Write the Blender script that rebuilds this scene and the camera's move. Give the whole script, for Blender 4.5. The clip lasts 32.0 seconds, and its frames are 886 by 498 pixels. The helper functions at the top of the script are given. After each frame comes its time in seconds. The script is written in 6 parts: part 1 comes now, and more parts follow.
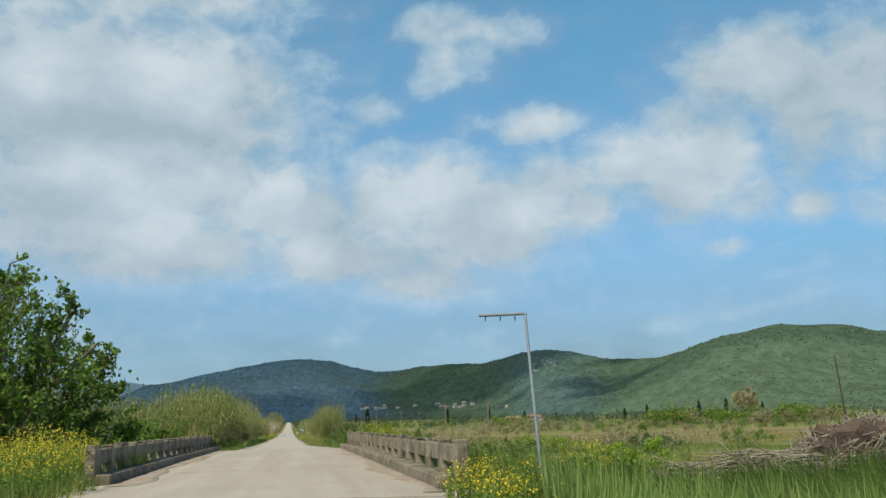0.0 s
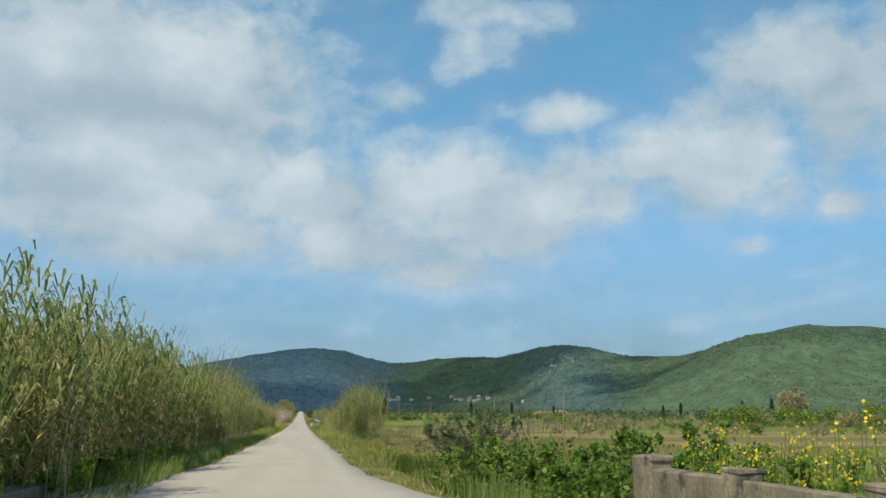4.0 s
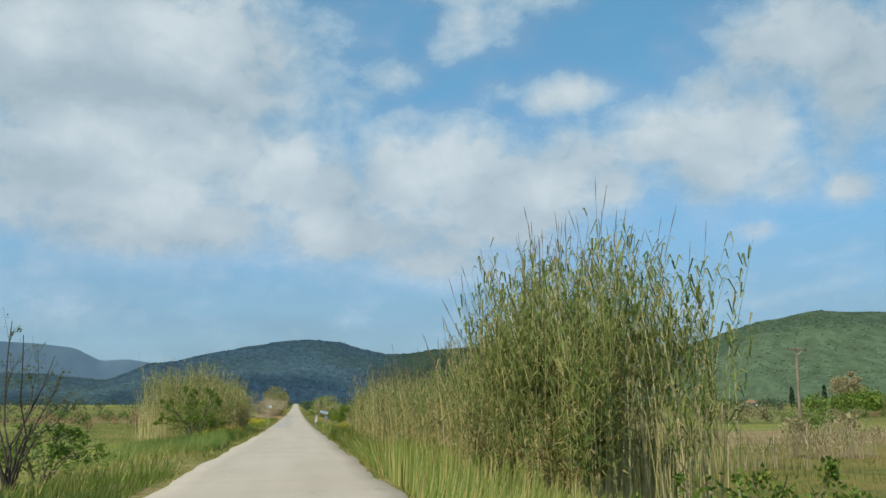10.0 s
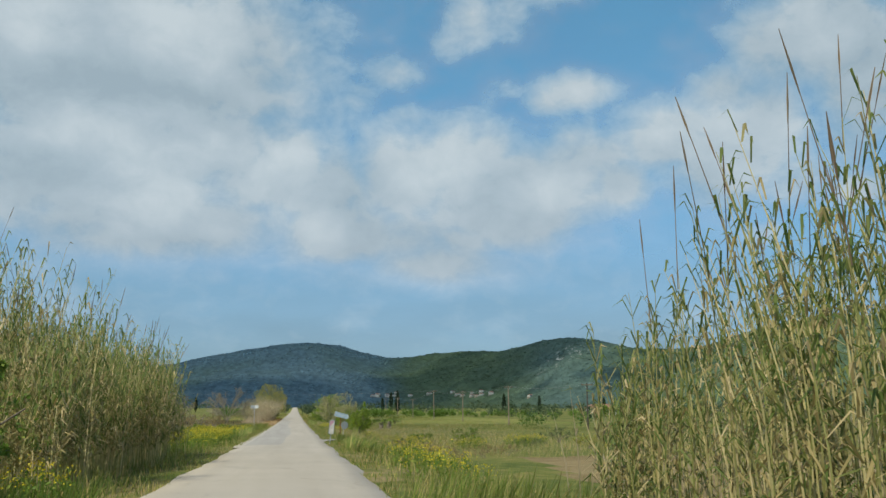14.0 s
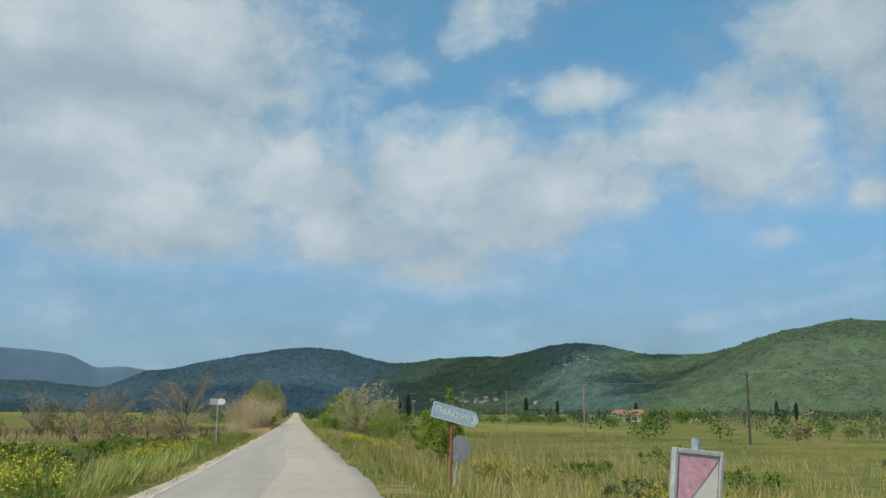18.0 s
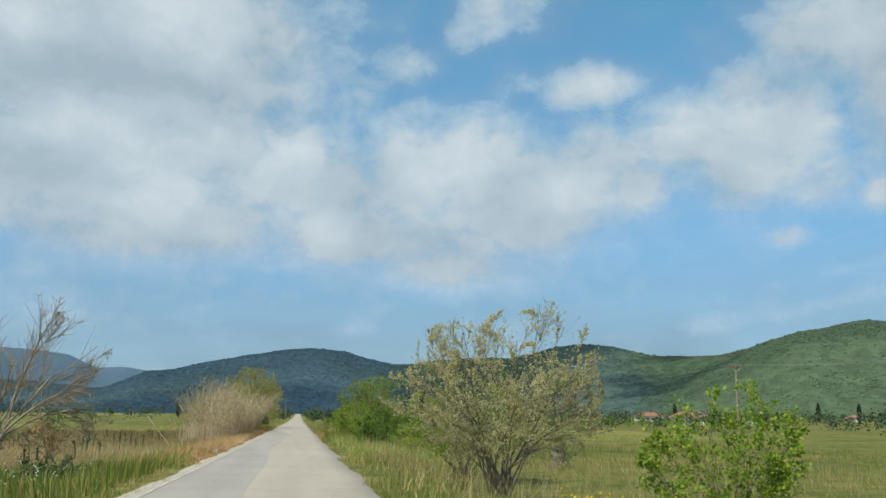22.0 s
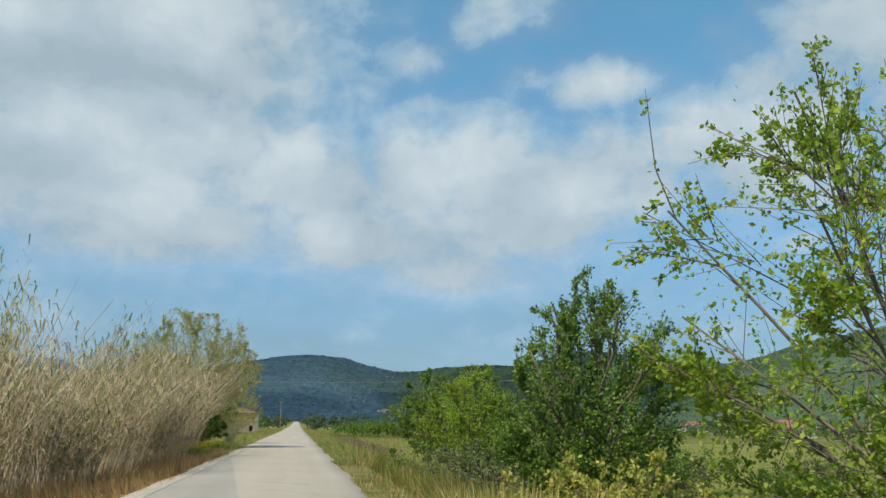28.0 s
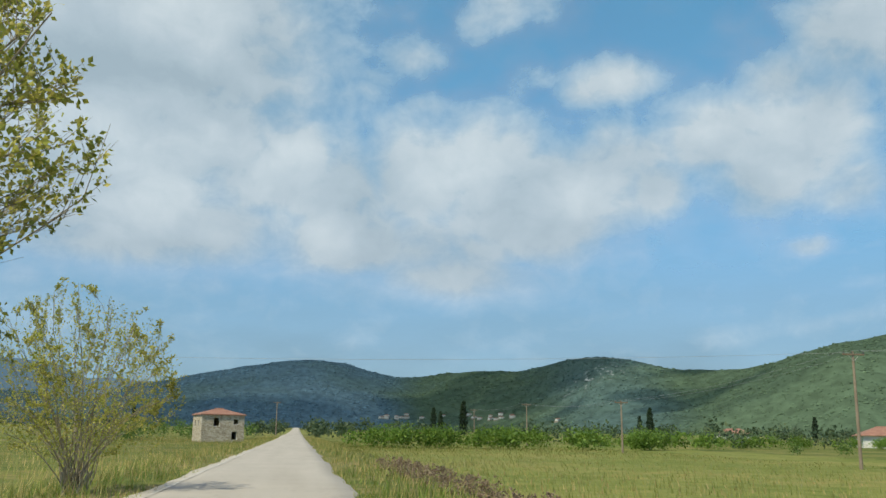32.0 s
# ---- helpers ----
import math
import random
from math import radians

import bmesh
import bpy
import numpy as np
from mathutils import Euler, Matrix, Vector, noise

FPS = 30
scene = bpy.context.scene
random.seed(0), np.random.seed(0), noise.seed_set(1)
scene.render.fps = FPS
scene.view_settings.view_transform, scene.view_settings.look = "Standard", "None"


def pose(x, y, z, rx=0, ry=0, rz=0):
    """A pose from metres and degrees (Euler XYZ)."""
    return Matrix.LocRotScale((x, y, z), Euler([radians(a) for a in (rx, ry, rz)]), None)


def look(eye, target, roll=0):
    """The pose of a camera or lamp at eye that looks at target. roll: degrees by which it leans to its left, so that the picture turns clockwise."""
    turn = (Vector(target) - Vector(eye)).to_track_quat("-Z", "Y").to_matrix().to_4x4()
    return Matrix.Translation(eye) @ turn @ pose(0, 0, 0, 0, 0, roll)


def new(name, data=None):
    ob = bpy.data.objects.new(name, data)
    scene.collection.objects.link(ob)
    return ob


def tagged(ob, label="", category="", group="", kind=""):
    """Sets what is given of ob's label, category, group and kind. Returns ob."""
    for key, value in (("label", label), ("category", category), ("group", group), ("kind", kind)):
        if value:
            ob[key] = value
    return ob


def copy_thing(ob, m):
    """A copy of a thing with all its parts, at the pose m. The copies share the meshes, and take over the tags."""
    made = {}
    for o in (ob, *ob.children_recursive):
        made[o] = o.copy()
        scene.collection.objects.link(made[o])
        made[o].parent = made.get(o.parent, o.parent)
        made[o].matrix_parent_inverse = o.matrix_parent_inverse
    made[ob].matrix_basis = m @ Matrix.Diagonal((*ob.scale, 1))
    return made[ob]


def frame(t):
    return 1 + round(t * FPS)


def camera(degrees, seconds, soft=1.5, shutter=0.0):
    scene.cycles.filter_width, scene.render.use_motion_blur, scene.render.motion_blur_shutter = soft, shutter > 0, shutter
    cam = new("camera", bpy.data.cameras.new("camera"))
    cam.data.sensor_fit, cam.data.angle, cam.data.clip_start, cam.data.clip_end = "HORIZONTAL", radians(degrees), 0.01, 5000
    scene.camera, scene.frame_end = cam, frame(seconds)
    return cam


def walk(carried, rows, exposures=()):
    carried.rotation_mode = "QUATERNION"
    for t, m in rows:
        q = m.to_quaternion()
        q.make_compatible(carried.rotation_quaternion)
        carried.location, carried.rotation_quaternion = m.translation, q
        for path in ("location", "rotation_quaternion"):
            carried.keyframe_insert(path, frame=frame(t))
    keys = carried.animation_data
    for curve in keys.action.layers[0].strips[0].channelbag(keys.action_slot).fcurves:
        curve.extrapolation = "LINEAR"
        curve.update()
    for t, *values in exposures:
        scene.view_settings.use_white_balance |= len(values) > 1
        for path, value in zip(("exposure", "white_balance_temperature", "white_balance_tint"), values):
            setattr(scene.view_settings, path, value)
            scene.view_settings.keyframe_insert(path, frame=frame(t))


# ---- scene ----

cam = camera(48.0, 32.0, soft=1.5)
# t, x, y, z, rx, ry, rz
PATH = [
    (0, 0.720, 0, 1.506, 100.273, 1.446, -8.632),
    (0.5, 0.700, 6.7, 1.545, 100.247, 1.341, -8.619),
    (1, 0.680, 13.4, 1.591, 100.285, 1.225, -8.636),
    (1.5, 0.660, 20.1, 1.644, 100.465, 1.161, -8.602),
    (2, 0.640, 26.8, 1.7, 100.097, 0.926, -8.424),
    (2.5, 0.620, 33.5, 1.753, 99.912, 0.192, -8.089),
    (3, 0.600, 40.2, 1.801, 99.938, -0.043, -7.965),
    (3.5, 0.580, 46.9, 1.844, 99.891, -0.091, -7.973),
    (5.5, 0.520, 73.7, 1.931, 99.996, -0.282, -8.028),
    (6, 0.500, 80.4, 1.936, 99.525, 0.19, -8.196),
    (6.5, 0.470, 87.1, 1.935, 99.278, 0.294, -8.266),
    (7, 0.430, 93.8, 1.931, 99.224, 0.397, -8.298),
    (8, 0.370, 107.2, 1.922, 99.299, 0.454, -8.296),
    (9, 0.300, 120.6, 1.913, 99.375, 0.512, -8.262),
    (10, 0.338, 134, 1.91, 99.455, 0.265, -8.29),
    (11, 0.376, 147.4, 1.915, 99.489, 0.319, -8.315),
    (12, 0.414, 160.8, 1.927, 99.633, 0.073, -8.277),
    (13, 0.452, 174.2, 1.945, 99.74, -0.374, -8.276),
    (14, 0.450, 187.6, 1.962, 99.716, 0.08, -8.33),
    (14.5, 0.450, 194.3, 1.971, 99.784, -0.106, -8.3),
    (16.5, 0.430, 221.1, 2.006, 99.917, -0.132, -8.3),
    (17, 0.430, 227.8, 2.015, 99.959, -0.139, -8.268),
    (18, 0.440, 241.2, 2.036, 100.075, -0.156, -8.261),
    (19, 0.450, 254.6, 2.076, 100.157, -0.183, -8.286),
    (20, 0.520, 268, 2.135, 100.175, -0.201, -8.246),
    (21, 0.590, 281.4, 2.212, 100.205, -0.291, -8.177),
    (22, 0.660, 294.8, 2.295, 100.203, -0.381, -8.141),
    (23, 0.730, 308.2, 2.38, 100.329, -0.47, -8.134),
    (24, 0.700, 321.6, 2.473, 100.424, -0.56, -8.228),
    (25, 0.680, 335, 2.574, 100.566, -0.55, -8.224),
    (25.5, 0.680, 341.7, 2.628, 100.517, -0.563, -8.162),
    (27.5, 0.710, 368.5, 2.852, 100.682, -0.652, -8.192),
    (28, 0.720, 375.2, 2.912, 100.699, -0.674, -8.224),
    (29, 0.750, 388.6, 3.038, 100.767, -0.739, -8.157),
    (30, 0.780, 402, 3.17, 100.994, -0.803, -8.212),
    (31, 0.820, 415.4, 3.304, 100.965, -0.858, -8.115),
    (32, 0.850, 428.8, 3.441, 101.068, -0.83, -8.222),
]
walk(cam, [(r[0], pose(*r[1:])) for r in PATH], exposures=[(0, 0.05, 6180, -2), (11.2, 0.05, 6180, -2), (12, -0.08, 6180, -2), (18, -0.09, 6180, -2), (19, 0.05, 6180, -2), (32, 0.05, 6180, -2)])

# ---- light ----
SUN_EL, SUN_AZ = 53.0, -131.0      # degrees; azimuth from +y towards +x
sun_from = Vector((math.sin(radians(SUN_AZ)) * math.cos(radians(SUN_EL)),
                   math.cos(radians(SUN_AZ)) * math.cos(radians(SUN_EL)), math.sin(radians(SUN_EL))))
world = bpy.data.worlds.new("sky")
scene.world = world
world.use_nodes = True
wn = world.node_tree
sky = wn.nodes.new("ShaderNodeTexSky")
sky.sky_type, sky.sun_disc = "NISHITA", False
sky.sun_elevation, sky.sun_rotation = radians(SUN_EL), radians(SUN_AZ)
sky.altitude, sky.air_density, sky.dust_density, sky.ozone_density = 3500.0, 1.0, 0.35, 1.1
wn.nodes["Background"].inputs["Strength"].default_value = 0.148
wn.links.new(sky.outputs[0], wn.nodes["Background"].inputs["Color"])
sun = new("sun", bpy.data.lights.new("sun", "SUN"))
sun.data.energy, sun.data.angle, sun.data.color = 4.65, radians(0.6), (1.0, 0.88, 0.70)
sun.matrix_world = look(sun_from * 100, (0, 0, 0))

# ---- materials ----
rng = np.random.default_rng(7)


def nodes_of(name):
    m = bpy.data.materials.new(name)
    m.use_nodes = True
    nt = m.node_tree
    return m, nt, nt.nodes["Principled BSDF"], nt.nodes["Material Output"]


def noise_node(nt, scale, detail=4.0, rough=0.55, vec=None, stretch=None):
    n = nt.nodes.new("ShaderNodeTexNoise")
    n.inputs["Scale"].default_value, n.inputs["Detail"].default_value, n.inputs["Roughness"].default_value = scale, detail, rough
    if vec is None:
        vec = nt.nodes.new("ShaderNodeNewGeometry").outputs["Position"]
    if stretch:
        mp = nt.nodes.new("ShaderNodeMapping")
        mp.inputs["Scale"].default_value = stretch
        nt.links.new(vec, mp.inputs["Vector"])
        vec = mp.outputs[0]
    nt.links.new(vec, n.inputs["Vector"])
    return n.outputs["Fac"]


def ramp(nt, fac, stops):
    r = nt.nodes.new("ShaderNodeValToRGB")
    while len(r.color_ramp.elements) < len(stops):
        r.color_ramp.elements.new(0.5)
    for e, (p, c) in zip(r.color_ramp.elements, stops):
        e.position, e.color = p, (*c, 1) if len(c) == 3 else c
    nt.links.new(fac, r.inputs["Fac"])
    return r.outputs["Color"]


def grey(nt, fac, a, b, p=0.3, q=0.7):
    return ramp(nt, fac, [(p, (a, a, a)), (q, (b, b, b))])


def mixed(nt, fac, a, b, mode="MIX"):
    m = nt.nodes.new("ShaderNodeMix")
    m.data_type, m.blend_type = "RGBA", mode
    for sock, v in ((m.inputs[0], fac), (m.inputs[6], a), (m.inputs[7], b)):
        if isinstance(v, (int, float)):
            sock.default_value = v
        elif isinstance(v, tuple):
            sock.default_value = (*v, 1)
        else:
            nt.links.new(v, sock)
    return m.outputs[2]


def bumped(nt, bsdf, fac, strength, dist):
    b = nt.nodes.new("ShaderNodeBump")
    b.inputs["Strength"].default_value, b.inputs["Distance"].default_value = strength, dist
    nt.links.new(fac, b.inputs["Height"])
    nt.links.new(b.outputs[0], bsdf.inputs["Normal"])


def rough_mat(name, c1, c2, scale=3.0, fine=40.0, rough=0.85, bump=0.3, dist=0.02, metal=0.0, dark=0.7, spots=None):
    """A weathered opaque surface: two colours in large stains, fine grain and relief."""
    m, nt, b, _ = nodes_of(name)
    big, small = noise_node(nt, scale, 5), noise_node(nt, fine, 6, 0.65)
    col = ramp(nt, big, [(0.32, c1), (0.68, c2)])
    col = mixed(nt, 1.0, col, grey(nt, small, dark, 1.1), "MULTIPLY")
    if spots:
        s = noise_node(nt, spots[1], 6, 0.7)
        col = mixed(nt, grey(nt, s, 0, 1, spots[2], spots[2] + 0.1), col, spots[0])
    nt.links.new(col, b.inputs["Base Color"])
    b.inputs["Roughness"].default_value, b.inputs["Metallic"].default_value = rough, metal
    bumped(nt, b, small, bump, dist)
    return m


def leaf_mat(name, stops, thin=0.35, rough=0.55, patch=0.35):
    """Leaves and blades: a colour for each one, and light that shines through them."""
    m, nt, b, out = nodes_of(name)
    geo = nt.nodes.new("ShaderNodeNewGeometry")
    col = ramp(nt, geo.outputs["Random Per Island"], stops)
    big = noise_node(nt, patch, 3)
    col = mixed(nt, 1.0, col, grey(nt, big, 0.82, 1.2), "MULTIPLY")
    nt.links.new(col, b.inputs["Base Color"])
    b.inputs["Roughness"].default_value = rough
    b.inputs["Specular IOR Level"].default_value = 0.3
    tr = nt.nodes.new("ShaderNodeBsdfTranslucent")
    nt.links.new(col, tr.inputs["Color"])
    mx = nt.nodes.new("ShaderNodeMixShader")
    mx.inputs[0].default_value = thin
    nt.links.new(b.outputs[0], mx.inputs[1])
    nt.links.new(tr.outputs[0], mx.inputs[2])
    nt.links.new(mx.outputs[0], out.inputs["Surface"])
    return m


def ground_mat(name, stops, big=0.08, mid=0.9, fine=9.0, dark=0.65, dist=0.05):
    m, nt, b, _ = nodes_of(name)
    n1, n2, n3 = noise_node(nt, big, 4), noise_node(nt, mid, 5), noise_node(nt, fine, 6, 0.7)
    mixn = mixed(nt, 0.5, grey(nt, n1, 0, 1, 0.25, 0.75), grey(nt, n2, 0, 1, 0.25, 0.75))
    col = ramp(nt, mixn, stops)
    col = mixed(nt, 1.0, col, grey(nt, n3, dark, 1.25), "MULTIPLY")
    nt.links.new(col, b.inputs["Base Color"])
    b.inputs["Roughness"].default_value = 0.95
    b.inputs["Specular IOR Level"].default_value = 0.1
    bumped(nt, b, n3, 0.6, dist)
    return m


def road_mat(name, c1, c2, patchy=True):
    """Worn pale asphalt and concrete: wheel tracks along the road, patches, cracks and grit."""
    m, nt, b, _ = nodes_of(name)
    pos = nt.nodes.new("ShaderNodeNewGeometry").outputs["Position"]
    long = noise_node(nt, 1.0, 4, 0.5, pos, (1.3, 0.06, 1.0))
    patch, grit = noise_node(nt, 0.35, 5, 0.5, pos), noise_node(nt, 70.0, 4, 0.7, pos)
    col = ramp(nt, long, [(0.3, c1), (0.7, c2)])
    col = mixed(nt, 1.0, col, grey(nt, patch, 0.95, 1.04), "MULTIPLY")
    col = mixed(nt, 1.0, col, grey(nt, grit, 0.85, 1.1), "MULTIPLY")
    vor = nt.nodes.new("ShaderNodeTexVoronoi")
    vor.feature = "DISTANCE_TO_EDGE"
    vor.inputs["Scale"].default_value = 0.28
    warp = nt.nodes.new("ShaderNodeTexNoise")
    warp.inputs["Scale"].default_value, warp.inputs["Detail"].default_value = 0.8, 5
    nt.links.new(pos, warp.inputs["Vector"])
    add = nt.nodes.new("ShaderNodeVectorMath")
    add.operation = "MULTIPLY_ADD"
    add.inputs[1].default_value = (2.2, 2.2, 0)
    nt.links.new(warp.outputs["Color"], add.inputs[0])
    nt.links.new(pos, add.inputs[2])
    nt.links.new(add.outputs[0], vor.inputs["Vector"])
    crack = grey(nt, vor.outputs["Distance"], 0.84, 1.0, 0.0, 0.010)
    col = mixed(nt, 1.0, col, crack, "MULTIPLY")
    nt.links.new(col, b.inputs["Base Color"])
    b.inputs["Roughness"].default_value = 0.9
    b.inputs["Specular IOR Level"].default_value = 0.25
    bumped(nt, b, grit, 0.35, 0.01)
    return m


M = {
    "road": road_mat("pale_asphalt", (0.405, 0.358, 0.30), (0.455, 0.405, 0.345)),
    "lane": road_mat("grey_asphalt", (0.345, 0.318, 0.287), (0.40, 0.37, 0.336)),
    "paint": rough_mat("worn_white_paint", (0.64, 0.59, 0.52), (0.42, 0.37, 0.31), 0.8, 14),
    "deck": road_mat("concrete_deck", (0.365, 0.31, 0.25), (0.435, 0.375, 0.305)),
    "concrete": rough_mat("lichen_concrete", (0.155, 0.125, 0.08), (0.34, 0.285, 0.19), 1.4, 18, 0.9, 0.6, 0.02, dark=0.5, spots=((0.06, 0.05, 0.042), 2.2, 0.53)),
    "meadow": ground_mat("meadow_ground", [(0.3, (0.086, 0.111, 0.026)), (0.5, (0.151, 0.164, 0.042)), (0.72, (0.244, 0.202, 0.072))]),
    "gold": ground_mat("dry_meadow_ground", [(0.3, (0.108, 0.120, 0.032)), (0.5, (0.172, 0.158, 0.045)), (0.72, (0.224, 0.165, 0.058))]),
    "soil": ground_mat("red_soil", [(0.3, (0.19, 0.142, 0.068)), (0.5, (0.25, 0.190, 0.096)), (0.7, (0.285, 0.225, 0.12))], 0.05, 0.6),
    "crop": ground_mat("green_crop", [(0.3, (0.142, 0.170, 0.037)), (0.5, (0.201, 0.210, 0.055)), (0.7, (0.260, 0.231, 0.074))], 0.04, 0.5),
    "vine_soil": ground_mat("vineyard_soil", [(0.3, (0.15, 0.10, 0.05)), (0.5, (0.21, 0.15, 0.07)), (0.7, (0.17, 0.15, 0.05))], 0.1, 0.7),
    "verge": ground_mat("verge_ground", [(0.3, (0.095, 0.121, 0.026)), (0.5, (0.162, 0.162, 0.046)), (0.7, (0.270, 0.216, 0.104))], 0.2, 1.2),
    "dirt": ground_mat("kerb_earth", [(0.3, (0.30, 0.235, 0.17)), (0.5, (0.37, 0.30, 0.23)), (0.7, (0.42, 0.35, 0.28))], 0.3, 2.0, 30.0),
    "straw": ground_mat("straw_ground", [(0.3, (0.26, 0.16, 0.06)), (0.5, (0.33, 0.21, 0.09)), (0.7, (0.24, 0.18, 0.07))], 0.2, 1.2),
    "grass": leaf_mat("grass_blade", [(0.0, (0.117, 0.185, 0.028)), (0.5, (0.217, 0.269, 0.047)), (0.8, (0.344, 0.336, 0.094)), (1.0, (0.544, 0.420, 0.172))]),
    "lush": leaf_mat("lush_grass_blade", [(0.0, (0.085, 0.150, 0.025)), (0.6, (0.150, 0.222, 0.040)), (1.0, (0.270, 0.290, 0.080))], 0.45),
    "wild": leaf_mat("wild_grass_blade", [(0.0, (0.153, 0.202, 0.036)), (0.45, (0.253, 0.265, 0.057)), (0.75, (0.421, 0.343, 0.113)), (1.0, (0.607, 0.437, 0.186))]),
    "drygrass": leaf_mat("dry_grass_blade", [(0.0, (0.31, 0.19, 0.075)), (0.6, (0.44, 0.30, 0.14)), (1.0, (0.52, 0.39, 0.21))]),
    "scrub": leaf_mat("scrub_blade", [(0.0, (0.18, 0.16, 0.07)), (0.6, (0.28, 0.235, 0.11)), (1.0, (0.38, 0.31, 0.17))]),
    "cropblade": leaf_mat("crop_blade", [(0.0, (0.169, 0.198, 0.039)), (0.6, (0.268, 0.264, 0.070)), (1.0, (0.394, 0.307, 0.124))]),
    "daisy": leaf_mat("white_petal", [(0.0, (0.70, 0.68, 0.55)), (1.0, (0.80, 0.79, 0.70))], 0.3),
    "yellow": leaf_mat("yellow_petal", [(0.0, (0.62, 0.46, 0.02)), (1.0, (0.80, 0.66, 0.05))], 0.3),
    "reed": leaf_mat("green_reed_leaf", [(0.0, (0.120, 0.175, 0.045)), (0.5, (0.195, 0.245, 0.070)), (0.8, (0.290, 0.310, 0.105)), (1.0, (0.430, 0.370, 0.170))], 0.5),
    "reedtan": leaf_mat("straw_reed_leaf", [(0.0, (0.250, 0.212, 0.085)), (0.5, (0.424, 0.337, 0.157)), (1.0, (0.624, 0.499, 0.288))], 0.35),
    "reeddead": leaf_mat("dead_reed_leaf", [(0.0, (0.25, 0.202, 0.118)), (0.5, (0.41, 0.328, 0.20)), (1.0, (0.56, 0.465, 0.305))], 0.35),
    "cane": leaf_mat("reed_cane", [(0.0, (0.24, 0.25, 0.075)), (0.5, (0.48, 0.42, 0.18)), (1.0, (0.70, 0.57, 0.31))], 0.1),
    "canedry": leaf_mat("dry_cane", [(0.0, (0.330, 0.250, 0.150)), (0.5, (0.490, 0.390, 0.255)), (1.0, (0.640, 0.540, 0.385))], 0.1),
    "plume": leaf_mat("reed_plume", [(0.0, (0.20, 0.14, 0.09)), (1.0, (0.34, 0.25, 0.16))], 0.3),
    "fig": leaf_mat("dark_green_leaf", [(0.0, (0.080, 0.145, 0.022)), (0.6, (0.145, 0.240, 0.036)), (1.0, (0.270, 0.340, 0.058))], 0.42),
    "budding": leaf_mat("ochre_bud", [(0.0, (0.44, 0.42, 0.19)), (0.6, (0.60, 0.55, 0.28)), (1.0, (0.70, 0.63, 0.37))], 0.5),
    "mulberry": leaf_mat("fresh_green_leaf", [(0.0, (0.18, 0.29, 0.028)), (0.6, (0.31, 0.42, 0.045)), (1.0, (0.49, 0.52, 0.082))], 0.5),
    "willow": leaf_mat("yellow_green_leaf", [(0.0, (0.25, 0.28, 0.05)), (0.6, (0.43, 0.41, 0.08)), (1.0, (0.60, 0.51, 0.15))], 0.45),
    "bramble": leaf_mat("bramble_leaf", [(0.0, (0.098, 0.166, 0.023)), (0.6, (0.176, 0.263, 0.040)), (1.0, (0.312, 0.333, 0.062))], 0.4),
    "olive": leaf_mat("grey_green_leaf", [(0.0, (0.098, 0.135, 0.052)), (0.6, (0.154, 0.196, 0.072)), (1.0, (0.252, 0.257, 0.104))], 0.35),
    # greens lightened and dulled for the haze of distance
    "farleaf": leaf_mat("far_tree_leaf", [(0.0, (0.050, 0.080, 0.042)), (0.6, (0.080, 0.116, 0.055)), (1.0, (0.125, 0.155, 0.070))], 0.3, patch=0.02),
    "hedge": leaf_mat("hedge_leaf", [(0.0, (0.075, 0.130, 0.026)), (0.6, (0.125, 0.195, 0.040)), (1.0, (0.195, 0.260, 0.056))], 0.35, patch=0.05),
    "orchard": leaf_mat("orchard_leaf", [(0.0, (0.095, 0.165, 0.022)), (0.6, (0.155, 0.250, 0.036)), (1.0, (0.240, 0.325, 0.055))], 0.4, patch=0.05),
    "cypress": leaf_mat("cypress_leaf", [(0.0, (0.012, 0.025, 0.010)), (1.0, (0.03, 0.05, 0.02))], 0.1),
    "farstraw": leaf_mat("far_straw", [(0.0, (0.20, 0.18, 0.08)), (0.6, (0.31, 0.27, 0.13)), (1.0, (0.42, 0.36, 0.20))], 0.3),
    "buff": leaf_mat("buff_bud", [(0.0, (0.36, 0.31, 0.16)), (0.6, (0.48, 0.42, 0.23)), (1.0, (0.56, 0.50, 0.29))], 0.35),
    "russet": leaf_mat("russet_twig", [(0.0, (0.22, 0.15, 0.07)), (0.6, (0.36, 0.26, 0.13)), (1.0, (0.30, 0.28, 0.10))], 0.3),
    "bark": rough_mat("grey_bark", (0.13, 0.10, 0.07), (0.24, 0.20, 0.15), 3, 25, 0.95, 0.8, 0.02),
    "twig": rough_mat("bare_twig", (0.26, 0.215, 0.15), (0.40, 0.34, 0.25), 3, 25, 0.95, 0.5, 0.01),
    "darkbark": rough_mat("dark_bark", (0.05, 0.04, 0.03), (0.11, 0.09, 0.07), 3, 25, 0.95, 0.8, 0.02),
    "pole": rough_mat("pole_timber", (0.22, 0.16, 0.11), (0.32, 0.25, 0.18), 1.0, 30, 0.9, 0.4, 0.01),
    "steel": rough_mat("grey_steel", (0.42, 0.43, 0.44), (0.55, 0.56, 0.57), 2, 40, 0.45, 0.1, 0.003, metal=0.6),
    "rust": rough_mat("rusty_steel", (0.22, 0.07, 0.035), (0.34, 0.12, 0.06), 6, 60, 0.8, 0.4, 0.004, metal=0.2),
    "blue": rough_mat("faded_blue_sign", (0.36, 0.50, 0.63), (0.45, 0.56, 0.66), 3.0, 25, 0.5, 0.05, 0.002, spots=((0.62, 0.64, 0.66), 9.0, 0.60)),
    "white": rough_mat("weathered_white", (0.72, 0.72, 0.70), (0.80, 0.80, 0.78), 3, 25, 0.5, 0.05, 0.002),
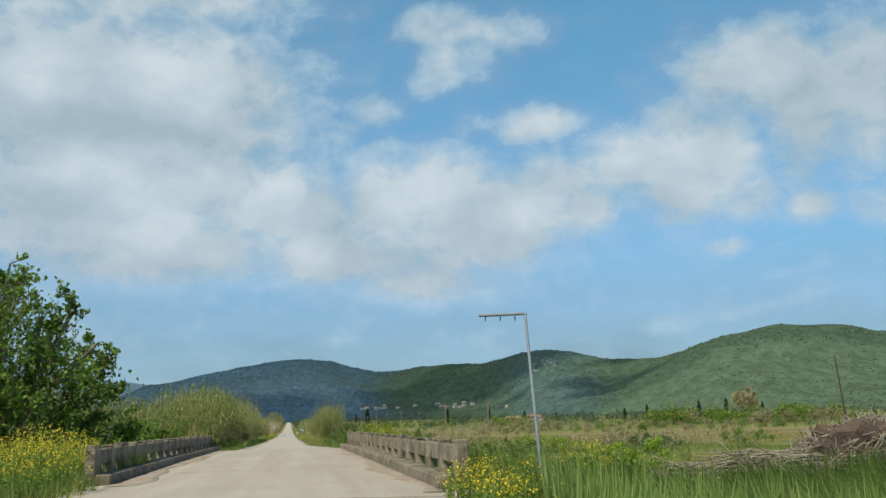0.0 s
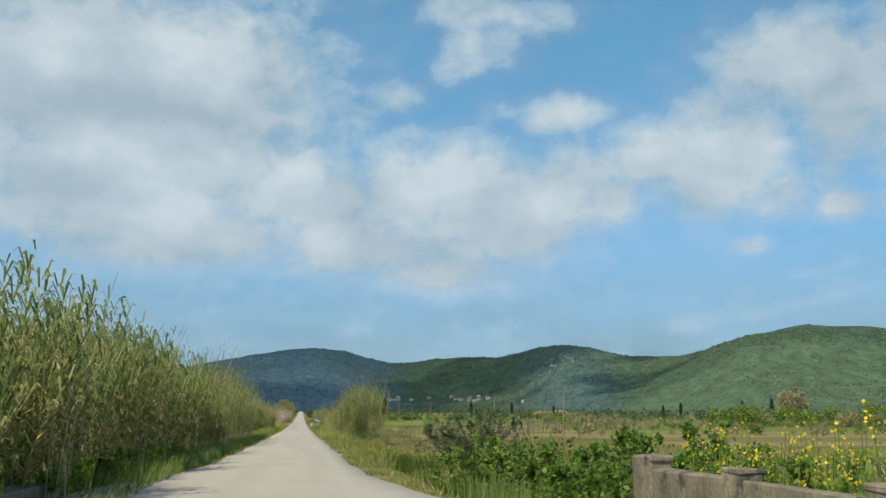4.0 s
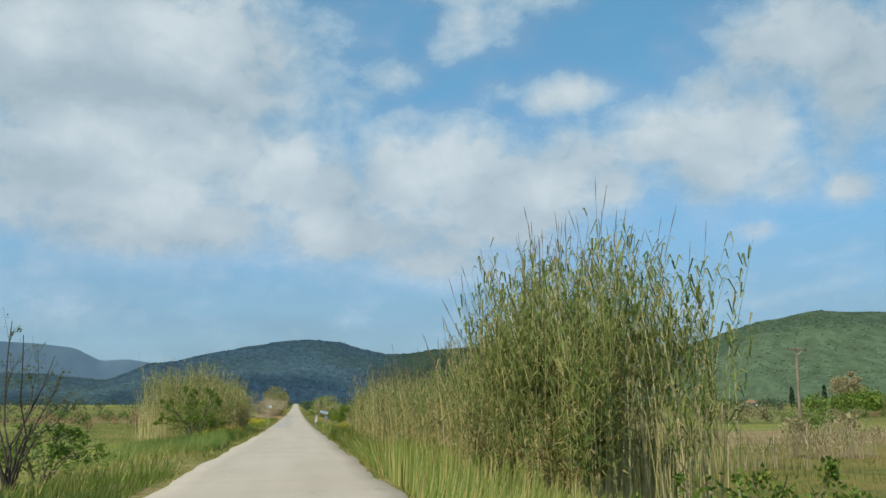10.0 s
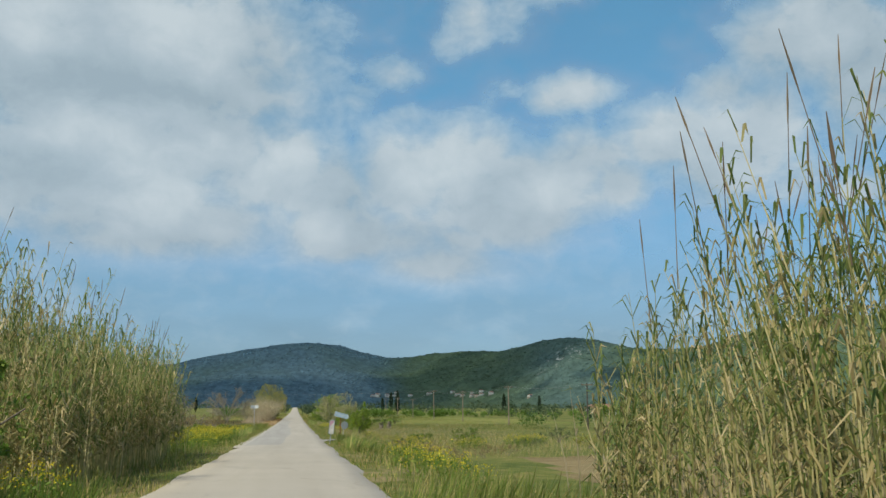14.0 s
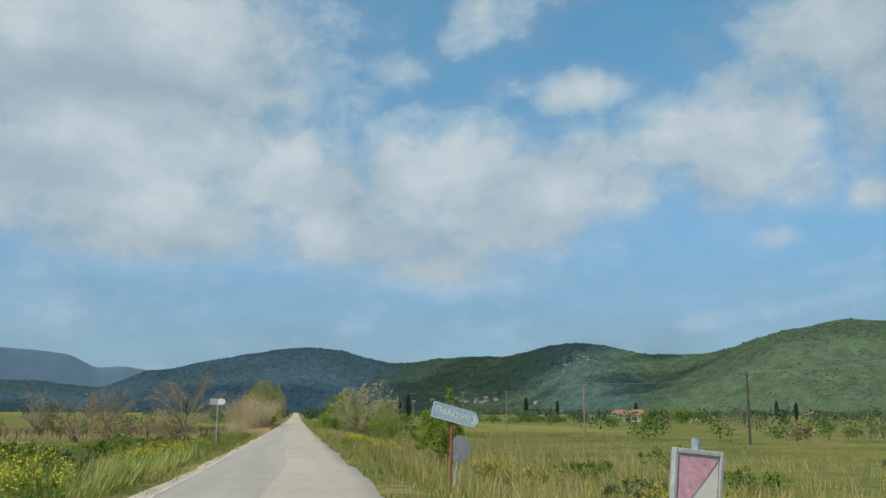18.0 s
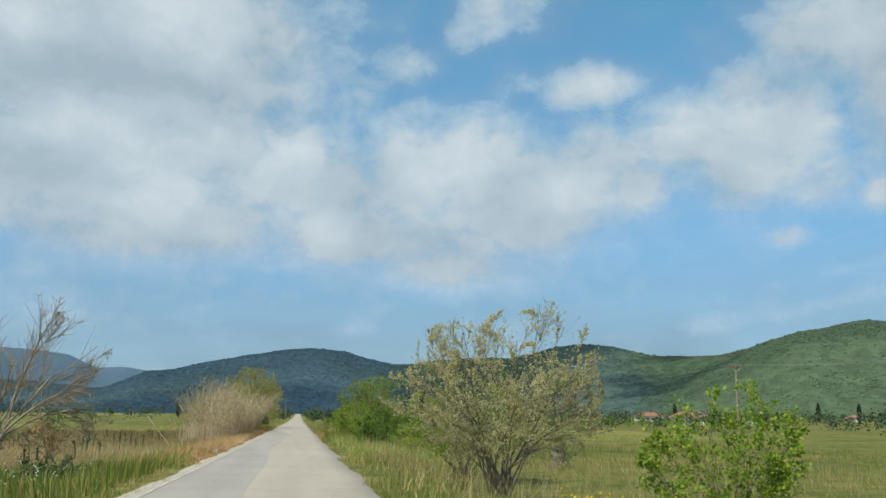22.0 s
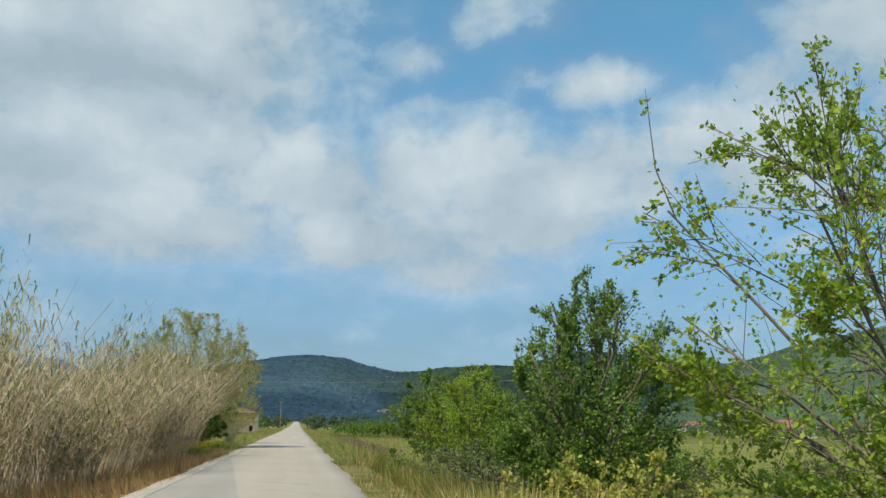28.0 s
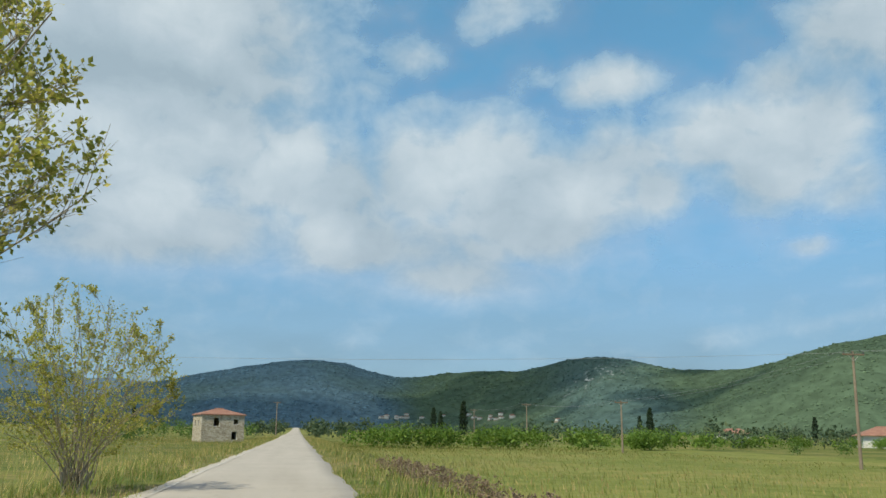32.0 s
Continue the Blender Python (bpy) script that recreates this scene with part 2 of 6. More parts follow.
    "signback": rough_mat("sign_back", (0.40, 0.41, 0.42), (0.55, 0.55, 0.55), 3, 25, 0.5, 0.05, 0.002, metal=0.3),
    "red": rough_mat("faded_red_paint", (0.62, 0.27, 0.34), (0.70, 0.42, 0.48), 5, 30, 0.6, 0.05, 0.002),
    "iron": rough_mat("dark_iron", (0.05, 0.05, 0.05), (0.09, 0.085, 0.08), 5, 30, 0.7, 0.1, 0.003),
    "cable": rough_mat("cable", (0.30, 0.31, 0.32), (0.38, 0.39, 0.40), 5, 30, 0.5, 0.05, 0.002),
    "stone": rough_mat("rubble_stone", (0.34, 0.28, 0.21), (0.47, 0.40, 0.31), 0.9, 2.5, 0.95, 0.9, 0.06, dark=0.55),
    "plaster": rough_mat("lime_plaster", (0.60, 0.55, 0.47), (0.72, 0.68, 0.60), 0.6, 6, 0.9, 0.3, 0.01, dark=0.85),
    "tile": rough_mat("roof_tile", (0.27, 0.13, 0.09), (0.36, 0.19, 0.13), 0.8, 5, 0.85, 0.6, 0.03, dark=0.7),
    "void": rough_mat("dark_opening", (0.02, 0.018, 0.016), (0.04, 0.035, 0.03), 2, 20, 0.9, 0.1, 0.01),
    "wood": rough_mat("weathered_wood", (0.16, 0.11, 0.07), (0.25, 0.18, 0.12), 3, 25, 0.9, 0.5, 0.01),
    "manure": rough_mat("brown_heap", (0.08, 0.055, 0.04), (0.15, 0.10, 0.07), 1.5, 12, 0.98, 0.9, 0.06),
    "tarp": rough_mat("pale_tarp", (0.42, 0.42, 0.40), (0.54, 0.53, 0.50), 1.0, 8, 0.6, 0.2, 0.02),
}


def masonry_mat():
    """Rubble walling: stones of mixed tint in pale mortar."""
    m, nt, b, _ = nodes_of("rubble_masonry")
    tc = nt.nodes.new("ShaderNodeTexCoord").outputs["Object"]
    mp = nt.nodes.new("ShaderNodeMapping")
    mp.inputs["Scale"].default_value = (1.0, 1.0, 1.7)
    nt.links.new(tc, mp.inputs["Vector"])
    cell, joint = nt.nodes.new("ShaderNodeTexVoronoi"), nt.nodes.new("ShaderNodeTexVoronoi")
    joint.feature = "DISTANCE_TO_EDGE"
    for v in (cell, joint):
        v.inputs["Scale"].default_value = 3.2
        nt.links.new(mp.outputs[0], v.inputs["Vector"])
    sep = nt.nodes.new("ShaderNodeSeparateColor")
    nt.links.new(cell.outputs["Color"], sep.inputs[0])
    col = ramp(nt, sep.outputs[0], [(0.0, (0.26, 0.20, 0.13)), (0.5, (0.40, 0.32, 0.22)), (1.0, (0.54, 0.46, 0.35))])
    col = mixed(nt, 1.0, col, grey(nt, noise_node(nt, 14, 5, 0.7, tc), 0.75, 1.15), "MULTIPLY")
    col = mixed(nt, grey(nt, joint.outputs["Distance"], 1, 0, 0.03, 0.09), col, (0.47, 0.42, 0.34))
    nt.links.new(col, b.inputs["Base Color"])
    b.inputs["Roughness"].default_value = 0.95
    bumped(nt, b, joint.outputs["Distance"], 0.8, 0.08)
    return m


def hazed_cover(nt, pos):
    """Scrub colour of the slopes, with sunlit parts, cloud shade and haze painted in."""
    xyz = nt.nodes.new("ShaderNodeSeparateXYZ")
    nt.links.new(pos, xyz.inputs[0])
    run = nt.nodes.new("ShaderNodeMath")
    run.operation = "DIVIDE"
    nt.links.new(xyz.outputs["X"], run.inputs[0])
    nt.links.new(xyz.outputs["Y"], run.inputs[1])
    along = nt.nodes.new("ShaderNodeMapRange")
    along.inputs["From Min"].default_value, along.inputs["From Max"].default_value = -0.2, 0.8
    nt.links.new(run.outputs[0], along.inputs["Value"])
    # low in the west and under the rocks, where cloud shade is painted
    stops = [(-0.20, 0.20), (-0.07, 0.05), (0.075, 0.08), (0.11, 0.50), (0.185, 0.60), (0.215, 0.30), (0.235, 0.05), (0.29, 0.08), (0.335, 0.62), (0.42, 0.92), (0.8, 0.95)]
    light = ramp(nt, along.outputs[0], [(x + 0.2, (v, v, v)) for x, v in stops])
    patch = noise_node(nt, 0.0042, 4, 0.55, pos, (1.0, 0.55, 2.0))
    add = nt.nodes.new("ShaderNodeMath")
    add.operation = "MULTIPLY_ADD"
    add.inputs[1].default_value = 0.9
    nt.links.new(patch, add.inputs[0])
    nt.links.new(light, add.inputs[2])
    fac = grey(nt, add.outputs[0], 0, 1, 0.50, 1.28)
    # shaded colours, bluest in the west for haze put into the base colour
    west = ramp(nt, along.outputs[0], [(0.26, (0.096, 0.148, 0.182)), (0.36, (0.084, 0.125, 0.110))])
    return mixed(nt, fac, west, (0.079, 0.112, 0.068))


def hill_mat():
    """Scrub-covered slopes with clumps and gaps, and pale rock near one top."""
    m, nt, b, _ = nodes_of("hill_scrub")
    pos = nt.nodes.new("ShaderNodeNewGeometry").outputs["Position"]
    mp = nt.nodes.new("ShaderNodeMapping")
    mp.inputs["Scale"].default_value = (1.0, 0.5, 1.0)
    nt.links.new(pos, mp.inputs["Vector"])
    col = hazed_cover(nt, pos)
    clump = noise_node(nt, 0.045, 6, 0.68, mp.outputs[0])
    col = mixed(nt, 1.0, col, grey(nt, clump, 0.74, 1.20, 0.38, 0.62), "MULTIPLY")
    # rock on the flank of the second top
    geo = nt.nodes.new("ShaderNodeVectorMath")
    geo.name = "rock_centre"
    geo.operation = "DISTANCE"
    geo.inputs[1].default_value = (890, 3480, 225)
    nt.links.new(pos, geo.inputs[0])
    div = nt.nodes.new("ShaderNodeMath")
    div.operation = "DIVIDE"
    div.inputs[1].default_value = 120.0
    nt.links.new(geo.outputs["Value"], div.inputs[0])
    near = grey(nt, div.outputs[0], 1, 0, 0.2, 1.0)
    rock = noise_node(nt, 0.075, 6, 0.72, mp.outputs[0])
    mul = mixed(nt, 1.0, near, grey(nt, rock, 0, 1, 0.56, 0.62), "MULTIPLY")
    col = mixed(nt, mul, col, (0.40, 0.40, 0.38))
    nt.links.new(col, b.inputs["Base Color"])
    b.inputs["Roughness"].default_value = 1.0
    b.inputs["Specular IOR Level"].default_value = 0.05
    bumped(nt, b, clump, 0.2, 4.0)
    return m


def maquis_mat():
    """Evergreen bushes on the slopes, each lightened by its own amount against its shaded sides."""
    m, nt, b, _ = nodes_of("hill_bush")
    geo = nt.nodes.new("ShaderNodeNewGeometry")
    col = hazed_cover(nt, geo.outputs["Position"])
    col = mixed(nt, 1.0, col, grey(nt, geo.outputs["Random Per Island"], 1.12, 1.75, 0.0, 1.0), "MULTIPLY")
    nt.links.new(col, b.inputs["Base Color"])
    b.inputs["Roughness"].default_value = 1.0
    b.inputs["Specular IOR Level"].default_value = 0.05
    return m


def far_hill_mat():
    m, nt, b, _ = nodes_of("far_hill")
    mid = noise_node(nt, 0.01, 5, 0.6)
    # pale blue haze of distance put into the base colour
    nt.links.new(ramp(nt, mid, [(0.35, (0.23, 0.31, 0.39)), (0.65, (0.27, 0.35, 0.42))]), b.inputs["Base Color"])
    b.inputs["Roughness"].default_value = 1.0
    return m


def cloud_mat():
    """Cloud that the sun shines through from above; cover, veil and painted shading come from the mesh, wisps from
    noise.
    """
    m, nt, b, out = nodes_of("cloud")
    nt.nodes.remove(b)
    uv = nt.nodes.new("ShaderNodeUVMap").outputs[0]

    def attribute(name):
        at = nt.nodes.new("ShaderNodeAttribute")
        at.attribute_name = name
        return at.outputs["Fac"]

    def scaled(v, k, plus):
        mth = nt.nodes.new("ShaderNodeMath")
        mth.operation = "MULTIPLY_ADD"
        mth.inputs[1].default_value = k
        nt.links.new(v, mth.inputs[0])
        if isinstance(plus, (int, float)):
            mth.inputs[2].default_value = plus
        else:
            nt.links.new(plus, mth.inputs[2])
        return mth.outputs[0]

    # curl the sampling place, so that edges roll and fray
    warp = nt.nodes.new("ShaderNodeTexNoise")
    warp.inputs["Scale"].default_value, warp.inputs["Detail"].default_value = 0.30, 4
    nt.links.new(uv, warp.inputs["Vector"])
    add = nt.nodes.new("ShaderNodeVectorMath")
    add.operation = "MULTIPLY_ADD"
    add.inputs[1].default_value = (2.0, 2.0, 0)
    nt.links.new(warp.outputs["Color"], add.inputs[0])
    nt.links.new(uv, add.inputs[2])
    curled = add.outputs[0]
    n1, n2 = noise_node(nt, 0.36, 8, 0.58, curled, (1.0, 1.35, 1.0)), noise_node(nt, 0.16, 4, 0.5, curled, (1.0, 1.5, 1.0))
    off = scaled(n1, 1.15, scaled(attribute("cover"), 0.95, -0.575))
    thick = ramp(nt, off, [(0.04, (0, 0, 0)), (0.30, (0.24, 0.24, 0.24)), (0.60, (0.62, 0.62, 0.62)), (1.0, (0.92, 0.92, 0.92))])
    n3 = noise_node(nt, 0.22, 6, 0.6, uv, (0.5, 1.6, 1.0))
    thin = mixed(nt, 1.0, attribute("veil"), grey(nt, n3, 0.85, 1.08), "MULTIPLY")
    alpha = mixed(nt, 1.0, thick, thin, "LIGHTEN")
    # bright and grey parts of the cloud, put into its colour
    shade = scaled(n1, 0.85, scaled(n2, 0.55, scaled(attribute("glow"), 0.62, -0.52)))
    col = ramp(nt, shade, [(0.16, (0.325, 0.365, 0.41)), (0.45, (0.405, 0.438, 0.485)), (0.85, (0.545, 0.560, 0.590))])
    # haze painted on the sheet: azure high up, grey-blue low down
    haze = ramp(nt, attribute("low"), [(0.0, (0.115, 0.385, 0.59)), (0.6, (0.180, 0.272, 0.362)), (1.0, (0.188, 0.272, 0.352))])
    col = mixed(nt, thick, haze, col)
    tl, tp, mx = nt.nodes.new("ShaderNodeBsdfTranslucent"), nt.nodes.new("ShaderNodeBsdfTransparent"), nt.nodes.new("ShaderNodeMixShader")
    down = nt.nodes.new("ShaderNodeCombineXYZ")
    down.inputs["Z"].default_value = -1.0
    nt.links.new(down.outputs[0], tl.inputs["Normal"])
    nt.links.new(col, tl.inputs["Color"])
    nt.links.new(alpha, mx.inputs[0])
    nt.links.new(tp.outputs[0], mx.inputs[1])
    nt.links.new(tl.outputs[0], mx.inputs[2])
    nt.links.new(mx.outputs[0], out.inputs["Surface"])
    return m


M["hill"], M["maquis"], M["farhill"], M["cloud"], M["masonry"] = hill_mat(), maquis_mat(), far_hill_mat(), cloud_mat(), masonry_mat()

# ---- mesh helpers ----


def quads_mesh(name, verts, quads, mats=(), smooth=False, slots=None):
    """One mesh from arrays of vertices and four-cornered faces."""
    me = bpy.data.meshes.new(name)
    verts, quads = np.asarray(verts, np.float32).reshape(-1, 3), np.asarray(quads, np.int32).reshape(-1, 4)
    me.vertices.add(len(verts))
    me.vertices.foreach_set("co", verts.ravel())
    me.loops.add(quads.size)
    me.loops.foreach_set("vertex_index", quads.ravel())
    me.polygons.add(len(quads))
    me.polygons.foreach_set("loop_start", np.arange(0, quads.size, 4, dtype=np.int32))
    if slots is not None:
        me.polygons.foreach_set("material_index", np.asarray(slots, np.int32))
    me.polygons.foreach_set("use_smooth", np.full(len(quads), smooth))
    for m in mats:
        me.materials.append(m)
    me.update(calc_edges=True)
    return me


def part(name, me, material=None, parent=None, label=""):
    """Links a mesh or a bmesh as one object under a thing or a part."""
    if isinstance(me, bmesh.types.BMesh):
        bm, me = me, bpy.data.meshes.new(name)
        bm.to_mesh(me)
        bm.free()
    if material is not None and not me.materials:
        me.materials.append(material)
    ob = new(name, me)
    ob.parent = parent
    return tagged(ob, label=label)


def thing(name, x, y, z, label, category, group="", rz=0.0, kind=""):
    ob = new(name)
    ob.matrix_world = pose(x, y, z, 0, 0, rz)
    ob.empty_display_size = 0.2
    return tagged(ob, label, category, group, kind)


def strips(P, W, S):
    """Ribbons: points P (n,k,3), half widths W (n,k), side ways S (n,3)."""
    n, k = P.shape[:2]
    off = W[..., None] * S[:, None, :]
    V = np.stack([P - off, P + off], 2).reshape(-1, 3)
    base = (np.arange(n) * k * 2)[:, None] + (np.arange(k - 1) * 2)[None]
    Q = np.stack([base, base + 1, base + 3, base + 2], -1).reshape(-1, 4)
    return V, Q


def tubes(P, R, m=5):
    """Tapered tubes along polylines P (n,k,3) of radii R (n,k)."""
    n, k = P.shape[:2]
    t = P[:, -1] - P[:, 0]
    t = t / (np.linalg.norm(t, axis=-1, keepdims=True) + 1e-9)
    ref = np.where(np.abs(t[:, 2:3]) > 0.8, [[1.0, 0, 0]], [[0, 0, 1.0]])
    u = np.cross(t, ref)
    u /= np.linalg.norm(u, axis=-1, keepdims=True) + 1e-9
    v = np.cross(t, u)
    a = np.arange(m) * 2 * np.pi / m
    ring = np.cos(a)[:, None] * u[:, None] + np.sin(a)[:, None] * v[:, None]          # n,m,3
    V = (P[:, :, None] + R[:, :, None, None] * ring[:, None]).reshape(-1, 3)
    i, j, c = np.meshgrid(np.arange(n), np.arange(k - 1), np.arange(m), indexing="ij")
    a0 = (i * k + j) * m + c
    a1 = (i * k + j) * m + (c + 1) % m
    Q = np.stack([a0, a1, a1 + m, a0 + m], -1).reshape(-1, 4)
    return V, Q


def joined(*groups):
    Vs, Qs, o = [], [], 0
    for V, Q in groups:
        Vs.append(V)
        Qs.append(Q + o)
        o += len(V)
    return np.concatenate(Vs), np.concatenate(Qs)


def unit(v):
    return v / (np.linalg.norm(v, axis=-1, keepdims=True) + 1e-9)


def leaves(C, D, L, W, r):
    """Rhombic leaves at C along D, of length L and half width W."""
    side = unit(np.cross(D, r.normal(size=D.shape)))
    nrm = np.cross(D, side)
    mid = C + D * (L * 0.45)[:, None] + nrm * (L * 0.06)[:, None]
    V = np.stack([C, mid - side * W[:, None], C + D * L[:, None], mid + side * W[:, None]], 1).reshape(-1, 3)
    return V, np.arange(len(C) * 4).reshape(-1, 4)


def box(x0, y0, z0, x1, y1, z1, taper=0.0, bm=None):
    """A block in a bmesh; taper draws the top in along y."""
    bm = bm or bmesh.new()
    lo = [bm.verts.new(p) for p in ((x0, y0, z0), (x1, y0, z0), (x1, y1, z0), (x0, y1, z0))]
    hi = [bm.verts.new(p) for p in ((x0, y0 + taper, z1), (x1, y0 + taper, z1), (x1, y1 - taper, z1), (x0, y1 - taper, z1))]
    bm.faces.new(lo[::-1])
    bm.faces.new(hi)
    for a in range(4):
        b = (a + 1) % 4
        bm.faces.new((lo[a], lo[b], hi[b], hi[a]))
    return bm


def bevel(bm, w, seg=1):
    bmesh.ops.bevel(bm, geom=bm.edges[:], offset=w, segments=seg, affect="EDGES", profile=0.6)
    return bm


def rod(p, q, r0, r1=None, m=8, bm=None):
    bm = bm or bmesh.new()
    p, q = Vector(p), Vector(q)
    d = q - p
    res = bmesh.ops.create_cone(bm, cap_ends=True, segments=m, radius1=r0, radius2=r0 if r1 is None else r1, depth=d.length)
    bmesh.ops.transform(bm, matrix=Matrix.Translation((p + q) / 2) @ d.to_track_quat("Z", "Y").to_matrix().to_4x4(), verts=res["verts"])
    return bm


# ---- the lie of the land ----
GY = np.arange(-600.0, 5200.0, 5.0)
GZ = np.interp(GY, [0, 30, 65, 140, 255, 320, 375, 430, 600, 800, 1000, 1300, 1800, 2600, 4500],
               [0, 0.3, 0.5, 0.45, 0.6, 1.0, 1.45, 2.0, 3.8, 6.5, 9.5, 15, 17, 22, 30])
GZ = np.convolve(np.pad(GZ, 4, mode="edge"), np.ones(9) / 9, "valid")


def zr(y):
    """Height of the road."""
    return np.interp(y, GY, GZ)


def smooth(a, b, v):
    u = np.clip((v - a) / (b - a), 0, 1)
    return u * u * (3 - 2 * u)


def gz(x, y):
    """Height of the ground: the road's bed, its verges, the lower fields, the stream's channel."""
    x, y = np.asarray(x, float), np.asarray(y, float)
    ax = np.abs(x)
    drop = np.where(x > 0, 0.75, 0.45) * smooth(2.9, 8.5, ax)
    z = zr(y) - 0.05 - drop + 0.06 * np.sin(x * 0.9 + y * 0.31) * np.sin(y * 0.53 - x * 0.4) * smooth(2.6, 4, ax)
    return z - 2.2 * smooth(38, 43, y) * (1 - smooth(54, 60, y))


# ground: one sheet to the horizon
xs = np.concatenate([-np.geomspace(26, 3200, 26)[::-1], np.arange(-25, 25.1, 1.0), np.geomspace(26, 3200, 26)])
ys = np.concatenate([-np.geomspace(34, 600, 8)[::-1], np.arange(-30, 700, 3.0), np.geomspace(702, 4900, 50)])
X, Y = np.meshgrid(xs, ys)
Z = gz(X, Y)
V = np.stack([X, Y, Z], -1).reshape(-1, 3)
nx, ny = len(xs), len(ys)
i, j = np.meshgrid(np.arange(nx - 1), np.arange(ny - 1))
q = j * nx + i
Q = np.stack([q, q + 1, q + nx + 1, q + nx], -1).reshape(-1, 4)
cx, cy = ((xs[1:] + xs[:-1]) / 2)[i].ravel(), ((ys[1:] + ys[:-1]) / 2)[j].ravel()
wob = 1.5 * np.sin(cy * 0.11) + np.sin(cx * 0.2)
slot = np.zeros(len(Q), int)
slot[np.abs(cx) < 6] = 5
slot[(cx > 9 + wob) & (cy > 88) & (cy < 204)] = 1
slot[(cx > 11 + wob) & (cx < 150) & (cy > 203) & (cy < 246)] = 2
slot[(cx > 40) & (cx < 300) & (cy > 150) & (cy < 170)] = 2
slot[(cx > 7.5 + wob * 0.3) & (cx < 70) & (cy > 412) & (cy < 640)] = 3
slot[(cx > 60) & (cx < 220) & (cy > 255) & (cy < 300)] = 3
slot[(cx < -9) & (cy > 160) & (cy < 207)] = 3
slot[(cx < -8.5) & (cx > -90) & (cy > 337) & (cy < 445)] = 4
slot[(cx < -2.4) & (cx > -8.5) & (cy > 331) & (cy < 432)] = 6
slot[(cx < -40) & (cy > 210) & (cy < 300)] = 3
far = cy > 700
slot[far] = np.where(np.sin(cx[far] * 0.013 + 1) * np.sin(cy[far] * 0.009) > 0.3, 3, np.where(np.sin(cx[far] * 0.021) * np.sin(cy[far] * 0.006 + 2) > 0.45, 1, 0))
part("ground", quads_mesh("ground", V, Q, [M[k] for k in ("meadow", "gold", "soil", "crop", "vine_soil", "verge", "straw")], True, slot))
tagged(bpy.data.objects["ground"], "meadows, crop fields and bare soil along the road", "ground", kind="structure")


def ribbon(name, y0, y1, left, right, lift, mat, step=1.5, across=9, drop=0.12):
    """A strip of paving along y between two edge functions, with a thickness and a slight camber."""
    yy = np.arange(y0, y1 + step, step)
    s = np.concatenate([[0.0], np.linspace(0.016, 0.984, across), [1.0]])
    xl, xr = left(yy), right(yy)
    X = xl[:, None] + (xr - xl)[:, None] * s
    Yg = np.broadcast_to(yy[:, None], X.shape)
    Z = zr(Yg) + lift + 0.03 * (1 - np.clip(X / 2.5, -1, 1) ** 2) + 0.004 * np.sin(Yg * 0.13 + X)
    Z[:, 0] -= drop
    Z[:, -1] -= drop
    n, k = X.shape
    V = np.stack([X, Yg, Z], -1).reshape(-1, 3)
    i, j = np.meshgrid(np.arange(k - 1), np.arange(n - 1))
    q = j * k + i
    return part(name, quads_mesh(name, V, np.stack([q, q + 1, q + k + 1, q + k], -1), [mat], True))


def edge(base, amp, ph):
    return lambda y: base + amp * (np.sin(y * 0.9 + ph) * 0.4 + np.sin(y * 0.37 + ph * 2) * 0.6 + np.sin(y * 2.3 + ph) * 0.25)


def flare(f, sign, y0=66):
    """Road edge that widens onto the bridge."""
    return lambda y: f(y) + sign * 1.55 * (1 - smooth(y0, y0 + 18, y)) + sign * 1.0 * smooth(18, 8, y)


ROAD_L, ROAD_R = flare(edge(-2.45, 0.10, 0.3), -1, 73), flare(edge(2.35, 0.12, 1.1), 1)
tagged(ribbon("road_near", 64.5, 240, ROAD_L, ROAD_R, 0.0, M["road"]), "narrow pale worn country road with crumbling edges", "road", kind="structure")
tagged(ribbon("road_approach", -60, 21.5, ROAD_L, ROAD_R, 0.0, M["road"]), "pale worn road leading onto the bridge", "road", kind="structure")
tagged(ribbon("road_middle", 239, 700, edge(-2.72, 0.10, 0.9), ROAD_R, 0.002, M["road"]), "narrow pale worn country road with crumbling edges", "road", kind="structure")
tagged(ribbon("road_far", 698, 3000, edge(-2.4, 0.0, 0.9), edge(2.4, 0.0, 0.9), 0.03, M["road"], 20.0, 5), "straight pale road running on towards the hills", "road", kind="structure")
tagged(ribbon("resurfaced_lane", 243, 420, edge(-2.40, 0.03, 0.9), lambda y: -0.25 + 0.3 * np.sin(y * 0.05) + 0.10 * np.sin(y * 0.23 + 1) - 2.0 * smooth(388, 421, y), 0.007, M["lane"], drop=0.002), "greyer resurfaced lane strip of the road", "road", kind="structure")
tagged(ribbon("edge_line", 243, 640, edge(-2.33, 0.02, 0.9), edge(-2.22, 0.02, 0.9), 0.014, M["paint"], across=4, drop=0.0), "worn white painted edge line", "road marking", kind="structure")

# side road that joins on the right
yy = np.linspace(0, 1, 15)
P = np.stack([2.2 + 1.5 * yy, 255.2 + 5 * yy ** 2, 0 * yy], -1)
P[:, 2] = gz(P[:, 0], P[:, 1]) + 0.035
wv = 1.3 + 1.1 * (1 - smooth(0, 0.4, yy))
V, Q = strips(P[None], wv[None], np.array([[0.0, 1, 0]]))
tagged(part("side_road", quads_mesh("side_road", V, Q, [M["lane"]], True)), "grey asphalt side road joining the country road", "road", kind="structure")

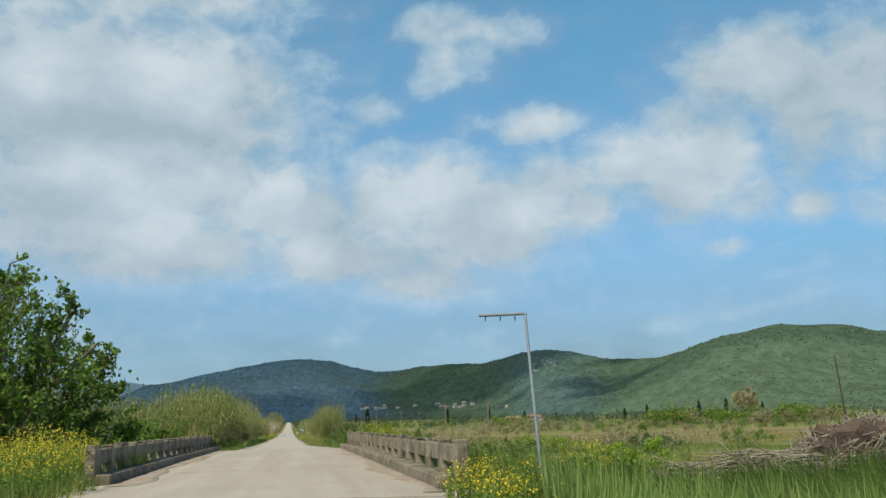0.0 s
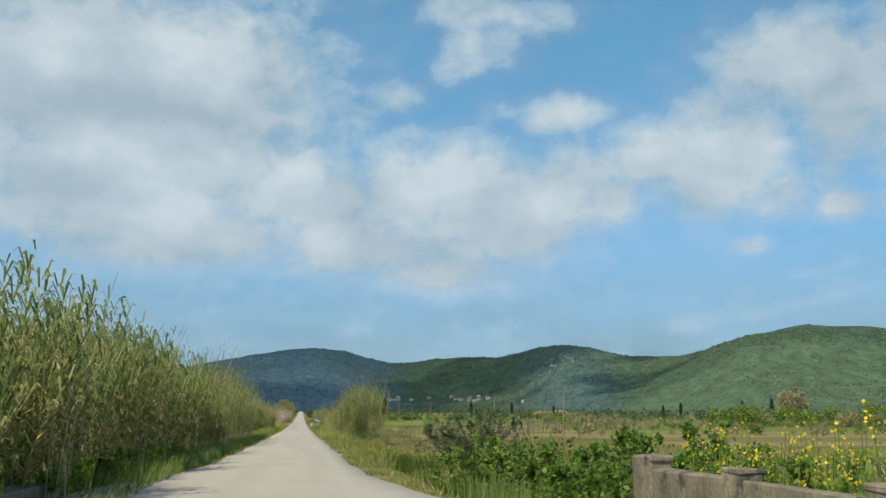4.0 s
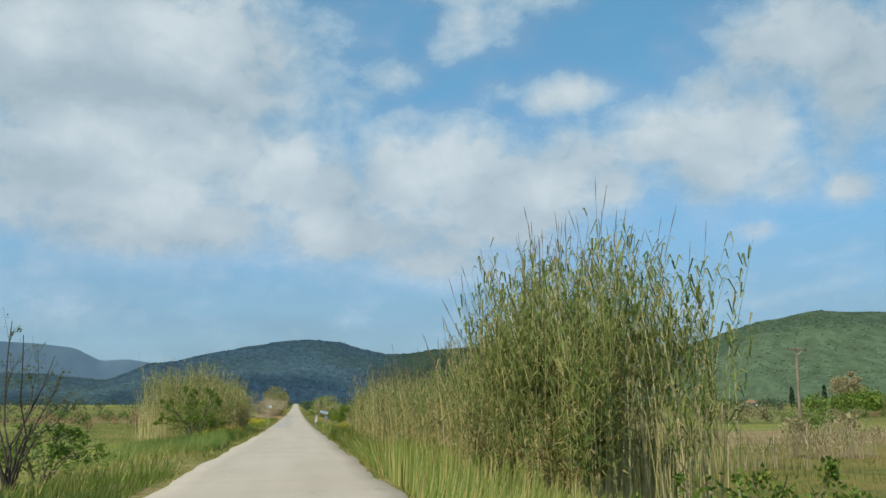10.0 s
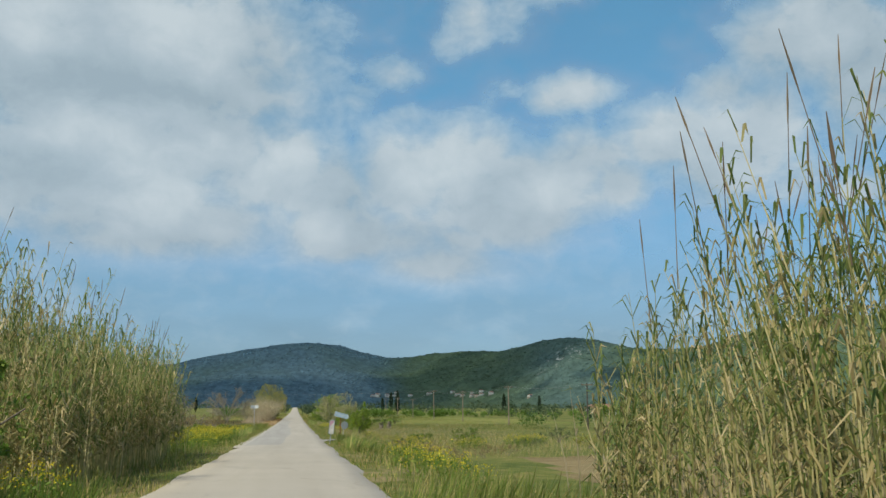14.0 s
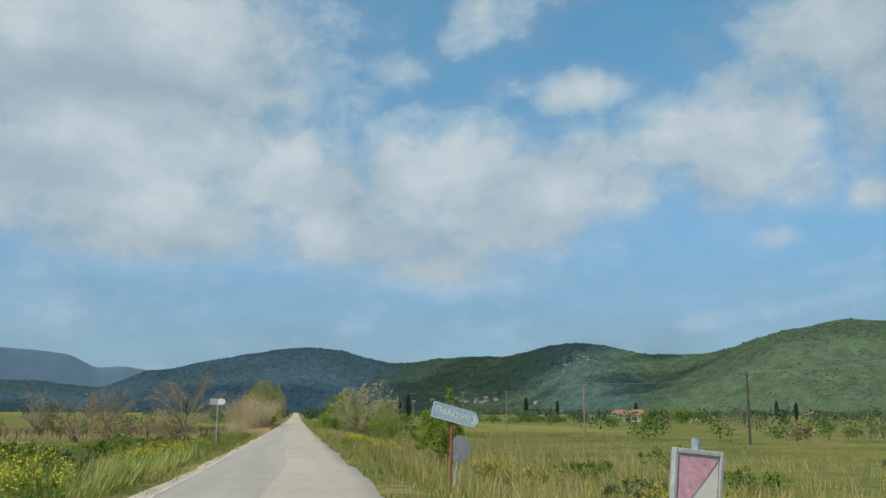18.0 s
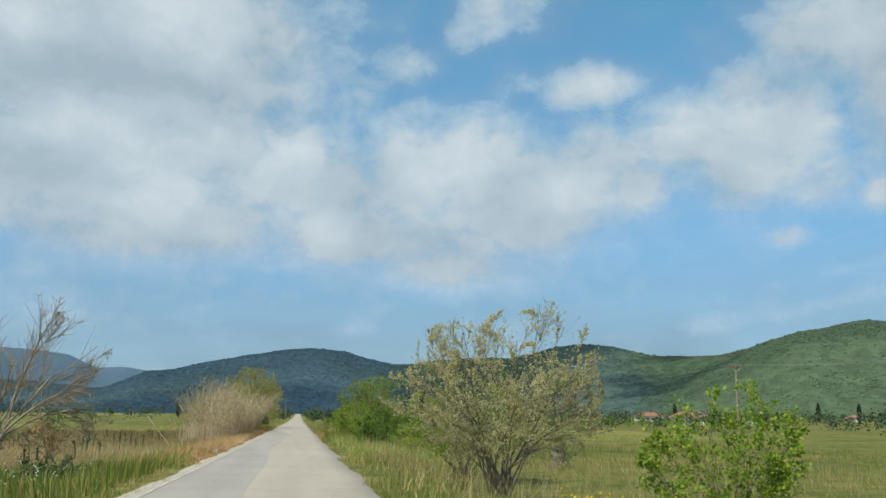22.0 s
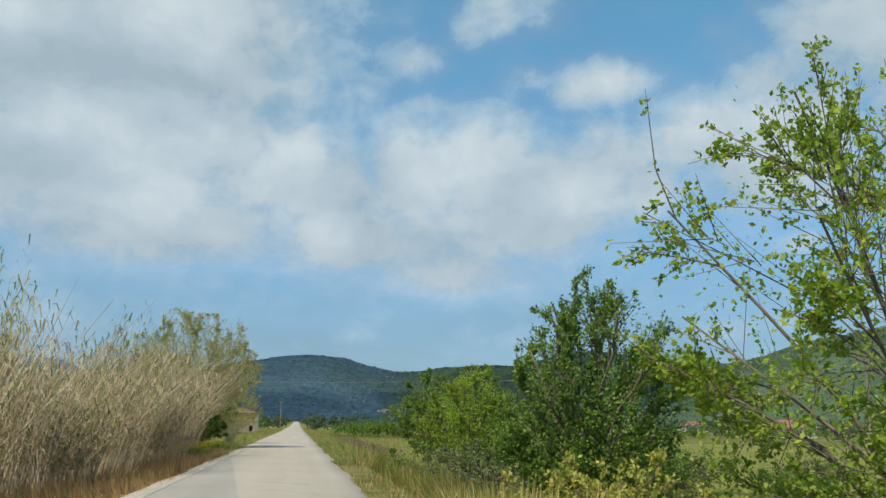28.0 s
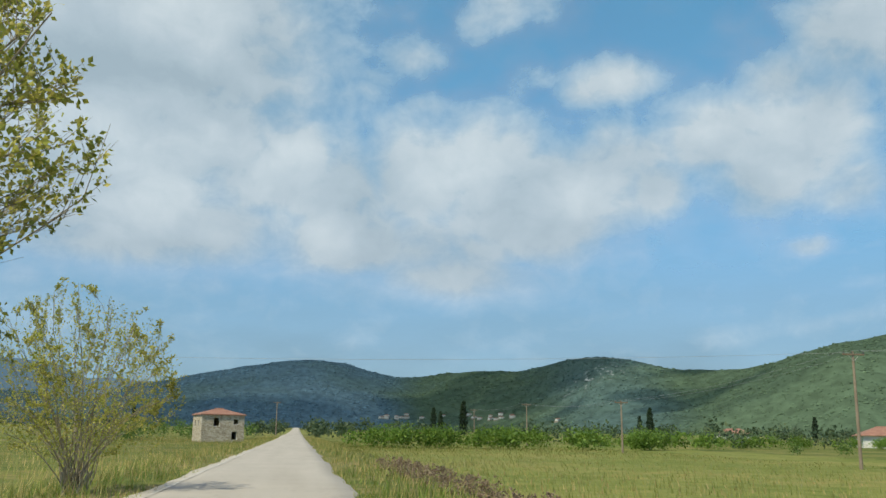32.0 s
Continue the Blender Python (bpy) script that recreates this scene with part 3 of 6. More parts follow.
# ---- distant hills ----
# azimuth and height of the skyline in degrees, from the start of the road; distance of the tops
RIDGE = [(-40, 2.2), (-20, 2.3), (-13.2, 2.18), (-11, 1.95), (-9.9, 1.85), (-7.75, 2.78), (-6.5, 2.89), (-5.25, 3.21), (-4.0, 3.44), (-2.75, 3.7), (-1.5, 3.89), (-0.25, 4.09), (1.0, 4.09), (2.25, 3.98), (3.5, 3.63), (4.75, 3.34), (6.0, 3.32), (7.25, 3.55), (8.5, 3.63), (9.75, 3.66), (11.0, 3.64), (12.25, 3.93), (13.5, 4.26), (14.75, 4.34), (16.0, 4.16), (17.25, 3.83), (18.5, 3.63), (19.75, 3.66), (21.0, 3.65), (22.25, 3.99), (23.5, 4.4), (24.75, 4.79), (26.0, 4.94), (27.25, 5.22), (28.5, 5.06), (29.75, 5.05), (31.0, 4.93), (32.25, 4.57), (36, 4.2), (48, 3.8), (70, 2.2)]
FAR_AZ, FAR_D = (-9, 6, 10, 14.5, 19, 24, 28), (4110, 4113, 3631, 3046, 2768, 2325, 2340)


def fbm(x, y, s, octaves=4):
    out, a = np.zeros_like(x), 1.0
    for o in range(octaves):
        ph = o * 1.7
        out += a * np.sin(x / s + 1.3 * np.sin(y / s * 0.8 + ph) + ph) * np.sin(y / s * 1.1 + 1.1 * np.sin(x / s * 0.9 + ph * 2) + 2 * ph)
        s, a = s * 0.47, a * 0.52
    return out


def hills(name, az0, az1, ridge, dist, foot, label, mat, na=440, nd=64, rough=1.0):
    az = np.linspace(az0, az1, na)
    ra, re = zip(*ridge)
    el = np.interp(az, ra, re)
    k = 3
    el = np.convolve(np.pad(el, k // 2, mode="edge"), np.hanning(k + 2)[1:-1] / np.hanning(k + 2)[1:-1].sum(), "valid")
    u = np.linspace(0, 1.05, nd)
    A, U = np.meshgrid(np.radians(az), u)
    D = dist(np.degrees(A))
    start = D * foot
    d = start + (D - start) * U
    X, Y = 0.7 + d * np.sin(A), d * np.cos(A)
    top = 1.5 + D * np.tan(np.radians(el))[None]
    base = zr(Y) - 2
    part_up = np.minimum(U, 1)
    rise = (0.45 * part_up + 0.55 * smooth(-0.15, 1.05, part_up)) * d / D * (1 - 3.0 * np.clip(U - 1, 0, 1)) * smooth(0, 0.12, U)
    rise = rise / np.interp(1.0, u, rise[:, 0])
    Zh = base + (top - base) * rise
    g = fbm(X, Y, 300.0) * 10 * rough * smooth(0.05, 0.35, U) * (1 - smooth(0.75, 1.0, U)) + fbm(X, Y, 40.0, 3) * 1.6 * rough * smooth(0.1, 0.4, U)
    Zh = Zh + g
    V = np.stack([X, Y, Zh], -1).reshape(-1, 3)
    i, j = np.meshgrid(np.arange(na - 1), np.arange(nd - 1))
    q = j * na + i
    ob = part(name, quads_mesh(name, V, np.stack([q, q + 1, q + na + 1, q + na], -1), [mat], True))
    return tagged(ob, label, "hills", kind="structure"), (X, Y, Zh)


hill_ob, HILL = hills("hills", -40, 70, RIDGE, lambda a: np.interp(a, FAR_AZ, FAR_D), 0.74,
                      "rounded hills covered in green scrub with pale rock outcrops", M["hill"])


def on_hill(az, el):
    """The place on the slopes in that direction from the middle of the road."""
    dx, dy = HILL[0] - 0.6, HILL[1] - 228
    miss = (np.degrees(np.arctan2(dx, dy)) - az) ** 2 + 4 * (np.degrees(np.arctan2(HILL[2] - 2, np.hypot(dx, dy))) - el) ** 2
    k = np.argmin(miss)
    return tuple(float(c.ravel()[k]) for c in HILL)


M["hill"].node_tree.nodes["rock_centre"].inputs[1].default_value = on_hill(15.6, 3.75)
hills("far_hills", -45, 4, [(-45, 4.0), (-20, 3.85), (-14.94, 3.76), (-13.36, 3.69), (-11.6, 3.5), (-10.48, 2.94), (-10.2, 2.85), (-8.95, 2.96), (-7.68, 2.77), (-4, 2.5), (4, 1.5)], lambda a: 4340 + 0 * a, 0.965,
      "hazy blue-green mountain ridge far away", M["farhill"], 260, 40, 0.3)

# bushes all over the slopes, too many to count
g = np.random.default_rng(71)
n = 17000
row, colm = g.uniform(3, 60, n), g.uniform(100, 318, n)
ri, ci = row.astype(int), colm.astype(int)
fr, fc = (row - ri)[:, None], (colm - ci)[:, None]
HG = np.stack(HILL, -1)
C = (HG[ri, ci] * (1 - fc) + HG[ri, ci + 1] * fc) * (1 - fr) + (HG[ri + 1, ci] * (1 - fc) + HG[ri + 1, ci + 1] * fc) * fr
keep = g.random(n) < 0.35 + 0.65 * (fbm(C[:, 0], C[:, 1], 120.0, 3) > -0.3)
C = C[keep]
n = len(C)
cube = np.array([(-1, -1, -1), (1, -1, -1), (1, 1, -1), (-1, 1, -1), (-1, -1, 1), (1, -1, 1), (1, 1, 1), (-1, 1, 1)]) * [0.62, 0.62, 0.5]
size = g.gamma(5.0, 0.72, n).clip(1.8, 8.0) * np.hypot(C[:, 0], C[:, 1]) / 4000
turn = g.uniform(0, 2 * np.pi, n)
V = cube[None] * (1 + g.normal(0, 0.22, (n, 8, 3))) * size[:, None, None] * [1.1, 1.1, 0.5]
V = np.stack([V[..., 0] * np.cos(turn)[:, None] - V[..., 1] * np.sin(turn)[:, None], V[..., 0] * np.sin(turn)[:, None] + V[..., 1] * np.cos(turn)[:, None], V[..., 2]], -1) + C[:, None] + np.array([0, 0, 0.8])
Q = (np.arange(n) * 8)[:, None, None] + np.array([(0, 1, 5, 4), (1, 2, 6, 5), (2, 3, 7, 6), (3, 0, 4, 7), (4, 5, 6, 7)])[None]
tagged(part("hill_bushes", quads_mesh("hill_bushes", V.reshape(-1, 3), Q.reshape(-1, 4), [M["maquis"]], True)), "low evergreen bushes dotted over the hillsides", "bushes", kind="stuff")

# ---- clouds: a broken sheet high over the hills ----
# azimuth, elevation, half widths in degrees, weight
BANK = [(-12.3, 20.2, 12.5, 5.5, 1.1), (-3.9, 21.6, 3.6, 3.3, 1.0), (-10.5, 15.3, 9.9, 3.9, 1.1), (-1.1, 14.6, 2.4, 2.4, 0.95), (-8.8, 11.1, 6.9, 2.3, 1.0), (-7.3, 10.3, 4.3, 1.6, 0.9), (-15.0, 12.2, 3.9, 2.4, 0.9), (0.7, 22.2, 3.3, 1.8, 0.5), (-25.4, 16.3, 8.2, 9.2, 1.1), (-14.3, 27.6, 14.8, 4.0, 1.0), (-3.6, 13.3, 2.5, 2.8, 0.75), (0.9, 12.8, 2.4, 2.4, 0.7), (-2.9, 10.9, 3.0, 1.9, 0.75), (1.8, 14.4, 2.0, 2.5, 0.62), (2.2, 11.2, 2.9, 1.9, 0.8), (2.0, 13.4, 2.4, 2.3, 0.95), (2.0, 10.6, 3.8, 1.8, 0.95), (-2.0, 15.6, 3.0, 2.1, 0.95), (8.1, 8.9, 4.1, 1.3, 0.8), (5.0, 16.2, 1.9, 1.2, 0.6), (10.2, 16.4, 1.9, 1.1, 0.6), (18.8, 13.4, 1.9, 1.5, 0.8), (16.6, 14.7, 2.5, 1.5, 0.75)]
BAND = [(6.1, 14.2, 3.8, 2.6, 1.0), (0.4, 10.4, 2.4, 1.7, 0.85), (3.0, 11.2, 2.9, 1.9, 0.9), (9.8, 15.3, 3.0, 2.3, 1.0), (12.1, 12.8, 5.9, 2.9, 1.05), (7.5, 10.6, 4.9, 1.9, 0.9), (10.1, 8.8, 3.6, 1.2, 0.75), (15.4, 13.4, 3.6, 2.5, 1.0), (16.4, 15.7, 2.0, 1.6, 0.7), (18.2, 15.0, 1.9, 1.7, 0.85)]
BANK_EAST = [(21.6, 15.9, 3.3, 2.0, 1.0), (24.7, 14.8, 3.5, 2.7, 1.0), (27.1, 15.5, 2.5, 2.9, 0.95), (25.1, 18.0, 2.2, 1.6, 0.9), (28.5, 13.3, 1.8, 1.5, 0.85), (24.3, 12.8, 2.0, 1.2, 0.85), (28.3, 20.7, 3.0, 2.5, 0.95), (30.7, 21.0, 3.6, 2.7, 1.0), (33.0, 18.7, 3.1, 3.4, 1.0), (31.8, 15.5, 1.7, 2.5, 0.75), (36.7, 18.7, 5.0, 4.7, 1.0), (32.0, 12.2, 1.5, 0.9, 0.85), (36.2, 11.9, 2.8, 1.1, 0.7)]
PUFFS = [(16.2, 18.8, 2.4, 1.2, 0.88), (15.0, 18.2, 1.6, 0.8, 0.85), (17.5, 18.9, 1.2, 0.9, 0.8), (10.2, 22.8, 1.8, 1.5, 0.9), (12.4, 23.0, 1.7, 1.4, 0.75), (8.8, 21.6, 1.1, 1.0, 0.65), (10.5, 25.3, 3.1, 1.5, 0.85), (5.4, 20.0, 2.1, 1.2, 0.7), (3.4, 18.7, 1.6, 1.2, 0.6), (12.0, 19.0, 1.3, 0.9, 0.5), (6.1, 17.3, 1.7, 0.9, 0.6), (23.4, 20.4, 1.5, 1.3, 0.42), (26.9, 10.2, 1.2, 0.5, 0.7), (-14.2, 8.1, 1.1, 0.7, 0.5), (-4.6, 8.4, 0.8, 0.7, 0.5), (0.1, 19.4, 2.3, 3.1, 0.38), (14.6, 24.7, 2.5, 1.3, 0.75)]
# sunlit and grey parts of the clouds, painted through their colour
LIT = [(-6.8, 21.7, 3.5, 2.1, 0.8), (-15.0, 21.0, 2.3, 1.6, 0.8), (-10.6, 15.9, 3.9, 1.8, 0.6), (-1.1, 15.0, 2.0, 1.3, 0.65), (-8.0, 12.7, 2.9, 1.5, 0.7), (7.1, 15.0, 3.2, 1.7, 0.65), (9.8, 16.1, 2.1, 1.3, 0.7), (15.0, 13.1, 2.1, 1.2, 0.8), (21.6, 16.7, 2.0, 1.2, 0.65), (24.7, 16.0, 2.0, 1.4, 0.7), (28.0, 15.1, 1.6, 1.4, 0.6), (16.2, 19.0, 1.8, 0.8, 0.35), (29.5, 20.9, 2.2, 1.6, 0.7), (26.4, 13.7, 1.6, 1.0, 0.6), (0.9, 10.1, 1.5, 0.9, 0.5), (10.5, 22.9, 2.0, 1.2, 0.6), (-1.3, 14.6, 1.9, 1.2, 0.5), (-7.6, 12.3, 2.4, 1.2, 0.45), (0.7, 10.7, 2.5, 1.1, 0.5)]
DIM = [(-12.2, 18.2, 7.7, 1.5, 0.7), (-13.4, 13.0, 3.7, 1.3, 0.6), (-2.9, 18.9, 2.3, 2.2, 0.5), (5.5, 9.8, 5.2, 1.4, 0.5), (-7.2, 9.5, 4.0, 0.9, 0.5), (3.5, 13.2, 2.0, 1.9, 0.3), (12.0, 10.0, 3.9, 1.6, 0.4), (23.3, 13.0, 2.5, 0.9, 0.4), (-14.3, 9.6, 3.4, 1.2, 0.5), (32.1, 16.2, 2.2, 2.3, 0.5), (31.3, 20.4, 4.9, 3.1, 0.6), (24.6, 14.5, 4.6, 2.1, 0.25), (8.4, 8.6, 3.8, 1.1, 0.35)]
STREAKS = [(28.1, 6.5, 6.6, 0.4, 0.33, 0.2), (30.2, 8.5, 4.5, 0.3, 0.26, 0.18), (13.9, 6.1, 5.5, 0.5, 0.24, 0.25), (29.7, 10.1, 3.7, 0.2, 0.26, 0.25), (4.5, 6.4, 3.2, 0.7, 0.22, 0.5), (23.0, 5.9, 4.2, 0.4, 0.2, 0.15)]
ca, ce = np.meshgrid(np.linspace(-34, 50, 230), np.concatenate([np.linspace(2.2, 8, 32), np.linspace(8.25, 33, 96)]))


def heaped(blobs, power=1.4):
    """Rounded heaps that merge into one another."""
    out = np.zeros_like(ca)
    for a, e, ra, re, amp in blobs:
        q = ((ca - a) / (1.12 * ra)) ** 2 + ((ce - e) / (1.12 * re)) ** 2
        out = np.maximum(out, amp * np.exp(-0.75 * q ** power)) + 0.10 * amp * np.exp(-q)
    return out


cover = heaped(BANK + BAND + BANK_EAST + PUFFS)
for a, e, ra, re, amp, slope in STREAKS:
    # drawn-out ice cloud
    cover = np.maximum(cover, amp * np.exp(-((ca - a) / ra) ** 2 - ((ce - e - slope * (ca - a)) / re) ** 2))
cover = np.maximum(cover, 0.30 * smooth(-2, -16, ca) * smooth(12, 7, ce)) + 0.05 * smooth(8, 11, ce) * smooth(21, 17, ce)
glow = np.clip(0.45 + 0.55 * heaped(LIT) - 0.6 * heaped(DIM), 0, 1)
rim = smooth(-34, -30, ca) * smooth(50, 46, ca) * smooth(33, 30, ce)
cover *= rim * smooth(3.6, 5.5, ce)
veil = rim * np.interp(ce, [2.2, 5.0, 7.5, 11, 16, 31], [0.90, 0.82, 0.68, 0.50, 0.38, 0.34])
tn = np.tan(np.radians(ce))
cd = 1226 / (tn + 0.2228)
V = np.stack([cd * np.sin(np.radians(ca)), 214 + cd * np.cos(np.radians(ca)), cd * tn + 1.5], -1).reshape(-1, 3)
nx = ca.shape[1]
i, j = np.meshgrid(np.arange(nx - 1), np.arange(ca.shape[0] - 1))
q = (j * nx + i).ravel()
Q = np.stack([q, q + 1, q + nx + 1, q + nx], -1)
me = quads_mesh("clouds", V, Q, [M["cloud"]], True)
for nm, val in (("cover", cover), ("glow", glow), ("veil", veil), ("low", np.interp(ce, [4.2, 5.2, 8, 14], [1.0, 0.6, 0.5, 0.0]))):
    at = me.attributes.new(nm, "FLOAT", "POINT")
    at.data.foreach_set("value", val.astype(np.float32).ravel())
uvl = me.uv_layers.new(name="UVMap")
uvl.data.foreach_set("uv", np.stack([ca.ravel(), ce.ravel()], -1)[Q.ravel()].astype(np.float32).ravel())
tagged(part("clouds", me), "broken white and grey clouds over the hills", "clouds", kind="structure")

# ---- bridge ----
BX_L, BX_R = -3.95, 3.95


def bridge():
    y0, y1 = 20.0, 66.5
    b = thing("bridge", 0, y0, 0, "old concrete road bridge with lichen-stained parapets", "bridge")

    def local(bm, name, mat, lab="", parent=None):
        bmesh.ops.translate(bm, vec=(0, -y0, 0), verts=bm.verts)
        return part(name, bm, M[mat], parent or b, lab)

    n = 24
    bm = bmesh.new()
    prof = [(BX_L, 0), (-2, 0.04), (0, 0.05), (2, 0.04), (BX_R, 0), (BX_R + 0.75, -0.02), (BX_R + 0.75, -0.7), (BX_L - 0.75, -0.7), (BX_L - 0.75, -0.02)]
    rows = [[bm.verts.new((px, y, float(zr(y)) + pz + 0.015)) for px, pz in prof] for y in np.linspace(y0, y1, n)]
    for a, c in zip(rows, rows[1:]):
        for k in range(len(prof)):
            bm.faces.new((a[k], a[(k + 1) % len(prof)], c[(k + 1) % len(prof)], c[k]))
    bm.faces.new(rows[0][::-1])
    bm.faces.new(rows[-1])
    bmesh.ops.recalc_face_normals(bm, faces=bm.faces)
    local(bm, "deck", "deck", "pale worn concrete deck")
    for y in (33.4, 53.6):
        # worn expansion joint: a dark broken seam across the deck
        rj = random.Random(int(y))
        bm, xj = bmesh.new(), np.linspace(-2.9, 2.7, 30)
        seam = [(bm.verts.new((x, y - rj.uniform(0.005, 0.05), z)), bm.verts.new((x, y + rj.uniform(0.005, 0.05), z))) for x, z in ((x, float(zr(y)) + 0.021 + 0.05 * (1 - (x / 3.95) ** 2)) for x in xj)]
        for p, q in zip(seam, seam[1:]):
            bm.faces.new((p[0], q[0], q[1], p[1]))
        local(bm, "expansion_joint", "void", "dark broken expansion joint")
    for y in (33.0, 54.0):
        local(bevel(box(-4.3, y - 0.5, -3.2, 4.3, y + 0.5, float(zr(y)) - 0.66), 0.05), "pier", "concrete")
    for sgn, xk, ya, yb in ((-1, BX_L, 28.0, 73.5), (1, BX_R, 22.0, 66.2)):
        # kerb in cast lengths
        ks = np.linspace(ya, yb, 9)
        for a, c in zip(ks, ks[1:]):
            za, zc = float(zr(a)), float(zr(c))
            x0, x1 = (xk, xk + 0.78) if sgn > 0 else (xk - 0.78, xk)
            bm = box(x0, a + 0.006, 0, x1, c - 0.006, 0.31)
            for v in bm.verts:
                v.co.z += (za if v.co.y < (a + c) / 2 else zc) - 0.02
            local(bevel(bm, 0.03), "kerb", "concrete")
        xp = xk + sgn * 0.54
        wide = (33.7, 55.0) if sgn > 0 else (33.0, 59.7)
        py = list(np.arange(ya + 0.3, yb - 2.2 if sgn < 0 else yb - 0.9, 2.35))
        for nn, y in enumerate(py):
            z = float(zr(y)) + 0.27
            big = any(abs(y - w) < 1.18 for w in wide) or nn in (0, len(py) - 1)
            hw = 0.62 if big and nn not in (0, len(py) - 1) else (0.30 if big else 0.17)
            hgt = 0.78 if big else 0.75
            bm = box(xp - 0.13, y - hw, z, xp + 0.13, y + hw, z + hgt)
            if not big:
                low = box(xp - 0.15, y - hw - 0.14, z, xp + 0.15, y + hw + 0.14, z + 0.34, taper=0.13)
                me = bpy.data.meshes.new("tmp")
                low.to_mesh(me)
                bm.from_mesh(me)
            cap = box(xp - 0.138, y - hw - 0.012, z + hgt - 0.05, xp + 0.138, y + hw + 0.012, z + hgt + 0.012)
            me = bpy.data.meshes.new("tmp")
            cap.to_mesh(me)
            bm.from_mesh(me)
            r = random.Random(nn * 7 + sgn)
            for v in bm.verts:
                v.co += Vector((r.uniform(-1, 1), r.uniform(-1, 1), r.uniform(-1, 1))) * 0.012
            local(bevel(bm, 0.018), "parapet_post", "concrete")
        for nn, (a, c) in enumerate(zip(py, py[1:])):
            za, zc = float(zr(a)), float(zr(c))
            ha = 0.62 if any(abs(a - w) < 1.18 for w in wide) else 0.17
            hc = 0.62 if any(abs(c - w) < 1.18 for w in wide) else 0.17
            bm = box(xp - 0.10, a + ha + 0.002, 0.54, xp + 0.10, c - hc - 0.002, 0.93)
            r = random.Random(nn * 3 + sgn)
            for v in bm.verts:
                v.co.z += (za if v.co.y < (a + c) / 2 else zc) + r.uniform(-0.012, 0.012)
            local(bevel(bm, 0.02), "parapet_beam", "concrete")


bridge()

def dirt_edge(y):
    return 3.35 + 0.25 * np.sin(y * 0.35) + 0.14 * np.sin(y * 1.1 + 1)


tagged(ribbon("kerb_dirt", 21, 66, dirt_edge, lambda y: 3.94 + 0 * y, 0.034, M["dirt"], across=5, drop=0.03), "brown earth washed up along the kerb", "dirt", kind="structure")
tagged(ribbon("kerb_dirt", 27, 72, lambda y: -3.94 + 0 * y, lambda y: 0.12 - dirt_edge(y + 20), 0.034, M["dirt"], across=5, drop=0.03), "brown earth washed up along the kerb", "dirt", kind="structure")

# ---- grasses ----


def blades(name, x, y, h, label, mat, seed, width=0.012, k=3, lean=0.45, base=None, category="grass"):
    r = np.random.default_rng(seed)
    n = len(x)
    z = gz(x, y) - 0.02 if base is None else base
    a = r.uniform(0, 2 * np.pi, n)
    ln = r.gamma(2.0, lean / 2.0, n) * h
    d = np.stack([np.cos(a), np.sin(a), 0 * a], -1)
    t = np.linspace(0, 1, k)
    P = np.stack([x, y, z], -1)[:, None] + d[:, None] * (ln[:, None] * t ** 2)[..., None]
    P[..., 2] += h[:, None] * t * (1 - 0.18 * t * (ln / h)[:, None].clip(0, 2))
    W = width * (0.6 + 0.8 * r.random(n))[:, None] * np.array([1.0, 0.8, 0.12] if k == 3 else [1.0, 0.15])
    a2 = a + np.pi / 2 + r.normal(0, 0.5, n)
    V, Q = strips(P, W, np.stack([np.cos(a2), np.sin(a2), 0 * a], -1))
    ob = part(name, quads_mesh(name, V, Q, [mat], True))
    return tagged(ob, label, category, kind="stuff")


def road_x(y, side):
    return (ROAD_R(y) if side > 0 else np.where(y > 240, -2.55, ROAD_L(y)))


def patchy(x, y, s=3.0, ph=0.0):
    return 0.5 + 0.5 * np.clip(np.sin(x / s + ph + np.sin(y / s * 0.7)) * np.sin(y / s * 0.83 + ph * 2 + np.sin(x / s)) + 0.5 * np.sin(y / s * 2.3 + x / s * 1.7 + ph), -1, 1)


def verge(side, y0, y1, n, w0, w1, seed, h0, h1, expo=1.6):
    r = np.random.default_rng(seed)
    y = r.uniform(y0, y1, n)
    off = w0 + (w1 - w0) * r.random(n) ** expo
    x = road_x(y, side) + side * off
    p = patchy(x, y, 1.6, seed)
    h = (h0 + (h1 - h0) * p) * r.uniform(0.5, 1.15, n) * (0.3 + 0.7 * smooth(0.0, 1.2, off))
    keep = (r.random(n) < 0.25 + 0.75 * p) & ~((y > 21) & (y < (65.5 if side > 0 else 74))) & ~((side > 0) & (y > 252.5) & (y < 257) & (off < 2.2))
    return x[keep], y[keep], h[keep]


def dry_left(y):
    return (y > 331) & (y < 434)


for side, nm in ((-1, "verge_grass"), (1, "verge_grass")):
    x, y, h = verge(side, -6, 470, 60000, -0.12, 3.6, 11 + side, 0.18, 0.62)
    if side < 0:
        d = dry_left(y) & (np.random.default_rng(5).random(len(y)) < 0.85)
        blades("dry_grass", x[d], y[d], h[d] * 0.75, "orange-brown dried grass strip beside the road", M["drygrass"], 31, 0.010)
        x, y, h = x[~d], y[~d], h[~d]
    else:
        d = ((patchy(x, y, 4.0, 2.0) > 0.80) & (y > 330) & (y < 430)) | ((y > 376) & (y < 404) & (x < 4.7) & (np.random.default_rng(6).random(len(y)) < 0.7))
        blades("dry_grass", x[d], y[d], h[d] * 0.9, "orange-brown dried grass patches beside the road", M["drygrass"], 33, 0.010)
        x, y, h = x[~d], y[~d], h[~d]
    m = np.random.default_rng(3).random(len(x)) < 0.5
    blades(nm, x[m], y[m], h[m], "green grass along the road's verge", M["grass"], 41 + side, 0.011)
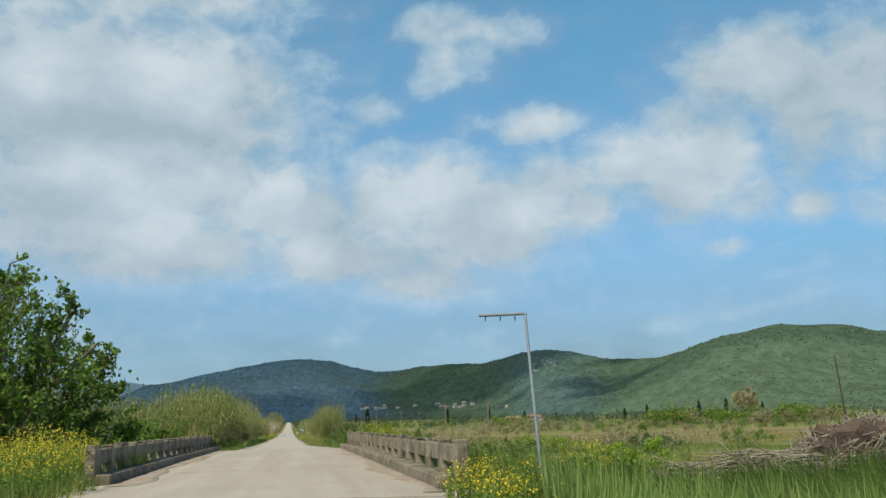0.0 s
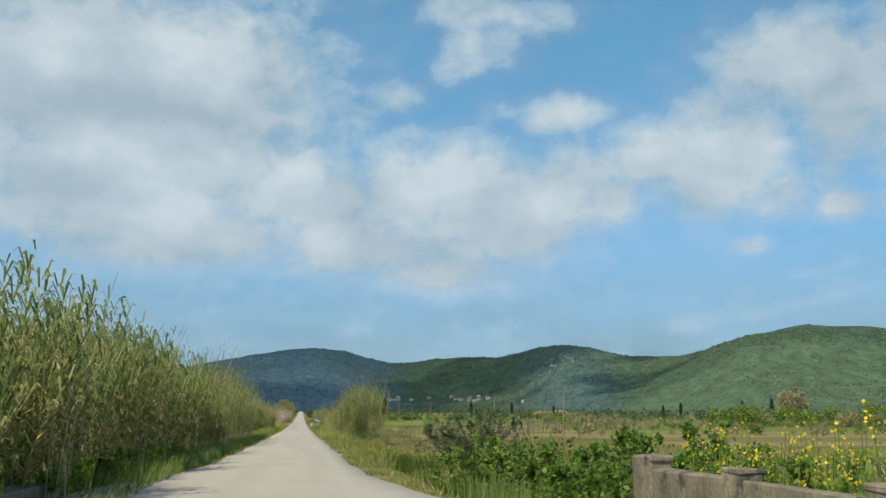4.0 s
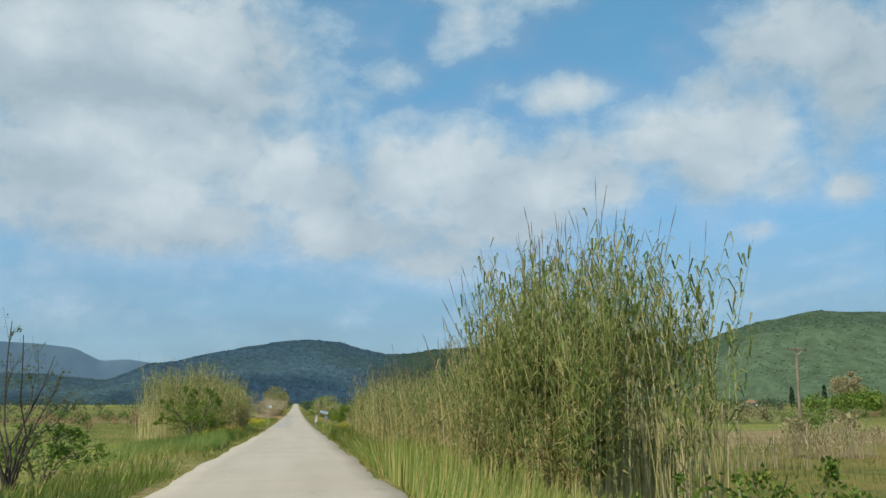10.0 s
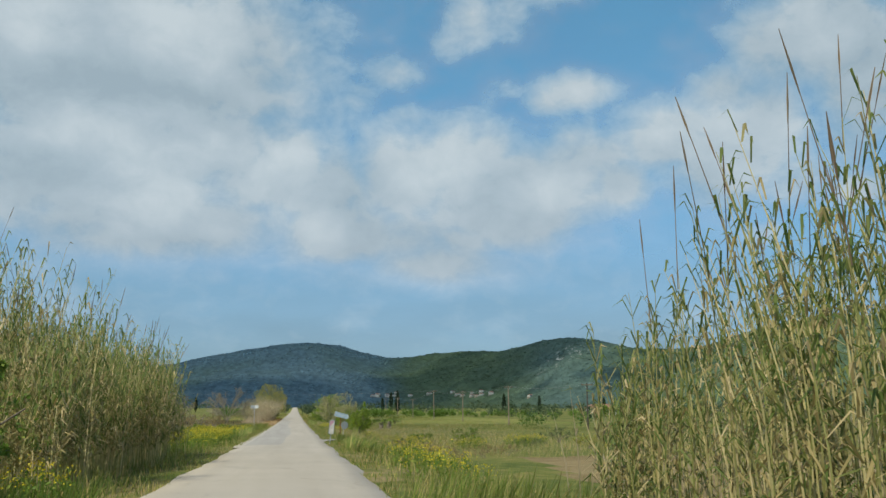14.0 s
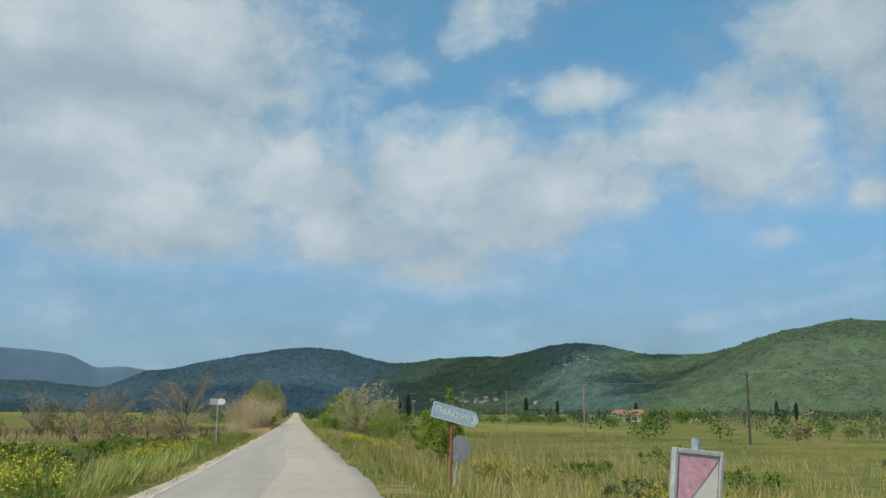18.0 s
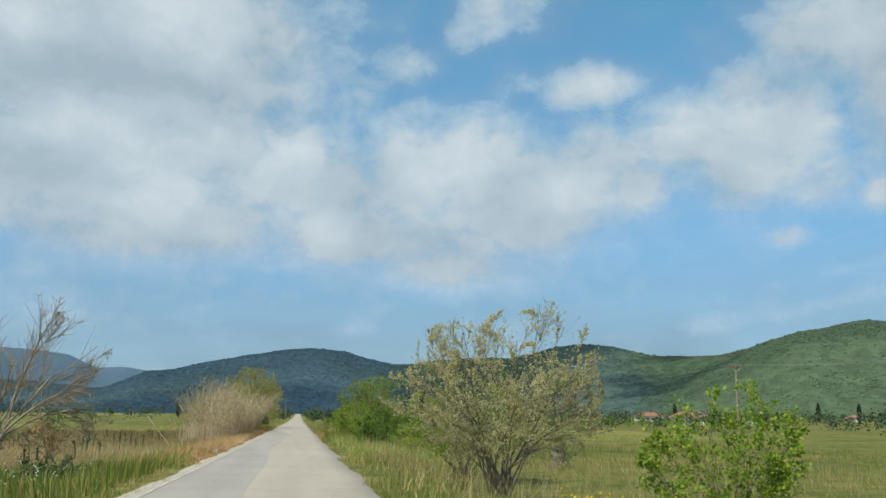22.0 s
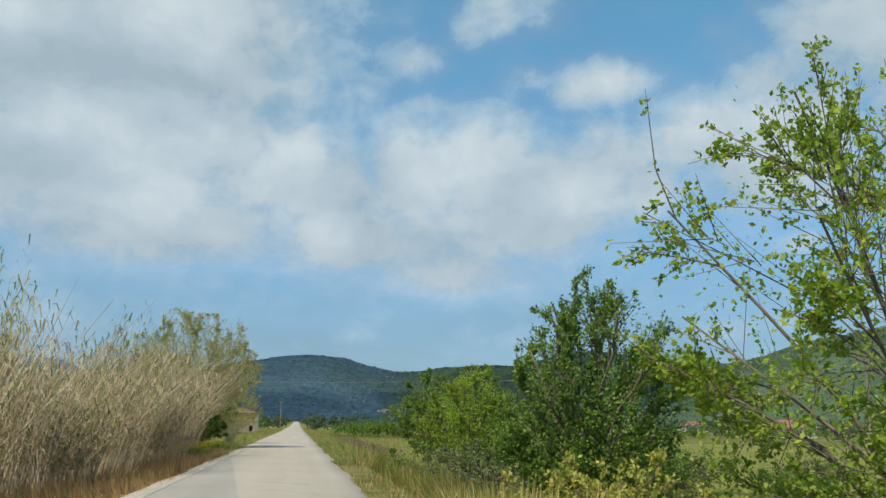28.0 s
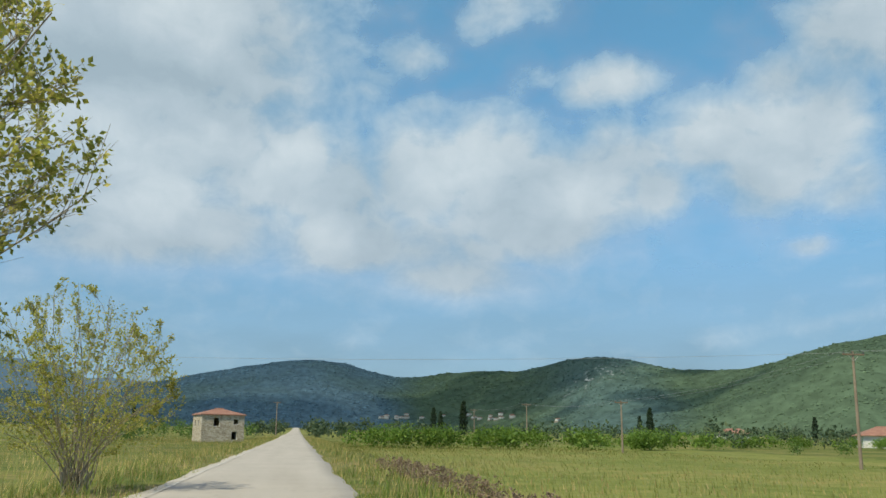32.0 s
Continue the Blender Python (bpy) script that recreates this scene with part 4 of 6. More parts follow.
    blades("wild_oats", x[~m], y[~m], h[~m] * 1.15, "yellowing wild oats along the road's verge", M["wild"], 51 + side, 0.010, 2)


for side in (-1, 1):
    x, y, h = verge(side, 468, 640, 9000, -0.1, 3.6, 15 + side, 0.25, 0.65)
    blades("verge_grass", x, y, h, "green and yellowing grass along the road's verge", M["wild"], 45 + side, 0.016, 2)


def field(name, x0, x1, y0, y1, n, h0, h1, mat, seed, label, width=0.02, k=2, expo=1.5, sign=1):
    r = np.random.default_rng(seed)
    y = r.uniform(y0, y1, n)
    x = sign * (x0 + (x1 - x0) * r.random(n) ** expo)
    h = (h0 + (h1 - h0) * patchy(x, y, 5.0, seed)) * r.uniform(0.6, 1.2, n)
    keep = ~((y > 252) & (y < 257.5) & (x > 0) & (x < 4.5)) & ~((y > 44) & (y < 53))
    return blades(name, x[keep], y[keep], h[keep], label, mat, seed, width, k)


field("meadow_grass", 5.5, 36, 36, 100, 19000, 0.25, 0.7, M["lush"], 61, "tall green meadow grass", 0.014)
field("meadow_grass", 5.0, 40, 95, 205, 20000, 0.15, 0.45, M["wild"], 62, "yellowing meadow grass", 0.014)
field("meadow_grass", 5.0, 45, 244, 414, 27000, 0.2, 0.55, M["wild"], 63, "green and straw-coloured meadow grass", 0.014)
field("crop", 7.0, 50, 412, 640, 29000, 0.18, 0.32, M["cropblade"], 64, "bright green cereal crop", 0.03, sign=1)
field("meadow_grass", 5.5, 30, 150, 336, 17000, 0.2, 0.6, M["grass"], 65, "green meadow grass", 0.014, sign=-1)
field("meadow_grass", 5.0, 30, 428, 640, 16000, 0.25, 0.6, M["wild"], 66, "green and straw-coloured meadow grass", 0.014, sign=-1)
field("meadow_grass", 4.0, 30, -8, 26, 9000, 0.3, 0.8, M["grass"], 67, "tall green meadow grass", 0.014, sign=-1)


field("scrub_grass", 6.5, 42, 330, 436, 18000, 0.2, 0.6, M["scrub"], 71, "brown dried scrub grass between the vines", 0.014, sign=-1)
field("scrub_grass", 6.0, 42, 330, 436, 5000, 0.3, 0.7, M["wild"], 72, "straw-coloured scrub grass between the vines", 0.014, sign=-1)
field("tall_grass", 3.6, 16, 257, 306, 9500, 0.3, 0.75, M["wild"], 73, "lush tall green grass in the meadow", 0.014)
field("seed_stalks", 3.6, 26, 243, 345, 11000, 0.55, 1.0, M["reedtan"], 76, "pale seeding grass stalks in the meadow", 0.006)
field("seed_stalks", 4.6, 30, 72, 150, 9000, 0.4, 0.85, M["reedtan"], 77, "pale seeding grass stalks in the meadow", 0.006)
field("tall_grass", 5, 36, 72, 128, 9000, 0.25, 0.6, M["lush"], 78, "patches of lush green grass in the meadow", 0.013)
field("tall_grass", 2.7, 5.6, 66, 160, 13000, 0.25, 0.55, M["lush"], 79, "lush dark green grass at the reeds' foot", 0.013, sign=-1)
field("tall_grass", 2.5, 4.9, 140, 206, 10000, 0.4, 0.95, M["grass"], 80, "lush green grass at the reeds' foot", 0.013)
field("tall_grass", 3.0, 8, 176, 207, 6000, 0.3, 0.8, M["lush"], 83, "lush green weeds along the verge", 0.015, sign=-1)
field("tall_grass", 3.4, 14, 262, 334, 11000, 0.35, 0.8, M["grass"], 81, "lush tall green weeds in the verge", 0.02, sign=-1)
field("dry_grass", 2.75, 5.2, 340, 428, 7000, 0.25, 0.55, M["drygrass"], 85, "orange-brown dried grass at the reeds' foot", 0.012, sign=-1)
field("tall_grass", 2.8, 9, 336, 384, 8000, 0.35, 0.85, M["grass"], 84, "tall green grass along the road", 0.014)
field("tall_grass", 3.4, 13, 382, 414, 9000, 0.4, 0.9, M["wild"], 74, "tall tangled grass beside the brambles", 0.014)
field("tall_grass", 3.0, 8, 234, 251.5, 5000, 0.4, 0.95, M["grass"], 82, "tall green weeds before the side road", 0.016, 3)
field("tall_grass", 3.6, 9, 66, 92, 4000, 0.3, 0.8, M["lush"], 75, "lush green weeds beyond the bridge", 0.014)


def flowers(name, spots, n, h0, h1, seed, label, petal="yellow"):
    """Stands of wild flowers: leafy stems topped with small heads."""
    r = np.random.default_rng(seed)
    sx, sy, sr = (np.array(v) for v in zip(*spots))
    w = r.choice(len(spots), n, p=sr ** 2 / (sr ** 2).sum())
    a, q = r.uniform(0, 2 * np.pi, n), np.sqrt(r.random(n))
    x, y = sx[w] + sr[w] * q * np.cos(a), sy[w] + sr[w] * q * np.sin(a) * 1.6
    h = r.uniform(h0, h1, n) * (1 - 0.3 * q)
    z = gz(x, y)
    t = thing(name, float(sx[0]), float(sy[0]), float(gz(sx[0], sy[0])), label, "flowers", kind="stuff")
    org = np.array([sx[0], sy[0], gz(sx[0], sy[0])])
    B = np.stack([x, y, z], -1) - org
    tip = B + np.stack([r.normal(0, 0.1, n), r.normal(0, 0.1, n), h], -1)
    V, Q = strips(np.stack([B, (B + tip) / 2, tip], 1), np.full((n, 3), 0.006), unit(r.normal(size=(n, 3)) * [1, 1, 0.01]))
    m = 3
    C = np.repeat(B + (tip - B) * 0.1, m, 0) + (np.repeat(tip - B, m, 0)) * r.random((n * m, 1)) * 0.75
    L = leaves(C, unit(r.normal(size=C.shape) + [0, 0, 0.6]), r.uniform(0.08, 0.2, n * m), r.uniform(0.015, 0.04, n * m), r)
    part("foliage", quads_mesh("foliage", *joined((V, Q), L), [M["bramble"]]), None, t)
    m = 5
    C = np.repeat(tip, m, 0) + r.normal(0, 0.05, (n * m, 3)) * [1, 1, 1.3]
    part("blossom", quads_mesh("blossom", *leaves(C, unit(r.normal(size=C.shape)), np.full(n * m, 0.044), np.full(n * m, 0.018), r), [M[petal]]), None, t, "small pale blossoms" if petal == "daisy" else "small yellow blossoms")


field("tall_grass", 4.6, 30, 8, 38, 22000, 0.6, 1.25, M["lush"], 68, "lush tall green grass beside the bridge", 0.016, 3)
field("tall_grass", 4.3, 16, 12, 38, 9000, 0.4, 0.9, M["lush"], 69, "lush tall green grass beside the bridge", 0.014, 3, sign=-1)
flowers("mustard", [(-5.0, 25, 1.1), (-6.2, 30, 1.7), (-7.6, 34, 2.0), (-4.8, 21, 0.8)], 1100, 0.9, 2.0, 1, "tall yellow-flowering mustard beside the bridge")
flowers("mustard", [(4.35, 18.6, 0.8), (4.5, 16.0, 0.7), (5.9, 27, 0.9)], 460, 0.5, 1.0, 2, "yellow-flowering mustard at the parapet's end")
flowers("mustard", [(6.6, 62.0, 1.6), (7.2, 67.0, 1.3), (5.6, 45.0, 0.7)], 420, 1.2, 2.4, 3, "tall yellow-flowering mustard behind the parapet")
flowers("mustard", [(4.6, 95, 1.2), (5.2, 104, 1.5), (4.4, 113, 1.0), (5.5, 88, 1.0)], 200, 0.35, 0.7, 4, "low yellow flowers in the verge")
flowers("mustard", [(-4.9, 246, 1.7), (-5.2, 252, 1.8), (-4.6, 240, 1.2), (-4.4, 259, 1.1), (-5.6, 234, 1.3)], 1500, 0.6, 1.25, 5, "yellow-flowering mustard along the verge")
flowers("mustard", [(4.2, 212, 1.1), (4.6, 219, 1.3), (5.0, 226, 1.0)], 220, 0.5, 1.0, 6, "yellow-flowering mustard along the verge")
flowers("mustard", [(4.4, 300, 0.9), (4.0, 304, 0.8), (5.5, 297, 0.7)], 380, 0.5, 0.9, 7, "yellow-flowering mustard in the verge")
flowers("mustard", [(-4.4, 276, 1.1), (-4.9, 283, 1.2), (-4.3, 290, 0.8)], 300, 0.5, 0.9, 8, "yellow-flowering mustard along the verge")
flowers("daisies", [(-6.2, 300, 2.4), (-6.8, 307, 2.8), (-6.2, 314, 2.6), (-7.5, 322, 2.8)], 170, 0.4, 0.8, 16, "white daisies among the verge weeds", "daisy")
flowers("daisies", [(4.6, 306.5, 0.8), (5.2, 309, 0.9)], 90, 0.4, 0.8, 17, "pale yellow daisies in the verge", "yellow")
flowers("mustard", [(-4.2, 186, 0.8), (-4.4, 199, 1.0), (-4.0, 206, 0.8)], 160, 0.5, 0.9, 9, "yellow-flowering mustard along the verge")
flowers("mustard", [(-4.2, 436, 0.9), (-4.6, 431, 0.9), (-4.3, 425, 0.9)], 420, 0.4, 0.7, 10, "yellow flowers at the foot of the trees")
flowers("mustard", [(17, 262, 1.1), (18, 240, 1.0), (26, 268, 1.0)], 200, 0.7, 1.2, 11, "yellow-flowering shrub in the meadow")

flowers("mustard", [(10.2, 32, 1.0)], 160, 0.9, 1.7, 12, "tall yellow-flowering mustard in the meadow")
flowers("mustard", [(9.5, 264, 1.2), (13, 259, 1.0), (7.0, 275, 0.9), (20, 270, 1.3)], 420, 0.6, 1.0, 13, "yellow-flowering weeds in the meadow")
flowers("mustard", [(7.5, 98, 1.6), (10, 108, 1.8), (8.5, 117, 1.6), (13, 101, 1.6)], 160, 0.25, 0.5, 14, "low yellow flowers in the meadow")

# ---- reeds ----


def reeds(name, x0, x1, y0, y1, n, h, label, seed, dry=0.25, plume=0.22, lean=(0.0, 0.0), nleaf=13, taper=6.0, leaf=0.44, wide=0.0145, splay=0.11):
    """A thicket of giant reed: canes, arching leaves in two ranks, dry lower leaves, plumes on the tallest."""
    r = np.random.default_rng(seed)
    n = int(n * 0.86)
    y = r.uniform(y0, y1, n)
    s = r.random(n) ** 1.35
    x = x0 + (x1 - x0) * s + 0.3 * np.sin(y * 0.45 + seed) + 0.35 * np.sin(y * 1.3 + seed)
    ends = smooth(0, taper, y - y0) * smooth(0, taper, y1 - y)
    H = h * (0.62 + 0.28 * patchy(x * 0.6, y, 3.2, seed)) * (0.55 + 0.45 * ends) * (0.80 + 0.20 * smooth(0, 0.3, s)) * r.uniform(0.72, 1.12, n)
    z = gz(x, y)
    org = np.array([(x0 + x1) / 2, (y0 + y1) / 2, float(gz((x0 + x1) / 2, (y0 + y1) / 2))])
    B = np.stack([x, y, z], -1) - org
    tilt = np.stack([r.normal(lean[0], splay, n), r.normal(lean[1], splay, n)], -1) * H[:, None]
    t4 = np.array([0, 0.5, 1.0])

    def along(idx, f):
        f = np.asarray(f)
        p = B[idx].copy()
        p[..., :2] += tilt[idx] * (f ** 1.8)[..., None]
        p[..., 2] += H[idx] * f * (1 - 0.03 * f)
        return p

    P = np.stack([along(np.arange(n), np.full(n, f)) for f in t4], 1)
    t = thing(name, *org, label, "reeds")
    canes = tubes(P, 0.015 * np.array([1.1, 0.9, 0.25])[None] * (H / h)[:, None].clip(0.6, 1.2), 3)
    tagged(part("cane_stand", quads_mesh("cane_stand", *canes, [M["canedry"] if dry > 0.52 else M["cane"]]), None, t), kind="stuff")
    idx = np.repeat(np.arange(n), nleaf)
    f = np.tile((np.arange(nleaf) + 0.5) / nleaf, n) * 0.80 + 0.20 + r.normal(0, 0.02, n * nleaf)
    az = np.repeat(r.uniform(0, 2 * np.pi, n), nleaf) + np.tile(np.arange(nleaf) % 2 * np.pi, n) + r.normal(0, 0.55, n * nleaf)
    L = leaf * r.uniform(0.65, 1.25, n * nleaf) * (1.15 - 0.45 * f)
    C = along(idx, f.clip(0, 1))
    out = np.stack([np.cos(az), np.sin(az), 0 * az], -1)
    up, erect = (0.75 + 0.6 * f), np.clip((f - 0.5) / 0.5, 0, 1)
    rise = np.array([0, 0, 1.0])
    out = out * (1 - 0.25 * erect)[:, None]
    P = np.stack([C, C + out * (L * 0.42)[:, None] + rise * (L * 0.42 * up * (1 + 0.25 * erect))[:, None],
                  C + out * (L * 0.86)[:, None] + rise * (L * (0.36 * up + 0.15 * erect - 0.30 * r.random(n * nleaf)))[:, None]], 1)
    W = (wide * r.uniform(0.7, 1.2, n * nleaf))[:, None] * np.array([0.7, 1.0, 0.08])
    S = np.stack([-np.sin(az), np.cos(az), r.normal(0, 0.5, n * nleaf)], -1)
    # deep in the stand only the upper leaves are left
    kept = (f > 0.58) | (np.repeat(s, nleaf) < 0.28)
    P, W, S, f = P[kept], W[kept], S[kept], f[kept]
    isdry = r.random(len(f)) < np.clip(dry + 0.7 * (0.42 - f) * (1 if dry < 0.6 else 0.2), 0, 1)
    tagged(part("foliage", quads_mesh("foliage", *strips(P[~isdry], W[~isdry], unit(S[~isdry])), [M["reed"]], True), None, t), kind="stuff")
    tagged(part("dry_foliage", quads_mesh("dry_foliage", *strips(P[isdry], W[isdry], unit(S[isdry])), [M["reeddead" if dry > 0.52 else "reedtan"]], True), None, t, "straw-coloured dead leaves"), kind="stuff")
    # plumes
    tall = np.where((r.random(n) < plume) & (H > 0.62 * h))[0]
    m = len(tall)
    if m:
        T0 = along(tall, np.ones(m))
        e = r.uniform(0.25, 0.75, m)
        d = unit(np.concatenate([tilt[tall] * 1.6 / H[tall][:, None] + r.normal(0, 0.05, (m, 2)), np.ones((m, 1))], 1))
        stalk = tubes(np.stack([T0 - d * 0.3, T0 + d * e[:, None]], 1), np.tile([[0.007, 0.004]], (m, 1)), 3)
        q0 = T0 + d * (e - 0.05)[:, None]
        ln = r.uniform(0.3, 0.55, m)
        PP = np.stack([q0, q0 + d * (ln * 0.4)[:, None], q0 + d * ln[:, None]], 1)
        WW = np.tile([[0.005, 0.010, 0.003]], (m, 1))
        s1 = unit(np.cross(d, r.normal(size=d.shape)))
        tagged(part("plume_mass", quads_mesh("plume_mass", *joined(stalk, strips(PP, WW, s1), strips(PP, WW, unit(np.cross(d, s1)))), [M["plume"]]), None, t, "brown feathery plumes"), kind="stuff")
    return t


reeds("reed_thicket", -4.3, -9.0, 68, 112, 2500, 6.1, "dense green giant reed leaning over the verge", 101, dry=0.22, lean=(0.06, 0), leaf=0.60, wide=0.027, plume=0.08, nleaf=17)
reeds("reed_thicket", -4.1, -8.5, 108, 149, 2300, 6.2, "tall giant reed with brown stems beside the road", 102, dry=0.24, lean=(0.08, 0), nleaf=17, wide=0.0165, leaf=0.5)
reeds("reed_thicket", -4.4, -11.0, 208, 232, 2400, 6.1, "straw-coloured giant reed clump beside the road", 103, dry=0.48, lean=(0.04, 0), nleaf=17, leaf=0.52, wide=0.018, taper=3.0, plume=0.12)
reeds("reed_thicket", 5.2, 8.5, 151.8, 160, 860, 6.7, "tall leafy end of the giant reed thicket", 110, dry=0.10, taper=0.8, leaf=0.50, wide=0.021, nleaf=18)
reeds("reed_thicket", 4.4, 8.3, 153, 176, 1900, 4.6, "tall giant reed with green tops and tan canes", 104, dry=0.42, lean=(-0.02, 0), nleaf=18, leaf=0.37, wide=0.0125)
reeds("reed_thicket", 4.2, 7.5, 174, 201, 1900, 4.5, "tall giant reed with green tops and tan canes", 105, dry=0.48, lean=(-0.02, 0), nleaf=17, leaf=0.36, wide=0.012)
reeds("reed_thicket", -9.0, -27.0, 70, 84, 1700, 6.0, "reeds and bushes on the stream's far bank", 109, dry=0.36, leaf=0.75, wide=0.033, plume=0.08)
reeds("reed_thicket", 9.5, 13.0, 163, 169, 220, 2.3, "green and straw reed clump in the meadow", 106, dry=0.4)
reeds("reed_thicket", -4.9, -7.6, 374, 404, 1500, 6.0, "bleached dry reed thicket beside the road", 107, dry=0.80, lean=(0.07, 0), plume=0.04, nleaf=9, splay=0.2)
reeds("reed_thicket", -7.0, -9.0, 380, 399, 800, 5.2, "grey-brown half-dry reed thicket behind the verge", 142, dry=0.55, lean=(-0.06, 0), plume=0.03, nleaf=10, splay=0.26)
reeds("reed_thicket", -4.6, -9.0, 400, 430, 1900, 5.2, "bleached dry reed thicket leaning over the verge", 108, dry=0.74, lean=(0.38, 0.08), plume=0.04, nleaf=11, wide=0.017, splay=0.19)
reeds("reed_thicket", -7.4, -6.2, 396, 402, 130, 7.2, "tall grey-green reed canes above the dry thicket", 143, dry=0.25, plume=0.05, taper=1.0, nleaf=16, wide=0.018)
reeds("reed_thicket", -6.8, -5.6, 413, 421, 150, 6.4, "grey-green leafy reed canes among the dry thicket", 144, dry=0.3, lean=(0.15, 0), plume=0.03, taper=1.0, nleaf=15, wide=0.018, splay=0.16)
reeds("fallen_canes", -7.6, -5.2, 425, 437, 460, 5.6, "pale dead canes leaning out over the verge", 141, dry=0.95, lean=(0.58, -0.06), plume=0.02, nleaf=4, taper=1.0, leaf=0.35)
for k, (x, y, w, l, n, h, dr) in enumerate(((16, 173, 9, 5, 300, 2.3, 0.6), (27, 181, 4.5, 4, 260, 2.9, 0.8), (50, 271, 9, 9, 260, 4.4, 0.7), (30, 250, 7, 6, 260, 3.6, 0.6), (36, 232, 8, 6, 220, 3.4, 0.6), (62, 285, 8, 8, 160, 4.2, 0.7),
                                                 (70, 350, 8, 8, 160, 4.2, 0.7), (95, 330, 10, 8, 160, 4.0, 0.7), (80, 410, 9, 8, 160, 4.2, 0.7), (22, 205, 6, 4, 120, 2.0, 0.6), (15.5, 79, 5, 3, 240, 2.3, 0.6), (22, 76, 5, 3, 200, 2.1, 0.7), (28.5, 78, 6, 3, 240, 2.4, 0.6), (37, 84, 8, 4, 240, 2.6, 0.7), (120, 380, 12, 8, 160, 4.0, 0.6))):
    reeds("reed_clump", x - w / 2, x + w / 2, y - l / 2, y + l / 2, n, h, "small straw-coloured reed clump standing in the field", 120 + k, dry=dr, plume=0.1, nleaf=7, taper=2.5, leaf=0.7)
reeds("dead_canes", 5.2, 8.0, 202, 210, 26, 3.2, "a few bare dead canes standing in the verge", 140, dry=0.95, plume=0.1, nleaf=1, taper=0.5, leaf=0.25)

# ---- trees and bushes ----


def tree(name, x, y, h, r, label, leafmat, seed, bark="bark", stems=1, trunk=0.25, limbs=7, nleaf=5000, lsize=0.10, up=0.5, spread=0.8, thick=0.09, twigs=240, category="tree", flat=1.0, fill=None, skirt=None, shoots=0):
    """A tree or bush: limbs curve from the foot to a lumpy crown, branch twice, and carry leaves along their twigs.
    skirt: height of the crown's middle as a share of h; shoots: long upright sprouts above the crown."""
    g = np.random.default_rng(seed)
    low = category in ("bush", "weeds")
    if low:
        nleaf, twigs, lsize = int(nleaf * 0.64), int(twigs * 0.55), lsize * 1.06
    fill = (0.45 if low else 0.08) if fill is None else fill
    skirt = (0.42 if low else 0.58) if skirt is None else skirt
    k = 6
    tt = np.linspace(0, 1, k)[None, :, None]
    mid, axes = np.array([0, 0, skirt * h]), np.array([r, r, (1 - skirt) * h])
    ph = g.uniform(0, 6.3, 4)

    def lump(d):
        """Bulges and dents of the crown's outline."""
        return 0.90 + 0.10 * np.sin(4.1 * d[:, 0] + ph[0]) * np.sin(3.7 * d[:, 1] + ph[1]) + 0.09 * np.sin(7.3 * d[:, 2] + 5.2 * d[:, 0] + ph[2]) + 0.05 * np.sin(11 * d[:, 1] + 9 * d[:, 2] + ph[3])

    def inside(p, keep=1.0):
        """Draws points that lie out of the crown back to its outline."""
        q = (p - mid) / np.where((p - mid)[:, 2:3] < 0, axes * [1, 1, 0.92 * skirt / (1 - skirt)], axes)
        n = np.linalg.norm(q, axis=1)
        d = q / (n[:, None] + 1e-9)
        lim = lump(d) * keep
        p = np.where((n > lim)[:, None], mid + (p - mid) * (lim / (n + 1e-9))[:, None], p)
        p[:, 2] = np.maximum(p[:, 2], 0.04)
        return p

    def curve(a, c, b, wob):
        P = a[:, None] * (1 - tt) ** 2 + 2 * c[:, None] * tt * (1 - tt) + b[:, None] * tt ** 2
        ln = np.linalg.norm(b - a, axis=1)[:, None, None]
        return P + g.normal(0, 1, P.shape) * ln * wob * np.sin(np.pi * tt) ** 0.5

    def forks(par, n, f0, f1, share, lift, turn, wob=0.03, tip=True):
        w = g.integers(0, len(par), n)
        f = g.uniform(f0, f1, n)
        a = np.minimum((f * (k - 1)).astype(int), k - 2)
        st = par[w, a] + (par[w, a + 1] - par[w, a]) * (f * (k - 1) - a)[:, None]
        ln = np.linalg.norm(par[w, -1] - par[w, 0], axis=1) * share * g.uniform(0.55, 1.3, n) * (1.15 - 0.5 * f)
        pd = unit(par[w, a + 1] - par[w, a])
        out = unit((st - mid) / axes + 1e-6)
        d = unit(pd * 0.8 + turn * unit(g.normal(size=(n, 3))) + 0.35 * out + [0, 0, lift])
        end = st + d * ln[:, None]
        if tip:
            end = inside(end)
        return curve(st, st + unit(d + pd * 0.6) * (np.linalg.norm(end - st, axis=1) * 0.5)[:, None], end, wob)

    n1 = max(5, int(limbs * (0.8 if stems == 1 else 1.0)))
    # limb tips spread evenly over the upper crown
    i = np.arange(n1) + 0.5
    cz = 1 - i / n1 * (0.95 + 0.35 * spread)
    az = i * 2.39996 + g.uniform(0, 6.3) + g.normal(0, 0.2, n1)
    d = np.stack([np.sqrt(1 - np.clip(cz, -1, 1) ** 2) * np.cos(az), np.sqrt(1 - np.clip(cz, -1, 1) ** 2) * np.sin(az), cz], -1)
    tips = inside(mid + d * axes * g.uniform(0.80, 1.0, (n1, 1)))
    if stems == 1:
        top = np.array([[g.normal(0, 0.03) * h, g.normal(0, 0.03) * h, trunk * h]])
        t0 = curve(np.zeros((1, 3)), top * [0.2, 0.2, 0.5], top, 0.03)
        st = np.repeat(top, n1, 0) * g.uniform(0.75, 1.0, (n1, 1))
    else:
        foot = g.normal(0, 0.05 * r, (stems, 3)) * [1, 1, 0]
        w = g.integers(0, stems, n1)
        st = foot[w]
